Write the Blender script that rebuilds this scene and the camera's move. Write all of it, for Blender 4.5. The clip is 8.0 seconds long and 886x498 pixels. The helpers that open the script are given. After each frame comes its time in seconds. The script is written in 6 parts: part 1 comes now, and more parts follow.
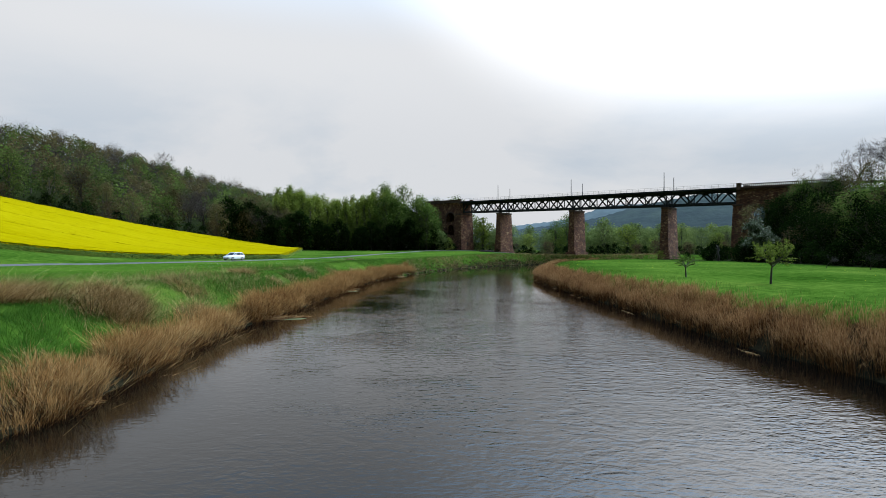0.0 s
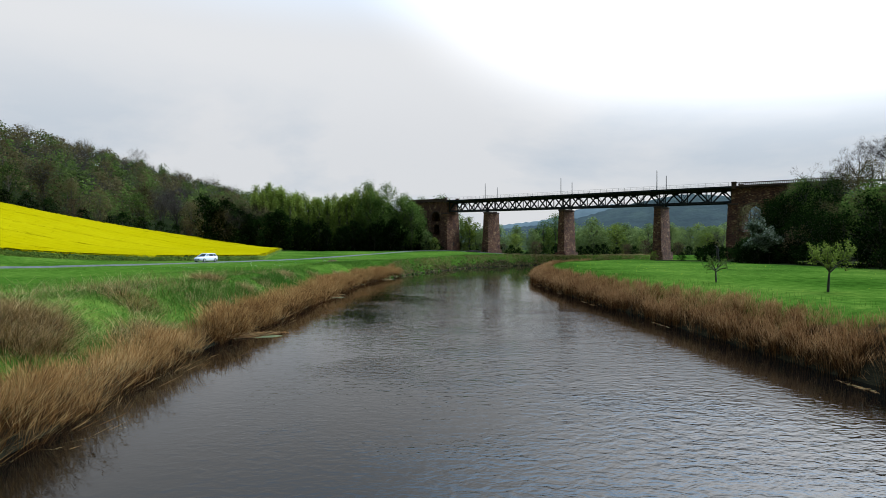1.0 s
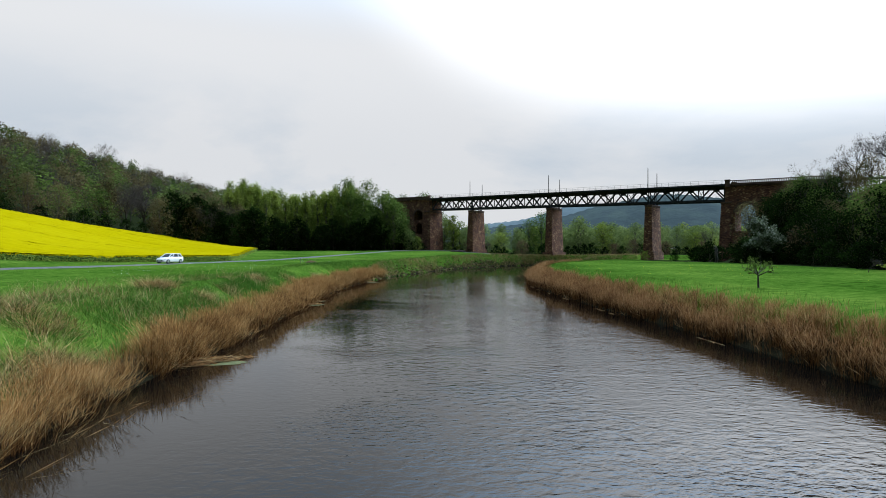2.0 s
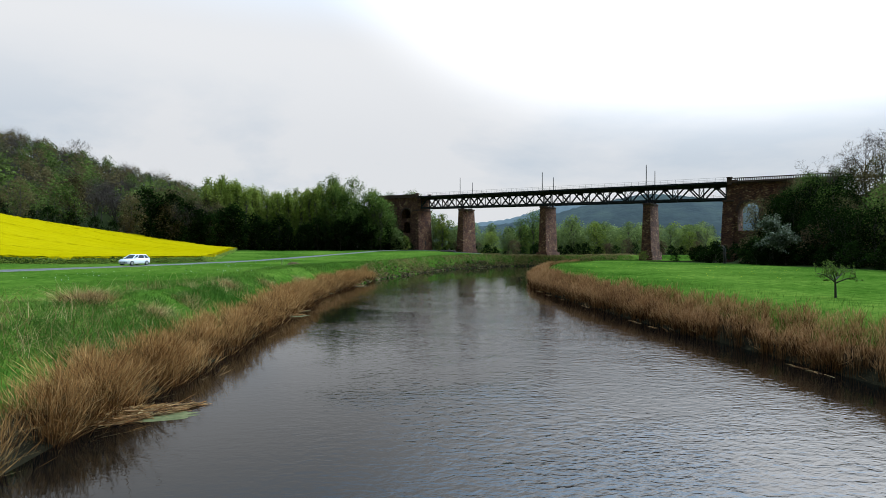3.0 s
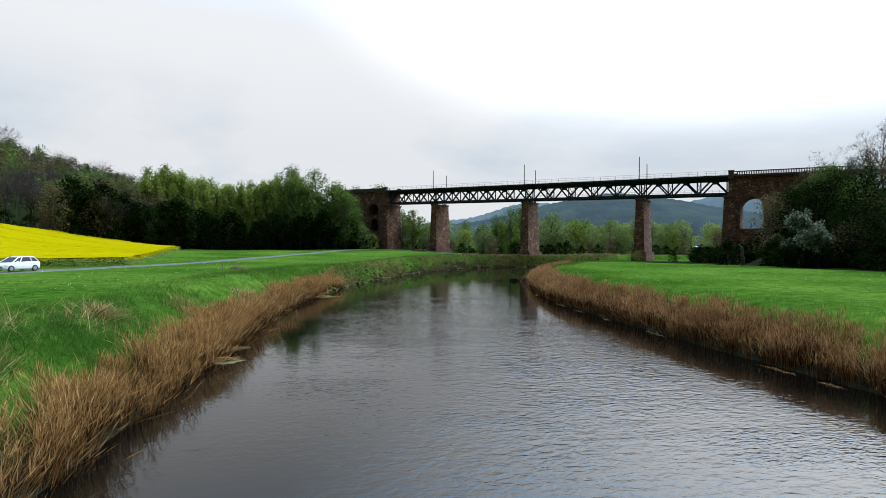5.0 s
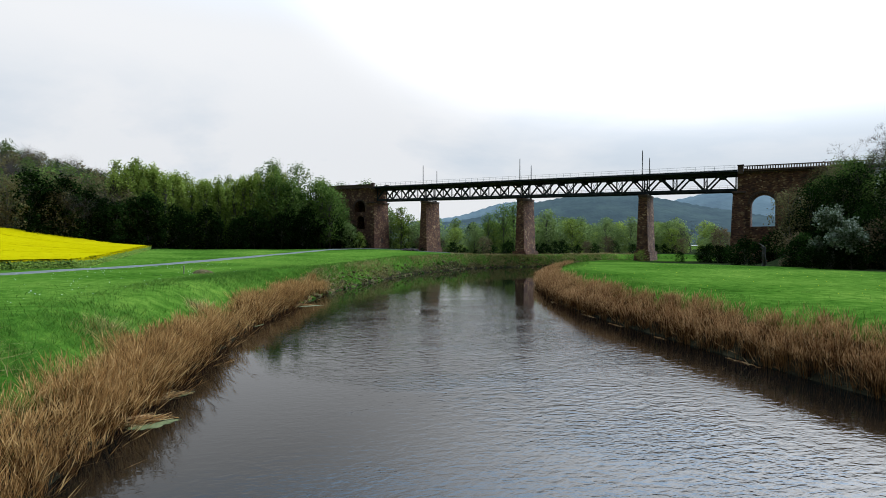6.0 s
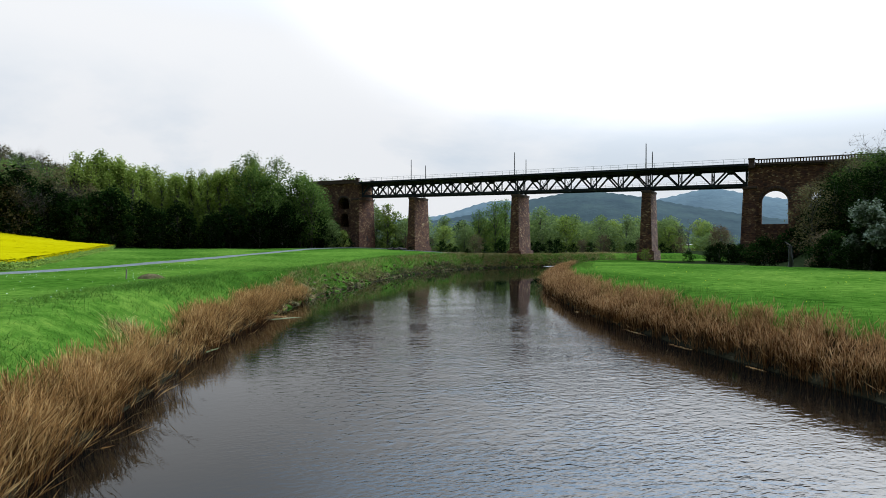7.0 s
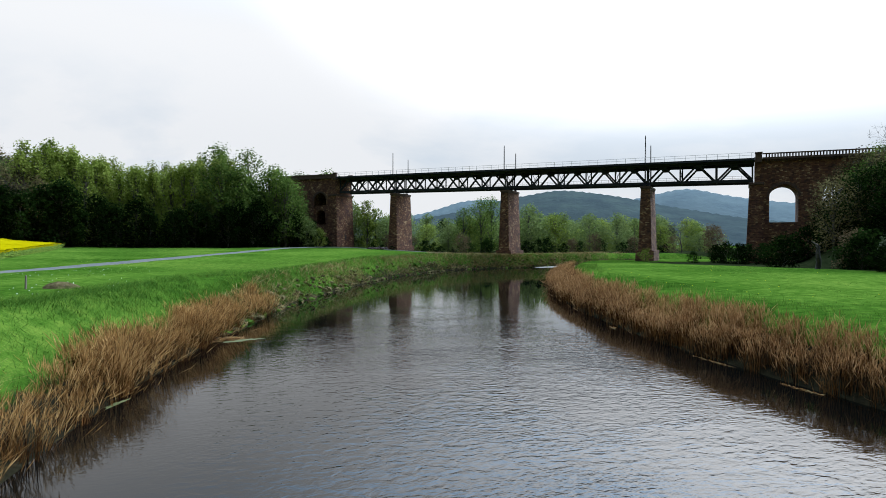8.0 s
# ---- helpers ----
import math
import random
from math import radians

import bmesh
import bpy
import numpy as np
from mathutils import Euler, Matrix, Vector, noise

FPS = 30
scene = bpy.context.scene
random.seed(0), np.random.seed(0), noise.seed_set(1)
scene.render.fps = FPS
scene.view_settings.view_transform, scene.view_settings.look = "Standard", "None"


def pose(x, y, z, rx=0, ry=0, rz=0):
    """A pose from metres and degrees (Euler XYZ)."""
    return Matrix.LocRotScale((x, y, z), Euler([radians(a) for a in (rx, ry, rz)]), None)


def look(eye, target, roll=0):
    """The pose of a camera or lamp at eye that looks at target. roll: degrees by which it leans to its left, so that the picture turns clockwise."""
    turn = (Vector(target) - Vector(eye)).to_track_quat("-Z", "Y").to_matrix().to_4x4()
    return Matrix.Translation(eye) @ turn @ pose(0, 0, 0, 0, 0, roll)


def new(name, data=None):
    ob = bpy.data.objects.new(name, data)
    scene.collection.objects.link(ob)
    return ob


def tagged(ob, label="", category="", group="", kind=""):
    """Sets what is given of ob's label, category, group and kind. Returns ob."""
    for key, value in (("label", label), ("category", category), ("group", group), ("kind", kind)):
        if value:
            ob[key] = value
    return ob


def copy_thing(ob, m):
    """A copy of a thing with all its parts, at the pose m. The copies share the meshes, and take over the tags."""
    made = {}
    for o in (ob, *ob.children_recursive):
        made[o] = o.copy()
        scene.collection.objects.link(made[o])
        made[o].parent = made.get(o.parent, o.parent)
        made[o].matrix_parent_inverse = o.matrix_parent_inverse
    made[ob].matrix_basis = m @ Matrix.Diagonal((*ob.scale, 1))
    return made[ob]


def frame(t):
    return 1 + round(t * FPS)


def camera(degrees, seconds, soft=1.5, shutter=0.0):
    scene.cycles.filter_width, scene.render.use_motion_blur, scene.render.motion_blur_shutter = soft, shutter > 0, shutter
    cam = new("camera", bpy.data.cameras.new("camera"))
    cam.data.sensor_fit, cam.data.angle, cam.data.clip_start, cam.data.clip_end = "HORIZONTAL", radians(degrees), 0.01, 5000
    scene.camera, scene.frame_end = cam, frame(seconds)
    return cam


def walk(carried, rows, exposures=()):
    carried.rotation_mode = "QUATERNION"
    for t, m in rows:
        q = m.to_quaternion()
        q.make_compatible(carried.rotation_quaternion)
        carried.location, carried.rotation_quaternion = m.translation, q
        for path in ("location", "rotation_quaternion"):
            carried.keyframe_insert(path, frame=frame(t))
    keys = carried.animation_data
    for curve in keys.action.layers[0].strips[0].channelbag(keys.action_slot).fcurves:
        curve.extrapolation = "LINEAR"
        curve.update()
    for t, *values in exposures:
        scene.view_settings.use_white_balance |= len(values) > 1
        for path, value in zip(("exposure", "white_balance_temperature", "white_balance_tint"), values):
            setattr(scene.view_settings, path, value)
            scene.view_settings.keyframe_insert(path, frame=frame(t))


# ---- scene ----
cam = camera(77.9, 8.0, soft=0.6)
METRES, EYE, TILT, LEAN, TURN = 68.0, 5.2, 0.0, 0.0, 0.0
ROWS = [
    (0.0, 0.0, 0.0, 0.0, -0.0, 0.0, -0.0),
    (0.5, -0.0109, 0.0491, 0.0013, -0.8, 0.0, -0.0),
    (1.0, -0.0215, 0.1005, 0.0024, -1.91, -0.02, -0.01),
    (1.5, -0.031, 0.1533, 0.0033, -2.96, -0.04, -0.0),
    (2.0, -0.04, 0.208, 0.0035, -4.08, -0.08, -0.02),
    (3.5, -0.0637, 0.3817, 0.0063, -6.56, -0.16, -0.05),
    (4.0, -0.0689, 0.4434, 0.0068, -7.63, -0.19, -0.07),
    (4.5, -0.073, 0.5064, 0.0072, -8.68, -0.23, -0.1),
    (6.0, -0.0772, 0.707, 0.0091, -11.2, -0.41, -0.07),
    (6.5, -0.0758, 0.7767, 0.009, -11.86, -0.45, -0.05),
    (7.0, -0.0737, 0.8478, 0.0084, -12.9, -0.51, -0.05),
    (7.5, -0.0707, 0.9206, 0.0082, -14.2, -0.56, -0.09),
    (8.0, -0.0664, 0.9938, 0.0079, -15.25, -0.58, -0.13),
]
walk(cam, [(t, pose(0, 0, EYE, TILT, LEAN, TURN) @ pose(METRES * x, METRES * y, METRES * z, 90 + pitch, roll, yaw)) for t, x, y, z, yaw, pitch, roll in ROWS],
     exposures=[(0.0, -0.42), (2.0, -0.37), (4.0, -0.29), (6.0, -0.21), (8.0, -0.16)])


# ---- light ----
SUN_AZ, SUN_EL = radians(64), radians(52)      # clockwise from +y, above the horizon
world = bpy.data.worlds.new("overcast_sky")
scene.world = world
world.use_nodes = True
wn, wl = world.node_tree.nodes, world.node_tree.links
wn.clear()


def wnode(kind, **kw):
    nd = wn.new(kind)
    for k, v in kw.items():
        nd.inputs[k].default_value = v
    return nd


sky = wn.new("ShaderNodeTexSky")
sky.sky_type, sky.sun_disc = "NISHITA", False
sky.sun_elevation, sky.sun_rotation = SUN_EL, SUN_AZ
sky.dust_density = 3.0
coord = wn.new("ShaderNodeTexCoord")
sep = wn.new("ShaderNodeSeparateXYZ")
wl.new(coord.outputs["Generated"], sep.inputs[0])
# flatten the vault so that clouds stretch towards the horizon
lift = wn.new("ShaderNodeMath"); lift.operation = "ADD"; lift.inputs[1].default_value = 0.24
wl.new(sep.outputs["Z"], lift.inputs[0])
cx = wn.new("ShaderNodeMath"); cx.operation = "DIVIDE"
cy = wn.new("ShaderNodeMath"); cy.operation = "DIVIDE"
wl.new(sep.outputs["X"], cx.inputs[0]); wl.new(lift.outputs[0], cx.inputs[1])
wl.new(sep.outputs["Y"], cy.inputs[0]); wl.new(lift.outputs[0], cy.inputs[1])
comb = wn.new("ShaderNodeCombineXYZ")
wl.new(cx.outputs[0], comb.inputs[0]); wl.new(cy.outputs[0], comb.inputs[1])
cloud = wnode("ShaderNodeTexNoise", Scale=0.62, Detail=7.0, Roughness=0.56, Distortion=0.25)
drift_by = wn.new("ShaderNodeMapping"); drift_by.inputs["Location"].default_value = (2.6, 4.3, 0.0)
wl.new(comb.outputs[0], drift_by.inputs["Vector"]); wl.new(drift_by.outputs[0], cloud.inputs["Vector"])
ramp = wn.new("ShaderNodeValToRGB")
ramp.color_ramp.elements[0].position, ramp.color_ramp.elements[0].color = 0.38, (0.74, 0.83, 0.935, 1)
ramp.color_ramp.elements[1].position, ramp.color_ramp.elements[1].color = 0.525, (0.97, 0.995, 1.035, 1)
wl.new(cloud.outputs["Fac"], ramp.inputs[0])
veil = wn.new("ShaderNodeMapRange")          # thin bright veil over the upper sky
veil.interpolation_type = "SMOOTHSTEP"
for k, v in (("From Min", 0.14), ("From Max", 0.36), ("To Min", 0.0), ("To Max", 0.97)):
    veil.inputs[k].default_value = v
wl.new(sep.outputs["Z"], veil.inputs["Value"])
deck = wn.new("ShaderNodeMix"); deck.data_type = "RGBA"
deck.inputs["B"].default_value = (1.09, 1.11, 1.14, 1)
wl.new(veil.outputs[0], deck.inputs["Factor"]); wl.new(ramp.outputs[0], deck.inputs["A"])
high = wn.new("ShaderNodeMapRange"); high.interpolation_type = "SMOOTHSTEP"
for k, v in (("From Min", 0.33), ("From Max", 0.52), ("To Min", 0.0), ("To Max", 1.0)):
    high.inputs[k].default_value = v
wl.new(sep.outputs["Z"], high.inputs["Value"])
vault = wn.new("ShaderNodeMix"); vault.data_type = "RGBA"
vault.inputs["B"].default_value = (0.57, 0.81, 1.12, 1)
wl.new(high.outputs[0], vault.inputs["Factor"]); wl.new(deck.outputs["Result"], vault.inputs["A"])
clear = wn.new("ShaderNodeVectorMath"); clear.operation = "SCALE"; clear.inputs["Scale"].default_value = 0.10
wl.new(sky.outputs[0], clear.inputs[0])
cover = wn.new("ShaderNodeMix"); cover.data_type = "RGBA"; cover.inputs["Factor"].default_value = 0.93
wl.new(clear.outputs[0], cover.inputs["A"]); wl.new(vault.outputs["Result"], cover.inputs["B"])
zen = wn.new("ShaderNodeMapRange"); zen.interpolation_type = "SMOOTHSTEP"
for k, v in (("From Min", 0.34), ("From Max", 0.60), ("To Min", 1.0), ("To Max", 2.3)):
    zen.inputs[k].default_value = v
wl.new(sep.outputs["Z"], zen.inputs["Value"])
toward = wn.new("ShaderNodeVectorMath"); toward.operation = "DOT_PRODUCT"
toward.inputs[1].default_value = (math.sin(radians(36)), math.cos(radians(36)), 0.0)
wl.new(coord.outputs["Generated"], toward.inputs[0])
side = wn.new("ShaderNodeMapRange"); side.interpolation_type = "SMOOTHSTEP"
for k, v in (("From Min", -0.75), ("From Max", 0.30), ("To Min", 0.12), ("To Max", 1.0)):
    side.inputs[k].default_value = v
wl.new(toward.outputs["Value"], side.inputs["Value"])
glow_dot = wn.new("ShaderNodeVectorMath"); glow_dot.operation = "DOT_PRODUCT"
glow_dot.inputs[1].default_value = (math.sin(SUN_AZ) * math.cos(SUN_EL), math.cos(SUN_AZ) * math.cos(SUN_EL), math.sin(SUN_EL))
wl.new(coord.outputs["Generated"], glow_dot.inputs[0])
glow = wn.new("ShaderNodeMapRange"); glow.interpolation_type = "SMOOTHSTEP"
for k, v in (("From Min", 0.48), ("From Max", 1.0), ("To Min", 0.0), ("To Max", 5.4)):
    glow.inputs[k].default_value = v
wl.new(glow_dot.outputs["Value"], glow.inputs["Value"])
gain = wn.new("ShaderNodeMath"); gain.operation = "MULTIPLY"
wl.new(zen.outputs[0], gain.inputs[0]); wl.new(side.outputs[0], gain.inputs[1])
thin = wn.new("ShaderNodeMapRange"); thin.interpolation_type = "SMOOTHSTEP"      # the cloud deck is thinner overhead
for k, v in (("From Min", 0.12), ("From Max", 0.44), ("To Min", 0.0), ("To Max", 1.0)):
    thin.inputs[k].default_value = v
wl.new(sep.outputs["Z"], thin.inputs["Value"])
gain2 = wn.new("ShaderNodeMath"); gain2.operation = "MULTIPLY_ADD"
wl.new(glow.outputs[0], gain2.inputs[0]); wl.new(thin.outputs[0], gain2.inputs[1]); wl.new(gain.outputs[0], gain2.inputs[2])
back = wn.new("ShaderNodeBackground")
wl.new(gain2.outputs[0], back.inputs["Strength"])
wl.new(cover.outputs["Result"], back.inputs["Color"])
wout = wn.new("ShaderNodeOutputWorld"); wl.new(back.outputs[0], wout.inputs[0])

sun_data = bpy.data.lights.new("sun", "SUN")
sun_data.energy, sun_data.angle, sun_data.color = 0.9, radians(22), (1.0, 0.98, 0.95)
sun = new("sun", sun_data)
sun_dir = Vector((math.sin(SUN_AZ) * math.cos(SUN_EL), math.cos(SUN_AZ) * math.cos(SUN_EL), math.sin(SUN_EL)))
sun.matrix_world = look(sun_dir * 200, (0, 0, 0))

# ---- materials ----


def material(name, stops, scale=1.0, rough=0.8, detail=6.0, bump=0.0, bump_scale=None, metal=0.0, spec=0.5,
             stretch=(1, 1, 1), big=0.0, big_amount=0.0, random=0.0, island=0.0, translucent=0.0, world_space=True, grain=0.0, patches=()):
    """Noise-driven surface: fine variation through a ramp, large patches, per-object and per-piece changes, relief."""
    m = bpy.data.materials.new(name)
    m.use_nodes = True
    nt = m.node_tree
    nodes, links = nt.nodes, nt.links
    nodes.clear()
    out = nodes.new("ShaderNodeOutputMaterial")
    bsdf = nodes.new("ShaderNodeBsdfPrincipled")
    bsdf.inputs["Roughness"].default_value = rough
    bsdf.inputs["Metallic"].default_value = metal
    bsdf.inputs["Specular IOR Level"].default_value = spec
    tc = nodes.new("ShaderNodeNewGeometry") if world_space else nodes.new("ShaderNodeTexCoord")
    mp = nodes.new("ShaderNodeMapping")
    mp.inputs["Scale"].default_value = stretch
    links.new(tc.outputs["Position" if world_space else "Object"], mp.inputs["Vector"])
    n1 = nodes.new("ShaderNodeTexNoise")
    n1.inputs["Scale"].default_value, n1.inputs["Detail"].default_value, n1.inputs["Roughness"].default_value = scale, detail, 0.6
    links.new(mp.outputs[0], n1.inputs["Vector"])
    value = n1.outputs["Fac"]

    def add(sock, src, amount):
        a = nodes.new("ShaderNodeMath"); a.operation = "MULTIPLY_ADD"
        sub = nodes.new("ShaderNodeMath"); sub.operation = "SUBTRACT"; sub.inputs[1].default_value = 0.5
        links.new(src, sub.inputs[0])
        links.new(sub.outputs[0], a.inputs[0]); a.inputs[1].default_value = amount
        links.new(sock, a.inputs[2])
        return a.outputs[0]

    if big:
        n2 = nodes.new("ShaderNodeTexNoise")
        n2.inputs["Scale"].default_value, n2.inputs["Detail"].default_value = big, 4.0
        links.new(mp.outputs[0], n2.inputs["Vector"])
        value = add(value, n2.outputs["Fac"], big_amount)
    if grain:
        n4 = nodes.new("ShaderNodeTexNoise")
        n4.inputs["Scale"].default_value, n4.inputs["Detail"].default_value = scale * 9, 3.0
        links.new(mp.outputs[0], n4.inputs["Vector"])
        value = add(value, n4.outputs["Fac"], grain)
    if random:
        oi = nodes.new("ShaderNodeObjectInfo")
        value = add(value, oi.outputs["Random"], random)
    if island:
        ge = nodes.new("ShaderNodeNewGeometry")
        value = add(value, ge.outputs["Random Per Island"], island)
    cr = nodes.new("ShaderNodeValToRGB")
    while len(cr.color_ramp.elements) < len(stops):
        cr.color_ramp.elements.new(0.5)
    for e, (pos, col) in zip(cr.color_ramp.elements, stops):
        e.position, e.color = pos, (*col, 1)
    links.new(value, cr.inputs[0])
    base = cr.outputs[0]
    for attr, stops2 in patches:                 # other ground breaking through, with ragged edges
        at = nodes.new("ShaderNodeAttribute"); at.attribute_name = attr
        cr2 = nodes.new("ShaderNodeValToRGB")
        while len(cr2.color_ramp.elements) < len(stops2):
            cr2.color_ramp.elements.new(0.5)
        for e, (pos, col) in zip(cr2.color_ramp.elements, stops2):
            e.position, e.color = pos, (*col, 1)
        links.new(n1.outputs["Fac"], cr2.inputs[0])
        edge = nodes.new("ShaderNodeMapRange")
        edge.inputs["From Min"].default_value, edge.inputs["From Max"].default_value = 0.40, 0.60
        links.new(add(at.outputs["Fac"], n1.outputs["Fac"], 1.3), edge.inputs["Value"])
        mixc = nodes.new("ShaderNodeMix"); mixc.data_type = "RGBA"
        links.new(edge.outputs[0], mixc.inputs["Factor"])
        links.new(base, mixc.inputs["A"]); links.new(cr2.outputs[0], mixc.inputs["B"])
        base = mixc.outputs["Result"]
    links.new(base, bsdf.inputs["Base Color"])
    if bump:
        n3 = nodes.new("ShaderNodeTexNoise")
        n3.inputs["Scale"].default_value, n3.inputs["Detail"].default_value = bump_scale or scale * 3, 6.0
        links.new(mp.outputs[0], n3.inputs["Vector"])
        bp = nodes.new("ShaderNodeBump")
        bp.inputs["Strength"].default_value, bp.inputs["Distance"].default_value = 1.0, bump
        links.new(n3.outputs["Fac"], bp.inputs["Height"])
        links.new(bp.outputs[0], bsdf.inputs["Normal"])
    last = bsdf.outputs[0]
    if translucent:
        tr = nodes.new("ShaderNodeBsdfTranslucent")
        links.new(cr.outputs[0], tr.inputs["Color"])
        mx = nodes.new("ShaderNodeMixShader"); mx.inputs[0].default_value = translucent
        links.new(bsdf.outputs[0], mx.inputs[1]); links.new(tr.outputs[0], mx.inputs[2])
        last = mx.outputs[0]
    links.new(last, out.inputs["Surface"])
    return m


def masonry(name, stops, mortar, bw=0.46, bh=0.25, joint=0.02):
    """Coursed rough sandstone: blocks of uneven colour, recessed joints, chipped relief; mapped along the walls."""
    m = bpy.data.materials.new(name)
    m.use_nodes = True
    nodes, links = m.node_tree.nodes, m.node_tree.links
    bsdf = nodes["Principled BSDF"]
    bsdf.inputs["Roughness"].default_value = 0.9
    tc = nodes.new("ShaderNodeTexCoord")
    sp = nodes.new("ShaderNodeSeparateXYZ"); links.new(tc.outputs["Object"], sp.inputs[0])
    sm = nodes.new("ShaderNodeMath"); sm.operation = "ADD"
    links.new(sp.outputs["X"], sm.inputs[0]); links.new(sp.outputs["Y"], sm.inputs[1])
    cb = nodes.new("ShaderNodeCombineXYZ"); links.new(sm.outputs[0], cb.inputs[0]); links.new(sp.outputs["Z"], cb.inputs[1])
    br = nodes.new("ShaderNodeTexBrick")
    br.inputs["Scale"].default_value = 1.0
    br.inputs["Brick Width"].default_value, br.inputs["Row Height"].default_value = bw, bh
    br.inputs["Mortar Size"].default_value, br.inputs["Mortar Smooth"].default_value = joint, 0.3
    br.inputs["Color1"].default_value, br.inputs["Color2"].default_value = (0, 0, 0, 1), (1, 1, 1, 1)
    br.inputs["Mortar"].default_value = (0.5, 0.5, 0.5, 1)
    wob = nodes.new("ShaderNodeTexNoise"); wob.inputs["Scale"].default_value = 2.0
    links.new(tc.outputs["Object"], wob.inputs["Vector"])
    wv = nodes.new("ShaderNodeVectorMath"); wv.operation = "MULTIPLY_ADD"
    wv.inputs[1].default_value = (0.12, 0.07, 0.0)
    links.new(wob.outputs["Color"], wv.inputs[0]); links.new(cb.outputs[0], wv.inputs[2])
    links.new(wv.outputs[0], br.inputs["Vector"])
    n1 = nodes.new("ShaderNodeTexNoise"); n1.inputs["Scale"].default_value, n1.inputs["Detail"].default_value = 0.55, 7.0
    links.new(tc.outputs["Object"], n1.inputs["Vector"])
    n2 = nodes.new("ShaderNodeTexNoise"); n2.inputs["Scale"].default_value, n2.inputs["Detail"].default_value = 9.0, 4.0
    links.new(tc.outputs["Object"], n2.inputs["Vector"])
    bw_ = nodes.new("ShaderNodeRGBToBW"); links.new(br.outputs["Color"], bw_.inputs[0])
    a = nodes.new("ShaderNodeMath"); a.operation = "MULTIPLY"; a.inputs[1].default_value = 0.40
    links.new(bw_.outputs[0], a.inputs[0])
    b = nodes.new("ShaderNodeMath"); b.operation = "MULTIPLY_ADD"; b.inputs[1].default_value = 0.70
    links.new(n1.outputs["Fac"], b.inputs[0]); links.new(a.outputs[0], b.inputs[2])
    c = nodes.new("ShaderNodeMath"); c.operation = "MULTIPLY_ADD"; c.inputs[1].default_value = 0.3
    links.new(n2.outputs["Fac"], c.inputs[0]); links.new(b.outputs[0], c.inputs[2])
    cr = nodes.new("ShaderNodeValToRGB")
    while len(cr.color_ramp.elements) < len(stops):
        cr.color_ramp.elements.new(0.5)
    for e, (pos, col) in zip(cr.color_ramp.elements, stops):
        e.position, e.color = pos, (*col, 1)
    links.new(c.outputs[0], cr.inputs[0])
    mix = nodes.new("ShaderNodeMix"); mix.data_type = "RGBA"; mix.inputs["B"].default_value = (*mortar, 1)
    links.new(br.outputs["Fac"], mix.inputs["Factor"]); links.new(cr.outputs[0], mix.inputs["A"])
    links.new(mix.outputs["Result"], bsdf.inputs["Base Color"])
    hgt = nodes.new("ShaderNodeMath"); hgt.operation = "MULTIPLY_ADD"; hgt.inputs[1].default_value = -1.0
    links.new(br.outputs["Fac"], hgt.inputs[0]); links.new(n2.outputs["Fac"], hgt.inputs[2])
    bp = nodes.new("ShaderNodeBump"); bp.inputs["Distance"].default_value = 0.06
    links.new(hgt.outputs[0], bp.inputs["Height"]); links.new(bp.outputs[0], bsdf.inputs["Normal"])
    return m


M_MEADOW = material("meadow_grass", [(0.22, (0.014, 0.042, 0.004)), (0.5, (0.047, 0.102, 0.011)), (0.80, (0.112, 0.168, 0.024))],
                    scale=1.3, rough=0.9, detail=8, bump=0.10, bump_scale=7.0, big=0.07, big_amount=0.9, grain=0.5, spec=0.0,
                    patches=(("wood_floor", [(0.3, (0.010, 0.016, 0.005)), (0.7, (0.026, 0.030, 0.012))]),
                             ("soil", [(0.3, (0.010, 0.008, 0.005)), (0.55, (0.020, 0.017, 0.009)), (0.75, (0.045, 0.036, 0.020))])))
M_ASPHALT = material("worn_asphalt", [(0.3, (0.085, 0.083, 0.072)), (0.7, (0.135, 0.131, 0.114))], scale=2.0, rough=0.9, grain=0.5,
                     big=0.25, big_amount=0.4, bump=0.01, bump_scale=60, spec=0.05)
M_REED = material("dry_reed", [(0.24, (0.016, 0.007, 0.003)), (0.52, (0.165, 0.070, 0.020)), (0.90, (0.43, 0.225, 0.080))],
                  scale=0.5, rough=0.8, island=1.0, big=0.12, big_amount=0.4, translucent=0.12, spec=0.05)
M_STRAW = material("golden_reed", [(0.26, (0.020, 0.010, 0.004)), (0.52, (0.205, 0.096, 0.024)), (0.88, (0.56, 0.325, 0.115))],
                   scale=0.5, rough=0.8, island=1.0, big=0.12, big_amount=0.4, translucent=0.12, spec=0.05)
M_GOLD = material("sunbleached_reed", [(0.22, (0.035, 0.018, 0.006)), (0.48, (0.27, 0.148, 0.045)), (0.86, (0.62, 0.42, 0.18))],
                  scale=0.5, rough=0.8, island=1.0, big=0.12, big_amount=0.4, translucent=0.12, spec=0.05)
# Stem brown, darkened further to carry the shade low in the reed bed.
M_REEDSTEM = material("brown_reed_stem_shaded", [(0.2, (0.012, 0.005, 0.002)), (0.52, (0.090, 0.034, 0.009)), (0.90, (0.28, 0.130, 0.038))],
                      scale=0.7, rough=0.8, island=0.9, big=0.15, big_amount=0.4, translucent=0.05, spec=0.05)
M_PLUME = material("reed_plume", [(0.12, (0.10, 0.046, 0.015)), (0.5, (0.35, 0.175, 0.056)), (0.88, (0.62, 0.375, 0.150))],
                   scale=0.5, rough=1.0, island=0.7, big=0.12, big_amount=0.4, translucent=0.35, spec=0.0)
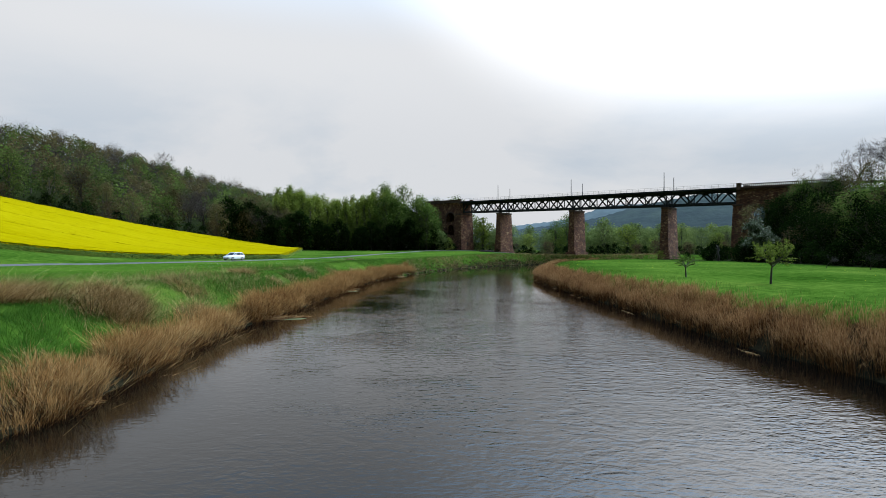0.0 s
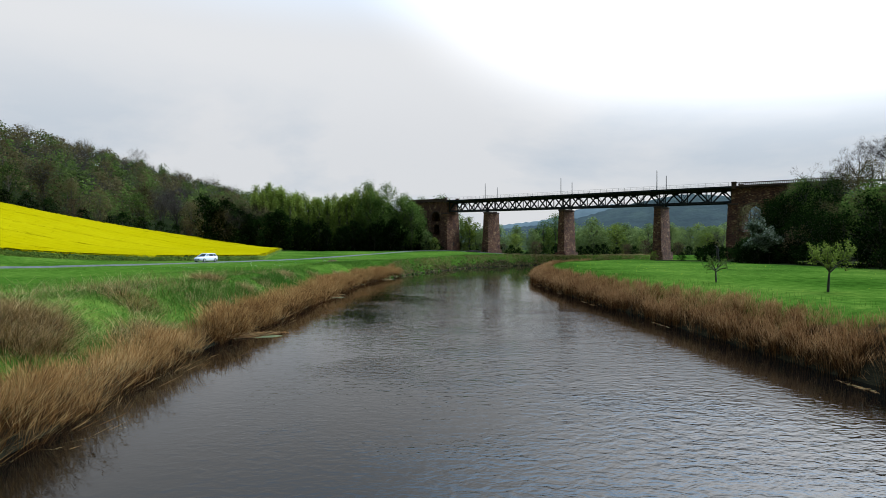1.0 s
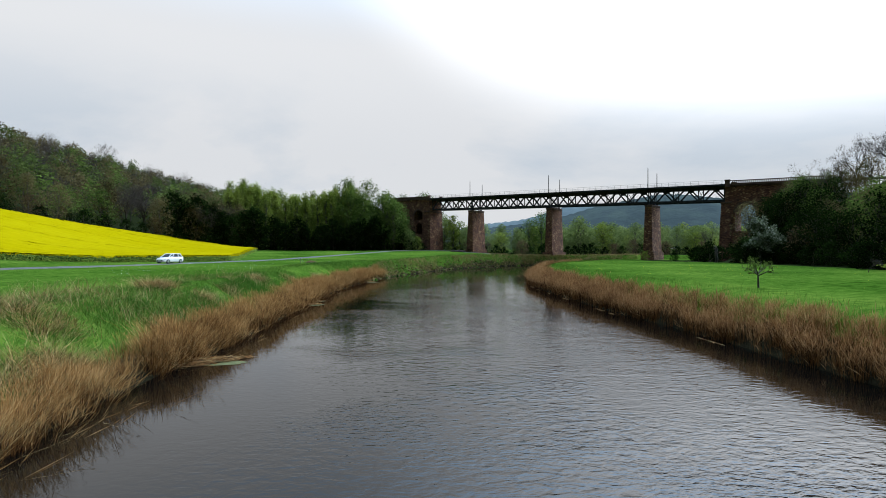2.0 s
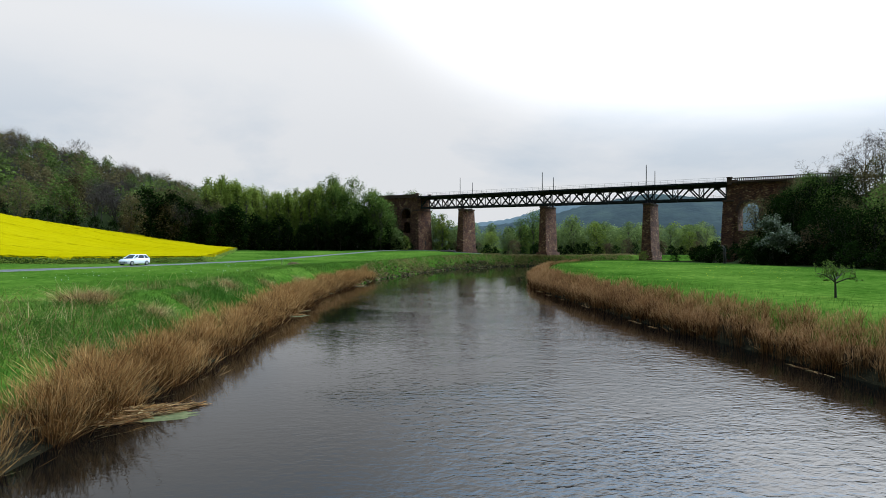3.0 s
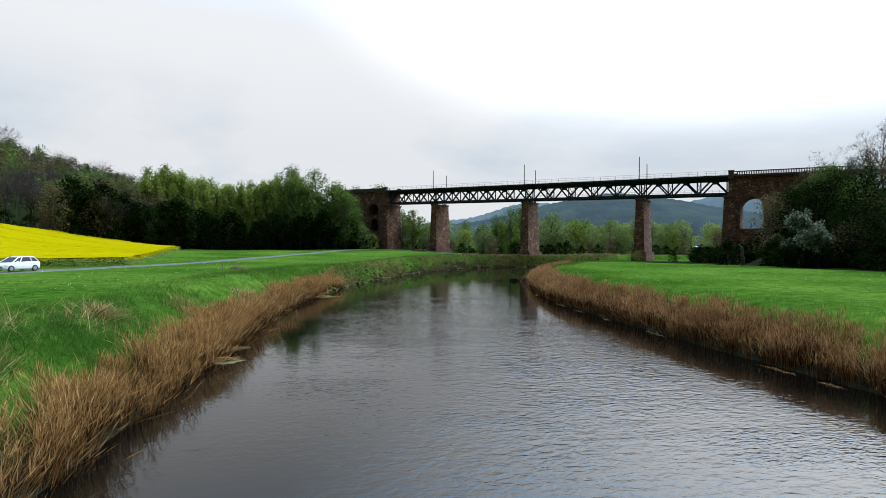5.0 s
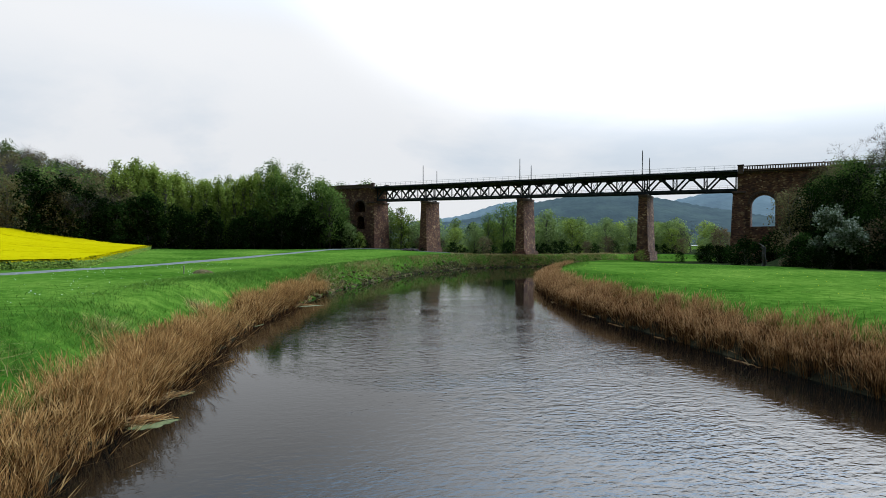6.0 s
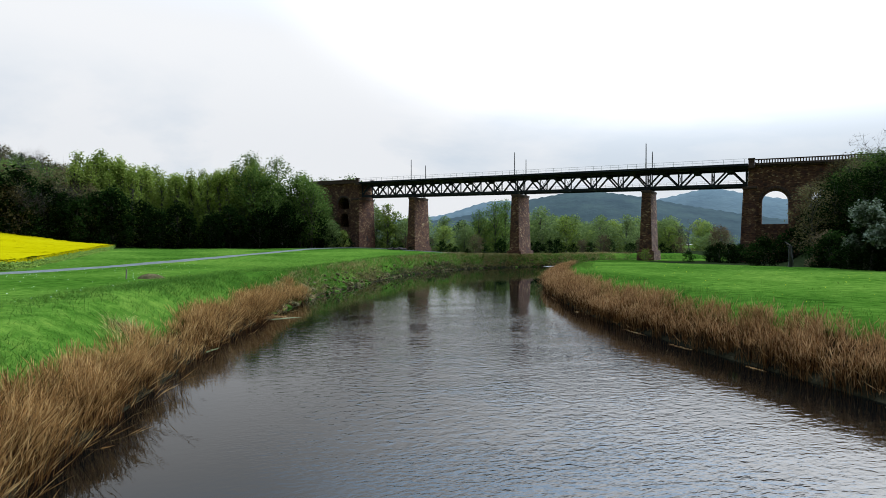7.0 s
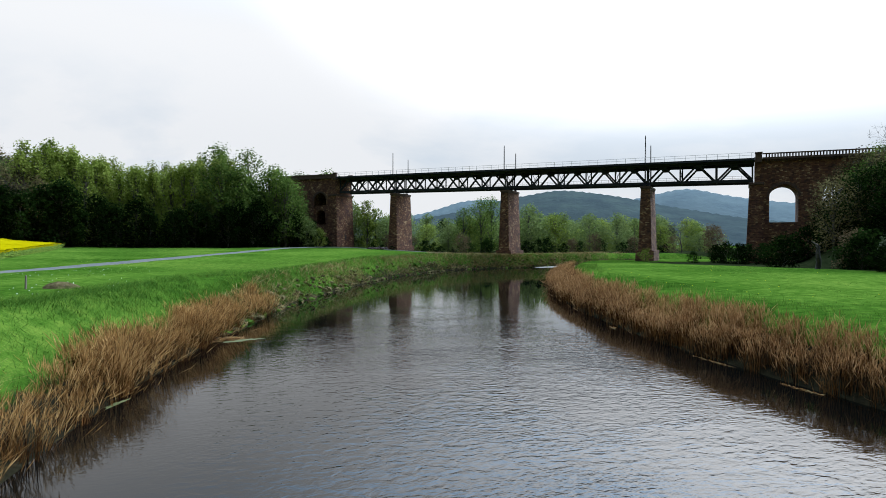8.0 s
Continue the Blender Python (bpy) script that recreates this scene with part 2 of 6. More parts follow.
M_PLUME_BROWN = material("brown_reed_plume", [(0.12, (0.13, 0.056, 0.020)), (0.5, (0.34, 0.172, 0.068)), (0.88, (0.56, 0.330, 0.150))],
                         scale=0.5, rough=1.0, island=0.7, big=0.12, big_amount=0.4, translucent=0.3, spec=0.0)
M_LITTER = material("dry_litter", [(0.12, (0.06, 0.036, 0.013)), (0.5, (0.26, 0.165, 0.062)), (0.88, (0.52, 0.38, 0.18))],
                    scale=0.8, rough=0.9, island=0.7, translucent=0.12, spec=0.05)
M_GRASS = material("green_grass", [(0.12, (0.028, 0.066, 0.007)), (0.5, (0.064, 0.132, 0.014)), (0.88, (0.140, 0.210, 0.034))],
                   scale=0.3, rough=0.9, island=0.9, translucent=0.45, spec=0.05)
M_HERB = material("nettle_leaf", [(0.2, (0.030, 0.084, 0.009)), (0.8, (0.070, 0.155, 0.020))], scale=0.5, rough=0.9, island=0.6, translucent=0.35, spec=0.05)
M_RAPE = material("rape_flower", [(0.0, (0.24, 0.180, 0.0)), (0.45, (0.315, 0.245, 0.001)), (1.0, (0.39, 0.315, 0.004))], scale=0.7, rough=0.8,
                  big=0.05, big_amount=0.5, island=0.10, stretch=(0.3, 1, 1), bump=0.03, bump_scale=6, spec=0.0)
M_STEM = material("rape_stem", [(0.2, (0.075, 0.125, 0.014)), (0.8, (0.20, 0.27, 0.024))], scale=1.5, rough=0.85, island=0.7, spec=0.2)
M_STONE = masonry("red_sandstone", [(0.35, (0.028, 0.009, 0.005)), (0.62, (0.108, 0.036, 0.016)), (0.84, (0.205, 0.086, 0.036)), (0.95, (0.46, 0.29, 0.14))], (0.060, 0.033, 0.021))
M_CAPSTONE = material("dressed_sandstone", [(0.3, (0.045, 0.024, 0.017)), (0.7, (0.12, 0.066, 0.045))], scale=1.2, rough=0.9, bump=0.03, bump_scale=9, grain=0.4)
# Stone darkened for the shade inside openings; also used for dark rubble.
M_DARKHOLE = material("shaded_stone", [(0.3, (0.03, 0.02, 0.018)), (0.7, (0.08, 0.05, 0.04))], scale=1.0, rough=0.95, bump=0.03)
M_IRON = material("painted_iron", [(0.3, (0.016, 0.018, 0.024)), (0.7, (0.044, 0.046, 0.056))], scale=0.8, rough=0.8, big=0.2, big_amount=0.4, grain=0.3, bump=0.004, bump_scale=30, spec=0.15)
M_GALV = material("galvanised_steel", [(0.3, (0.30, 0.32, 0.34)), (0.7, (0.48, 0.50, 0.52))], scale=3, rough=0.45, metal=0.7)
M_MAST = material("mast_steel", [(0.3, (0.05, 0.05, 0.055)), (0.7, (0.12, 0.12, 0.13))], scale=3, rough=0.6, metal=0.2)
M_BALLAST = material("ballast", [(0.3, (0.10, 0.085, 0.07)), (0.7, (0.24, 0.21, 0.18))], scale=9, rough=0.95, bump=0.05)
M_BARK = material("bark", [(0.3, (0.022, 0.018, 0.013)), (0.7, (0.085, 0.070, 0.052))], scale=2.5, rough=0.95, bump=0.05, bump_scale=8, stretch=(2, 2, 0.4), random=0.3)
M_TWIG = material("twigs", [(0.2, (0.018, 0.014, 0.011)), (0.8, (0.060, 0.047, 0.036))], scale=0.4, rough=0.9, island=0.4, random=0.5, spec=0.2)
M_WOODPOST = material("weathered_wood", [(0.3, (0.10, 0.08, 0.06)), (0.7, (0.25, 0.20, 0.15))], scale=6, rough=0.9, stretch=(3, 3, 0.5))

M_CLOD = material("bank_earth", [(0.3, (0.045, 0.036, 0.016)), (0.7, (0.140, 0.112, 0.052))], scale=2.5, rough=0.95, grain=0.5, island=0.6, bump=0.05, bump_scale=9, spec=0.0)
M_GRAVEL = material("gravel", [(0.3, (0.16, 0.14, 0.11)), (0.7, (0.34, 0.31, 0.26))], scale=4, rough=0.95, grain=0.6, bump=0.05, bump_scale=14, spec=0.1)
M_ALGAE = material("algae", [(0.3, (0.050, 0.056, 0.014)), (0.7, (0.135, 0.130, 0.046))], scale=3, rough=0.8, grain=0.5, spec=0.2)
M_DAISY = material("white_petals", [(0.3, (0.6, 0.6, 0.55)), (0.7, (0.75, 0.75, 0.7))], scale=3, rough=0.9, spec=0.0)
M_DANDELION = material("yellow_petals", [(0.3, (0.6, 0.45, 0.02)), (0.7, (0.75, 0.6, 0.03))], scale=3, rough=0.9, spec=0.0)


def leaf_material(name, dark, mid, light, random=0.35):
    return material(name, [(0.1, dark), (0.5, mid), (0.9, light)], scale=0.25, rough=1.0, island=0.55, random=random, translucent=0.40, spec=0.0)


# Dark green, lowered to near black for the shade at the woods' foot.
M_LEAF_DARK = leaf_material("leaf_dark_shaded", (0.002, 0.005, 0.001), (0.007, 0.015, 0.003), (0.024, 0.046, 0.009))
M_LEAF_MID = leaf_material("leaf_mid", (0.024, 0.048, 0.010), (0.084, 0.130, 0.026), (0.175, 0.230, 0.052))
M_LEAF_FRESH = leaf_material("leaf_fresh", (0.062, 0.088, 0.014), (0.185, 0.235, 0.038), (0.335, 0.375, 0.085))
M_LEAF_OLIVE = leaf_material("leaf_olive", (0.020, 0.032, 0.008), (0.058, 0.080, 0.020), (0.120, 0.150, 0.040), 0.6)
M_LEAF_BUD = leaf_material("leaf_bud", (0.030, 0.024, 0.010), (0.088, 0.068, 0.028), (0.160, 0.132, 0.055), 0.7)
M_LEAF_WILLOW = leaf_material("leaf_willow", (0.075, 0.105, 0.026), (0.160, 0.205, 0.062), (0.265, 0.315, 0.115))
M_LEAF_BROWN = leaf_material("leaf_brown", (0.050, 0.034, 0.018), (0.115, 0.080, 0.040), (0.180, 0.130, 0.070))
M_BLOSSOM = leaf_material("blossom", (0.020, 0.034, 0.011), (0.075, 0.094, 0.046), (0.34, 0.355, 0.27))
M_NEEDLE = leaf_material("needles", (0.006, 0.014, 0.008), (0.014, 0.032, 0.016), (0.030, 0.056, 0.028))
# Distance haze is mixed into both slopes' base colours as grey-blue.
M_FARWOOD = material("haze_tinted_far_slope", [(0.3, (0.038, 0.050, 0.052)), (0.55, (0.052, 0.066, 0.064)), (0.8, (0.068, 0.086, 0.074))], scale=0.018, rough=1.0,
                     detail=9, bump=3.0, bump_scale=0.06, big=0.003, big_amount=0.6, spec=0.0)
M_FARTHER = material("haze_tinted_farther_slope", [(0.3, (0.092, 0.116, 0.124)), (0.7, (0.124, 0.152, 0.152))], scale=0.012, rough=1.0, detail=9, bump=3.0, bump_scale=0.05, spec=0.0)


def water_material():
    """Murky river: short steep wavelets in patches where the wind touches, long low ripples, calm lees."""
    m = bpy.data.materials.new("river_water")
    m.use_nodes = True
    nodes, links = m.node_tree.nodes, m.node_tree.links
    b = nodes["Principled BSDF"]
    b.inputs["Roughness"].default_value = 0.02
    b.inputs["IOR"].default_value = 1.35
    geo = nodes.new("ShaderNodeNewGeometry")

    def waves(turn, stretch, scale, detail, rough, distort):
        mp = nodes.new("ShaderNodeMapping")
        mp.inputs["Rotation"].default_value, mp.inputs["Scale"].default_value = (0, 0, radians(turn)), stretch
        links.new(geo.outputs["Position"], mp.inputs["Vector"])
        n = nodes.new("ShaderNodeTexNoise")
        for k, v in (("Scale", scale), ("Detail", detail), ("Roughness", rough), ("Distortion", distort)):
            n.inputs[k].default_value = v
        links.new(mp.outputs[0], n.inputs["Vector"])
        return n.outputs["Fac"]

    def ranged(src, a, b_, lo, hi):
        r = nodes.new("ShaderNodeMapRange"); r.interpolation_type = "SMOOTHSTEP"
        for k, v in (("From Min", a), ("From Max", b_), ("To Min", lo), ("To Max", hi)):
            r.inputs[k].default_value = v
        links.new(src, r.inputs["Value"])
        return r.outputs[0]

    def calc(op, a, b_):
        n = nodes.new("ShaderNodeMath"); n.operation = op
        for sock, v in zip(n.inputs, (a, b_)):
            if isinstance(v, (int, float)):
                sock.default_value = v
            else:
                links.new(v, sock)
        return n.outputs[0]

    murk = waves(0, (1, 1, 1), 0.08, 4.0, 0.5, 0.0)
    cr = nodes.new("ShaderNodeValToRGB")
    cr.color_ramp.elements[0].position, cr.color_ramp.elements[0].color = 0.3, (0.0018, 0.0018, 0.0014, 1)
    cr.color_ramp.elements[1].position, cr.color_ramp.elements[1].color = 0.7, (0.0030, 0.0030, 0.0024, 1)
    links.new(murk, cr.inputs[0]); links.new(cr.outputs[0], b.inputs["Base Color"])
    chop = waves(10, (1.25, 2.1, 1), 1.45, 2.5, 0.55, 0.6)
    fine = waves(-14, (1.0, 2.0, 1), 3.4, 2.0, 0.5, 0.4)
    gust = ranged(waves(0, (1.0, 0.6, 1), 0.075, 3.0, 0.55, 0.0), 0.40, 0.60, 0.34, 1.0)
    puff = ranged(waves(0, (0.6, 1.0, 1), 0.22, 2.0, 0.5, 0.0), 0.46, 0.66, 0.25, 1.0)
    height = calc("ADD", calc("MULTIPLY", chop, gust), calc("MULTIPLY", calc("MULTIPLY", fine, puff), 0.58))
    lee = nodes.new("ShaderNodeAttribute"); lee.attribute_name = "lee"
    bp = nodes.new("ShaderNodeBump"); bp.inputs["Strength"].default_value, bp.inputs["Distance"].default_value = 1.0, 0.049
    links.new(calc("MULTIPLY", height, lee.outputs["Fac"]), bp.inputs["Height"]); links.new(bp.outputs[0], b.inputs["Normal"])
    return m


M_WATER = water_material()

# ---- building helpers ----


def mesh_of(name, verts, faces, mats, smooth=False, index=None):
    me = bpy.data.meshes.new(name)
    me.from_pydata(np.asarray(verts).tolist(), [], faces if isinstance(faces, list) else faces.tolist())
    for mt in (mats if isinstance(mats, (list, tuple)) else [mats]):
        me.materials.append(mt)
    if index is not None:
        me.polygons.foreach_set("material_index", np.asarray(index, dtype=np.int32))
    if smooth:
        me.polygons.foreach_set("use_smooth", np.ones(len(me.polygons), dtype=bool))
    me.update()
    return me


def thing(name, label, category, group="", data=None, m=None, kind=""):
    ob = new(name, data)
    if m is not None:
        ob.matrix_basis = m
    return tagged(ob, label, category, group, kind)


def child(name, me, parent, m=None, label=""):
    ob = new(name, me)
    ob.parent = parent
    if m is not None:
        ob.matrix_basis = m
    return tagged(ob, label)


def part(name, bm, mat, parent, label="", smooth=False):
    me = bpy.data.meshes.new(name)
    bm.to_mesh(me)
    bm.free()
    me.materials.append(mat)
    if smooth:
        me.polygons.foreach_set("use_smooth", np.ones(len(me.polygons), dtype=bool))
    return child(name, me, parent, None, label)


def hexa(bm, c):
    """A block from its eight corners: four below, four above, each going round."""
    v = [bm.verts.new(p) for p in c]
    for q in ((3, 2, 1, 0), (4, 5, 6, 7), (0, 1, 5, 4), (1, 2, 6, 5), (2, 3, 7, 6), (3, 0, 4, 7)):
        bm.faces.new([v[i] for i in q])


def block(bm, x0, x1, y0, y1, z0, z1, bevel=0.0):
    b2 = bmesh.new()
    hexa(b2, [(x0, y0, z0), (x1, y0, z0), (x1, y1, z0), (x0, y1, z0), (x0, y0, z1), (x1, y0, z1), (x1, y1, z1), (x0, y1, z1)])
    if bevel:
        bmesh.ops.bevel(b2, geom=b2.edges[:], offset=bevel, segments=1, affect="EDGES")
    tmp = bpy.data.meshes.new("tmp")
    b2.to_mesh(tmp)
    b2.free()
    bm.from_mesh(tmp)
    bpy.data.meshes.remove(tmp)


def beam(bm, a, b, w, h):
    """A bar from a to b, w across (sideways) and h deep."""
    a, b = Vector(a), Vector(b)
    d = (b - a).normalized()
    side = d.cross(Vector((0, 0, 1)))
    side = Vector((1, 0, 0)) if side.length < 1e-4 else side.normalized()
    up = side.cross(d).normalized()
    s, t = side * w / 2, up * h / 2
    hexa(bm, [a - s - t, a + s - t, a + s + t, a - s + t, b - s - t, b + s - t, b + s + t, b - s + t])


def tube(bm, a, b, r0, r1, n=8):
    a, b = Vector(a), Vector(b)
    d = (b - a).normalized()
    q = d.to_track_quat("Z", "Y")
    ring = [[bm.verts.new(p + q @ Vector((math.cos(k * 2 * math.pi / n) * r, math.sin(k * 2 * math.pi / n) * r, 0))) for k in range(n)] for p, r in ((a, r0), (b, r1))]
    for k in range(n):
        bm.faces.new((ring[0][k], ring[0][(k + 1) % n], ring[1][(k + 1) % n], ring[1][k]))
    bm.faces.new(ring[0][::-1])
    bm.faces.new(ring[1])


def smoothstep(a, b, x):
    k = np.clip((x - a) / (b - a), 0, 1)
    return k * k * (3 - 2 * k)


# ---- lie of the land (metres; the river's surface is z = 0) ----
LEFT_BANK = [(-12, -400), (-12.3, -60), (-12.2, 8), (-12.1, 18), (-12.7, 25), (-13.3, 32), (-13.1, 40), (-12.6, 46), (-12.3, 52), (-11.8, 70), (-11, 88), (-9.3, 100), (-7.6, 110), (-2, 128), (5, 145), (13, 161),
             (27, 179), (38, 185.5), (47, 188), (58, 191.5), (75, 198), (100, 204), (160, 206), (420, 190)]
RIGHT_BANK = [(420, 160), (160, 176), (110, 181), (80, 184), (62, 181), (51, 172), (40, 154.5), (30, 137), (22.5, 120), (17.2, 101), (15.4, 86), (15.1, 62), (15.8, 48),
              (16.0, 30), (17.0, 22), (18, 0), (19, -60), (20, -400)]


def rounded(pts, step=2.0):
    """Catmull-Rom through the points."""
    p = np.array([pts[0]] + list(pts) + [pts[-1]], dtype=float)
    out = []
    for i in range(1, len(p) - 2):
        n = max(2, int(np.hypot(*(p[i + 1] - p[i])) / step))
        for k in range(n):
            t = k / n
            out.append(0.5 * ((2 * p[i]) + (p[i + 1] - p[i - 1]) * t + (2 * p[i - 1] - 5 * p[i] + 4 * p[i + 1] - p[i + 2]) * t * t
                              + (3 * p[i] - p[i - 1] - 3 * p[i + 1] + p[i + 2]) * t ** 3))
    out.append(p[-2])
    return np.array(out)


BANK_L, BANK_R = rounded(LEFT_BANK), rounded(RIGHT_BANK)
RIVER = np.vstack([BANK_L, BANK_R])


def seg_dist(X, Y, line):
    best = np.full(X.shape, 1e9)
    for (ax, ay), (bx, by) in zip(line[:-1], line[1:]):
        dx, dy = bx - ax, by - ay
        L = dx * dx + dy * dy
        if L < 1e-9:
            continue
        t = np.clip(((X - ax) * dx + (Y - ay) * dy) / L, 0, 1)
        best = np.minimum(best, (X - ax - t * dx) ** 2 + (Y - ay - t * dy) ** 2)
    return np.sqrt(best)


def inside_river(X, Y):
    ins = np.zeros(X.shape, dtype=bool)
    P = RIVER
    for (ax, ay), (bx, by) in zip(P, np.roll(P, -1, axis=0)):
        if ay == by:
            continue
        c = (ay > Y) != (by > Y)
        ins ^= c & (X < (bx - ax) * (Y - ay) / (by - ay) + ax)
    return ins


def wobble(X, Y):
    return (np.sin(X * 0.31 + 1.3 * np.sin(Y * 0.17)) * np.sin(Y * 0.27 + 0.7) * 0.5 + np.sin(X * 0.9 + Y * 0.6) * np.sin(Y * 1.1 - X * 0.4) * 0.25
            + np.sin(X * 0.071 + 2) * np.cos(Y * 0.063) * 0.6)


TH = radians(136.01)                       # the railway runs along this bearing from the x axis
U = np.array([math.cos(TH), math.sin(TH)])
N = np.array([math.sin(TH), -math.cos(TH)])
ORIGIN = np.array([84.6, 156.7]) - 0.963 * N


def ground_height(X, Y):
    X, Y = np.asarray(X, dtype=float), np.asarray(Y, dtype=float)
    shape = X.shape
    X, Y = X.ravel(), Y.ravel()
    dl, dr = seg_dist(X, Y, BANK_L), seg_dist(X, Y, BANK_R)
    wet = inside_river(X, Y)
    left = dl < dr
    d = np.minimum(dl, dr)
    far = smoothstep(108, 122, Y)
    # left: flat meadow that climbs to the wooded hill; right: flat meadow below the embankment
    hill_in = -X - 60 + 0.02 * (Y - 150)
    rise = 0.24 * np.log1p(np.exp(np.clip(hill_in / 6, -30, 30))) * 6 + 0.10 * np.log1p(np.exp(np.clip((-X - 116) / 10, -30, 30))) * 10
    rise = rise + 0.14 * np.log1p(np.exp(np.clip((-X - 185) / 8, -30, 30))) * 8 + 0.06 * np.clip(Y - 215, 0, 200) * smoothstep(40, 115, -X)
    rise = 92 * np.tanh(rise / 92)
    rise *= (1 - 0.85 * smoothstep(385, 520, Y)) * smoothstep(-260, 30, Y)
    top_l = 3.0 + 0.018 * np.clip(Y - 130, 0, 105) * (1 - smoothstep(5, 45, X)) + rise
    top_r = 2.45 - 0.4 * smoothstep(120, 160, Y) + 0 * X
    width_l = 5.5 - 2.6 * far
    width = np.where(left, width_l, 4.2)
    top = np.where(left, top_l, top_r)
    k = np.clip(d / width, 0, 1)
    land = 0.15 + (top - 0.15) * (0.35 * k + 0.65 * k * k * (3 - 2 * k)) + 0.09 * wobble(X, Y) * smoothstep(0, 4, d)
    # railway embankments at both ends of the viaduct
    s = (X - ORIGIN[0]) * U[0] + (Y - ORIGIN[1]) * U[1]
    n = (X - ORIGIN[0]) * N[0] + (Y - ORIGIN[1]) * N[1] - 3.6
    crest = np.where(s < 0, 21.6 + 0.0215 * s, 21.6 + 0.0215 * np.clip(s, 0, 130))
    bank = crest - 0.62 * np.clip(np.abs(n) - 5.0, 0, None)
    end = np.where(s < 50, -s - 14, s - 124)
    bank = np.minimum(bank, 2 + 0.7 * (end + 8))
    land = np.maximum(land, np.where(end > -8, bank, -9))
    z = np.where(wet, np.maximum(-1.6, -0.45 * d), np.where(d < 0.3, 0.5 * d, np.maximum(land, 0.15)))
    return z.reshape(shape), np.where(wet, -d, d).reshape(shape), left.reshape(shape)


def gz(x, y):
    return float(ground_height(np.array([x]), np.array([y]))[0][0])


def spaced(lo, hi, fine_lo, fine_hi, fine, grow=1.12, cap=160):
    mid = list(np.arange(fine_lo, fine_hi + 0.01, fine))
    a, st = [], fine
    x = fine_hi
    while x < hi:
        st = min(st * grow, cap)
        x += st
        a.append(x)
    b, st = [], fine
    x = fine_lo
    while x > lo:
        st = min(st * grow, cap)
        x -= st
        b.append(x)
    return np.array(b[::-1] + mid + a)


xs, ys = spaced(-3600, 3600, -48, 62, 1.1), spaced(-700, 3800, 2, 214, 1.1)
GX, GY = np.meshgrid(xs, ys)
GZ, GD, GL = ground_height(GX, GY)
GZ = np.where((GD > 1500), np.minimum(GZ, 6), GZ)
nx, ny = len(xs), len(ys)
ii = np.arange(nx * ny).reshape(ny, nx)
quads = np.stack([ii[:-1, :-1], ii[:-1, 1:], ii[1:, 1:], ii[1:, :-1]], -1).reshape(-1, 4)
cxs, cys, cd, cl = GX.ravel(), GY.ravel(), GD.ravel(), GL.ravel()
bare = np.where(cl, np.where(cys < 112, 1.7, 0.9), 2.2)
soil = 1 - smoothstep(-1.0, 1.0, cd - bare - 0.7 * wobble(cxs * 2, cys * 2))
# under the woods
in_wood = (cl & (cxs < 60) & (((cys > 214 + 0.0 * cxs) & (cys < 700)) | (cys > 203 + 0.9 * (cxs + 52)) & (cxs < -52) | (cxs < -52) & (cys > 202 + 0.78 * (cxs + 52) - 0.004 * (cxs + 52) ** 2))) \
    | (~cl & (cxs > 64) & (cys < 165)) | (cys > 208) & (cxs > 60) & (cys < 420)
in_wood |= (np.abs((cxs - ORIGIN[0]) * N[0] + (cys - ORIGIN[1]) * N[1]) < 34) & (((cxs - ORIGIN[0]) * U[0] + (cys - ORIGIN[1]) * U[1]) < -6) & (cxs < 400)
ground_me = mesh_of("ground", np.stack([GX.ravel(), GY.ravel(), GZ.ravel()], 1), quads, M_MEADOW, smooth=True)
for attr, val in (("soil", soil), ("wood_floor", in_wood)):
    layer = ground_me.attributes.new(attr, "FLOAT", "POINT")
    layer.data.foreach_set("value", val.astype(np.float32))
ground = thing("ground", "green river meadow with muddy banks and a wooded hillside", "ground", kind="structure", data=ground_me)

wx, wy = spaced(-600, 600, -20, 64, 1.5, 1.25), spaced(-600, 420, 0, 210, 1.5, 1.25)
WX, WY = np.meshgrid(wx, wy)
jj = np.arange(WX.size).reshape(WX.shape)
wq = np.stack([jj[:-1, :-1], jj[:-1, 1:], jj[1:, 1:], jj[1:, :-1]], -1).reshape(-1, 4)
water_me = mesh_of("water", np.stack([WX.ravel(), WY.ravel(), 0 * WX.ravel()], 1), wq, M_WATER, smooth=True)
shore_l, shore_r = seg_dist(WX.ravel(), WY.ravel(), BANK_L), seg_dist(WX.ravel(), WY.ravel(), BANK_R)
lee = water_me.attributes.new("lee", "FLOAT", "POINT")       # how open to the wind: calm under the banks
lee.data.foreach_set("value", (np.minimum(0.09 + 0.91 * smoothstep(1.5, 12.0, shore_l), 0.09 + 0.91 * smoothstep(1.5, 7.0, shore_r)) * (1 - 0.92 * smoothstep(84, 130, WY.ravel()))).astype(np.float32))
thing("water", "grey-brown rippled river water between reed banks", "river", kind="structure", data=water_me)


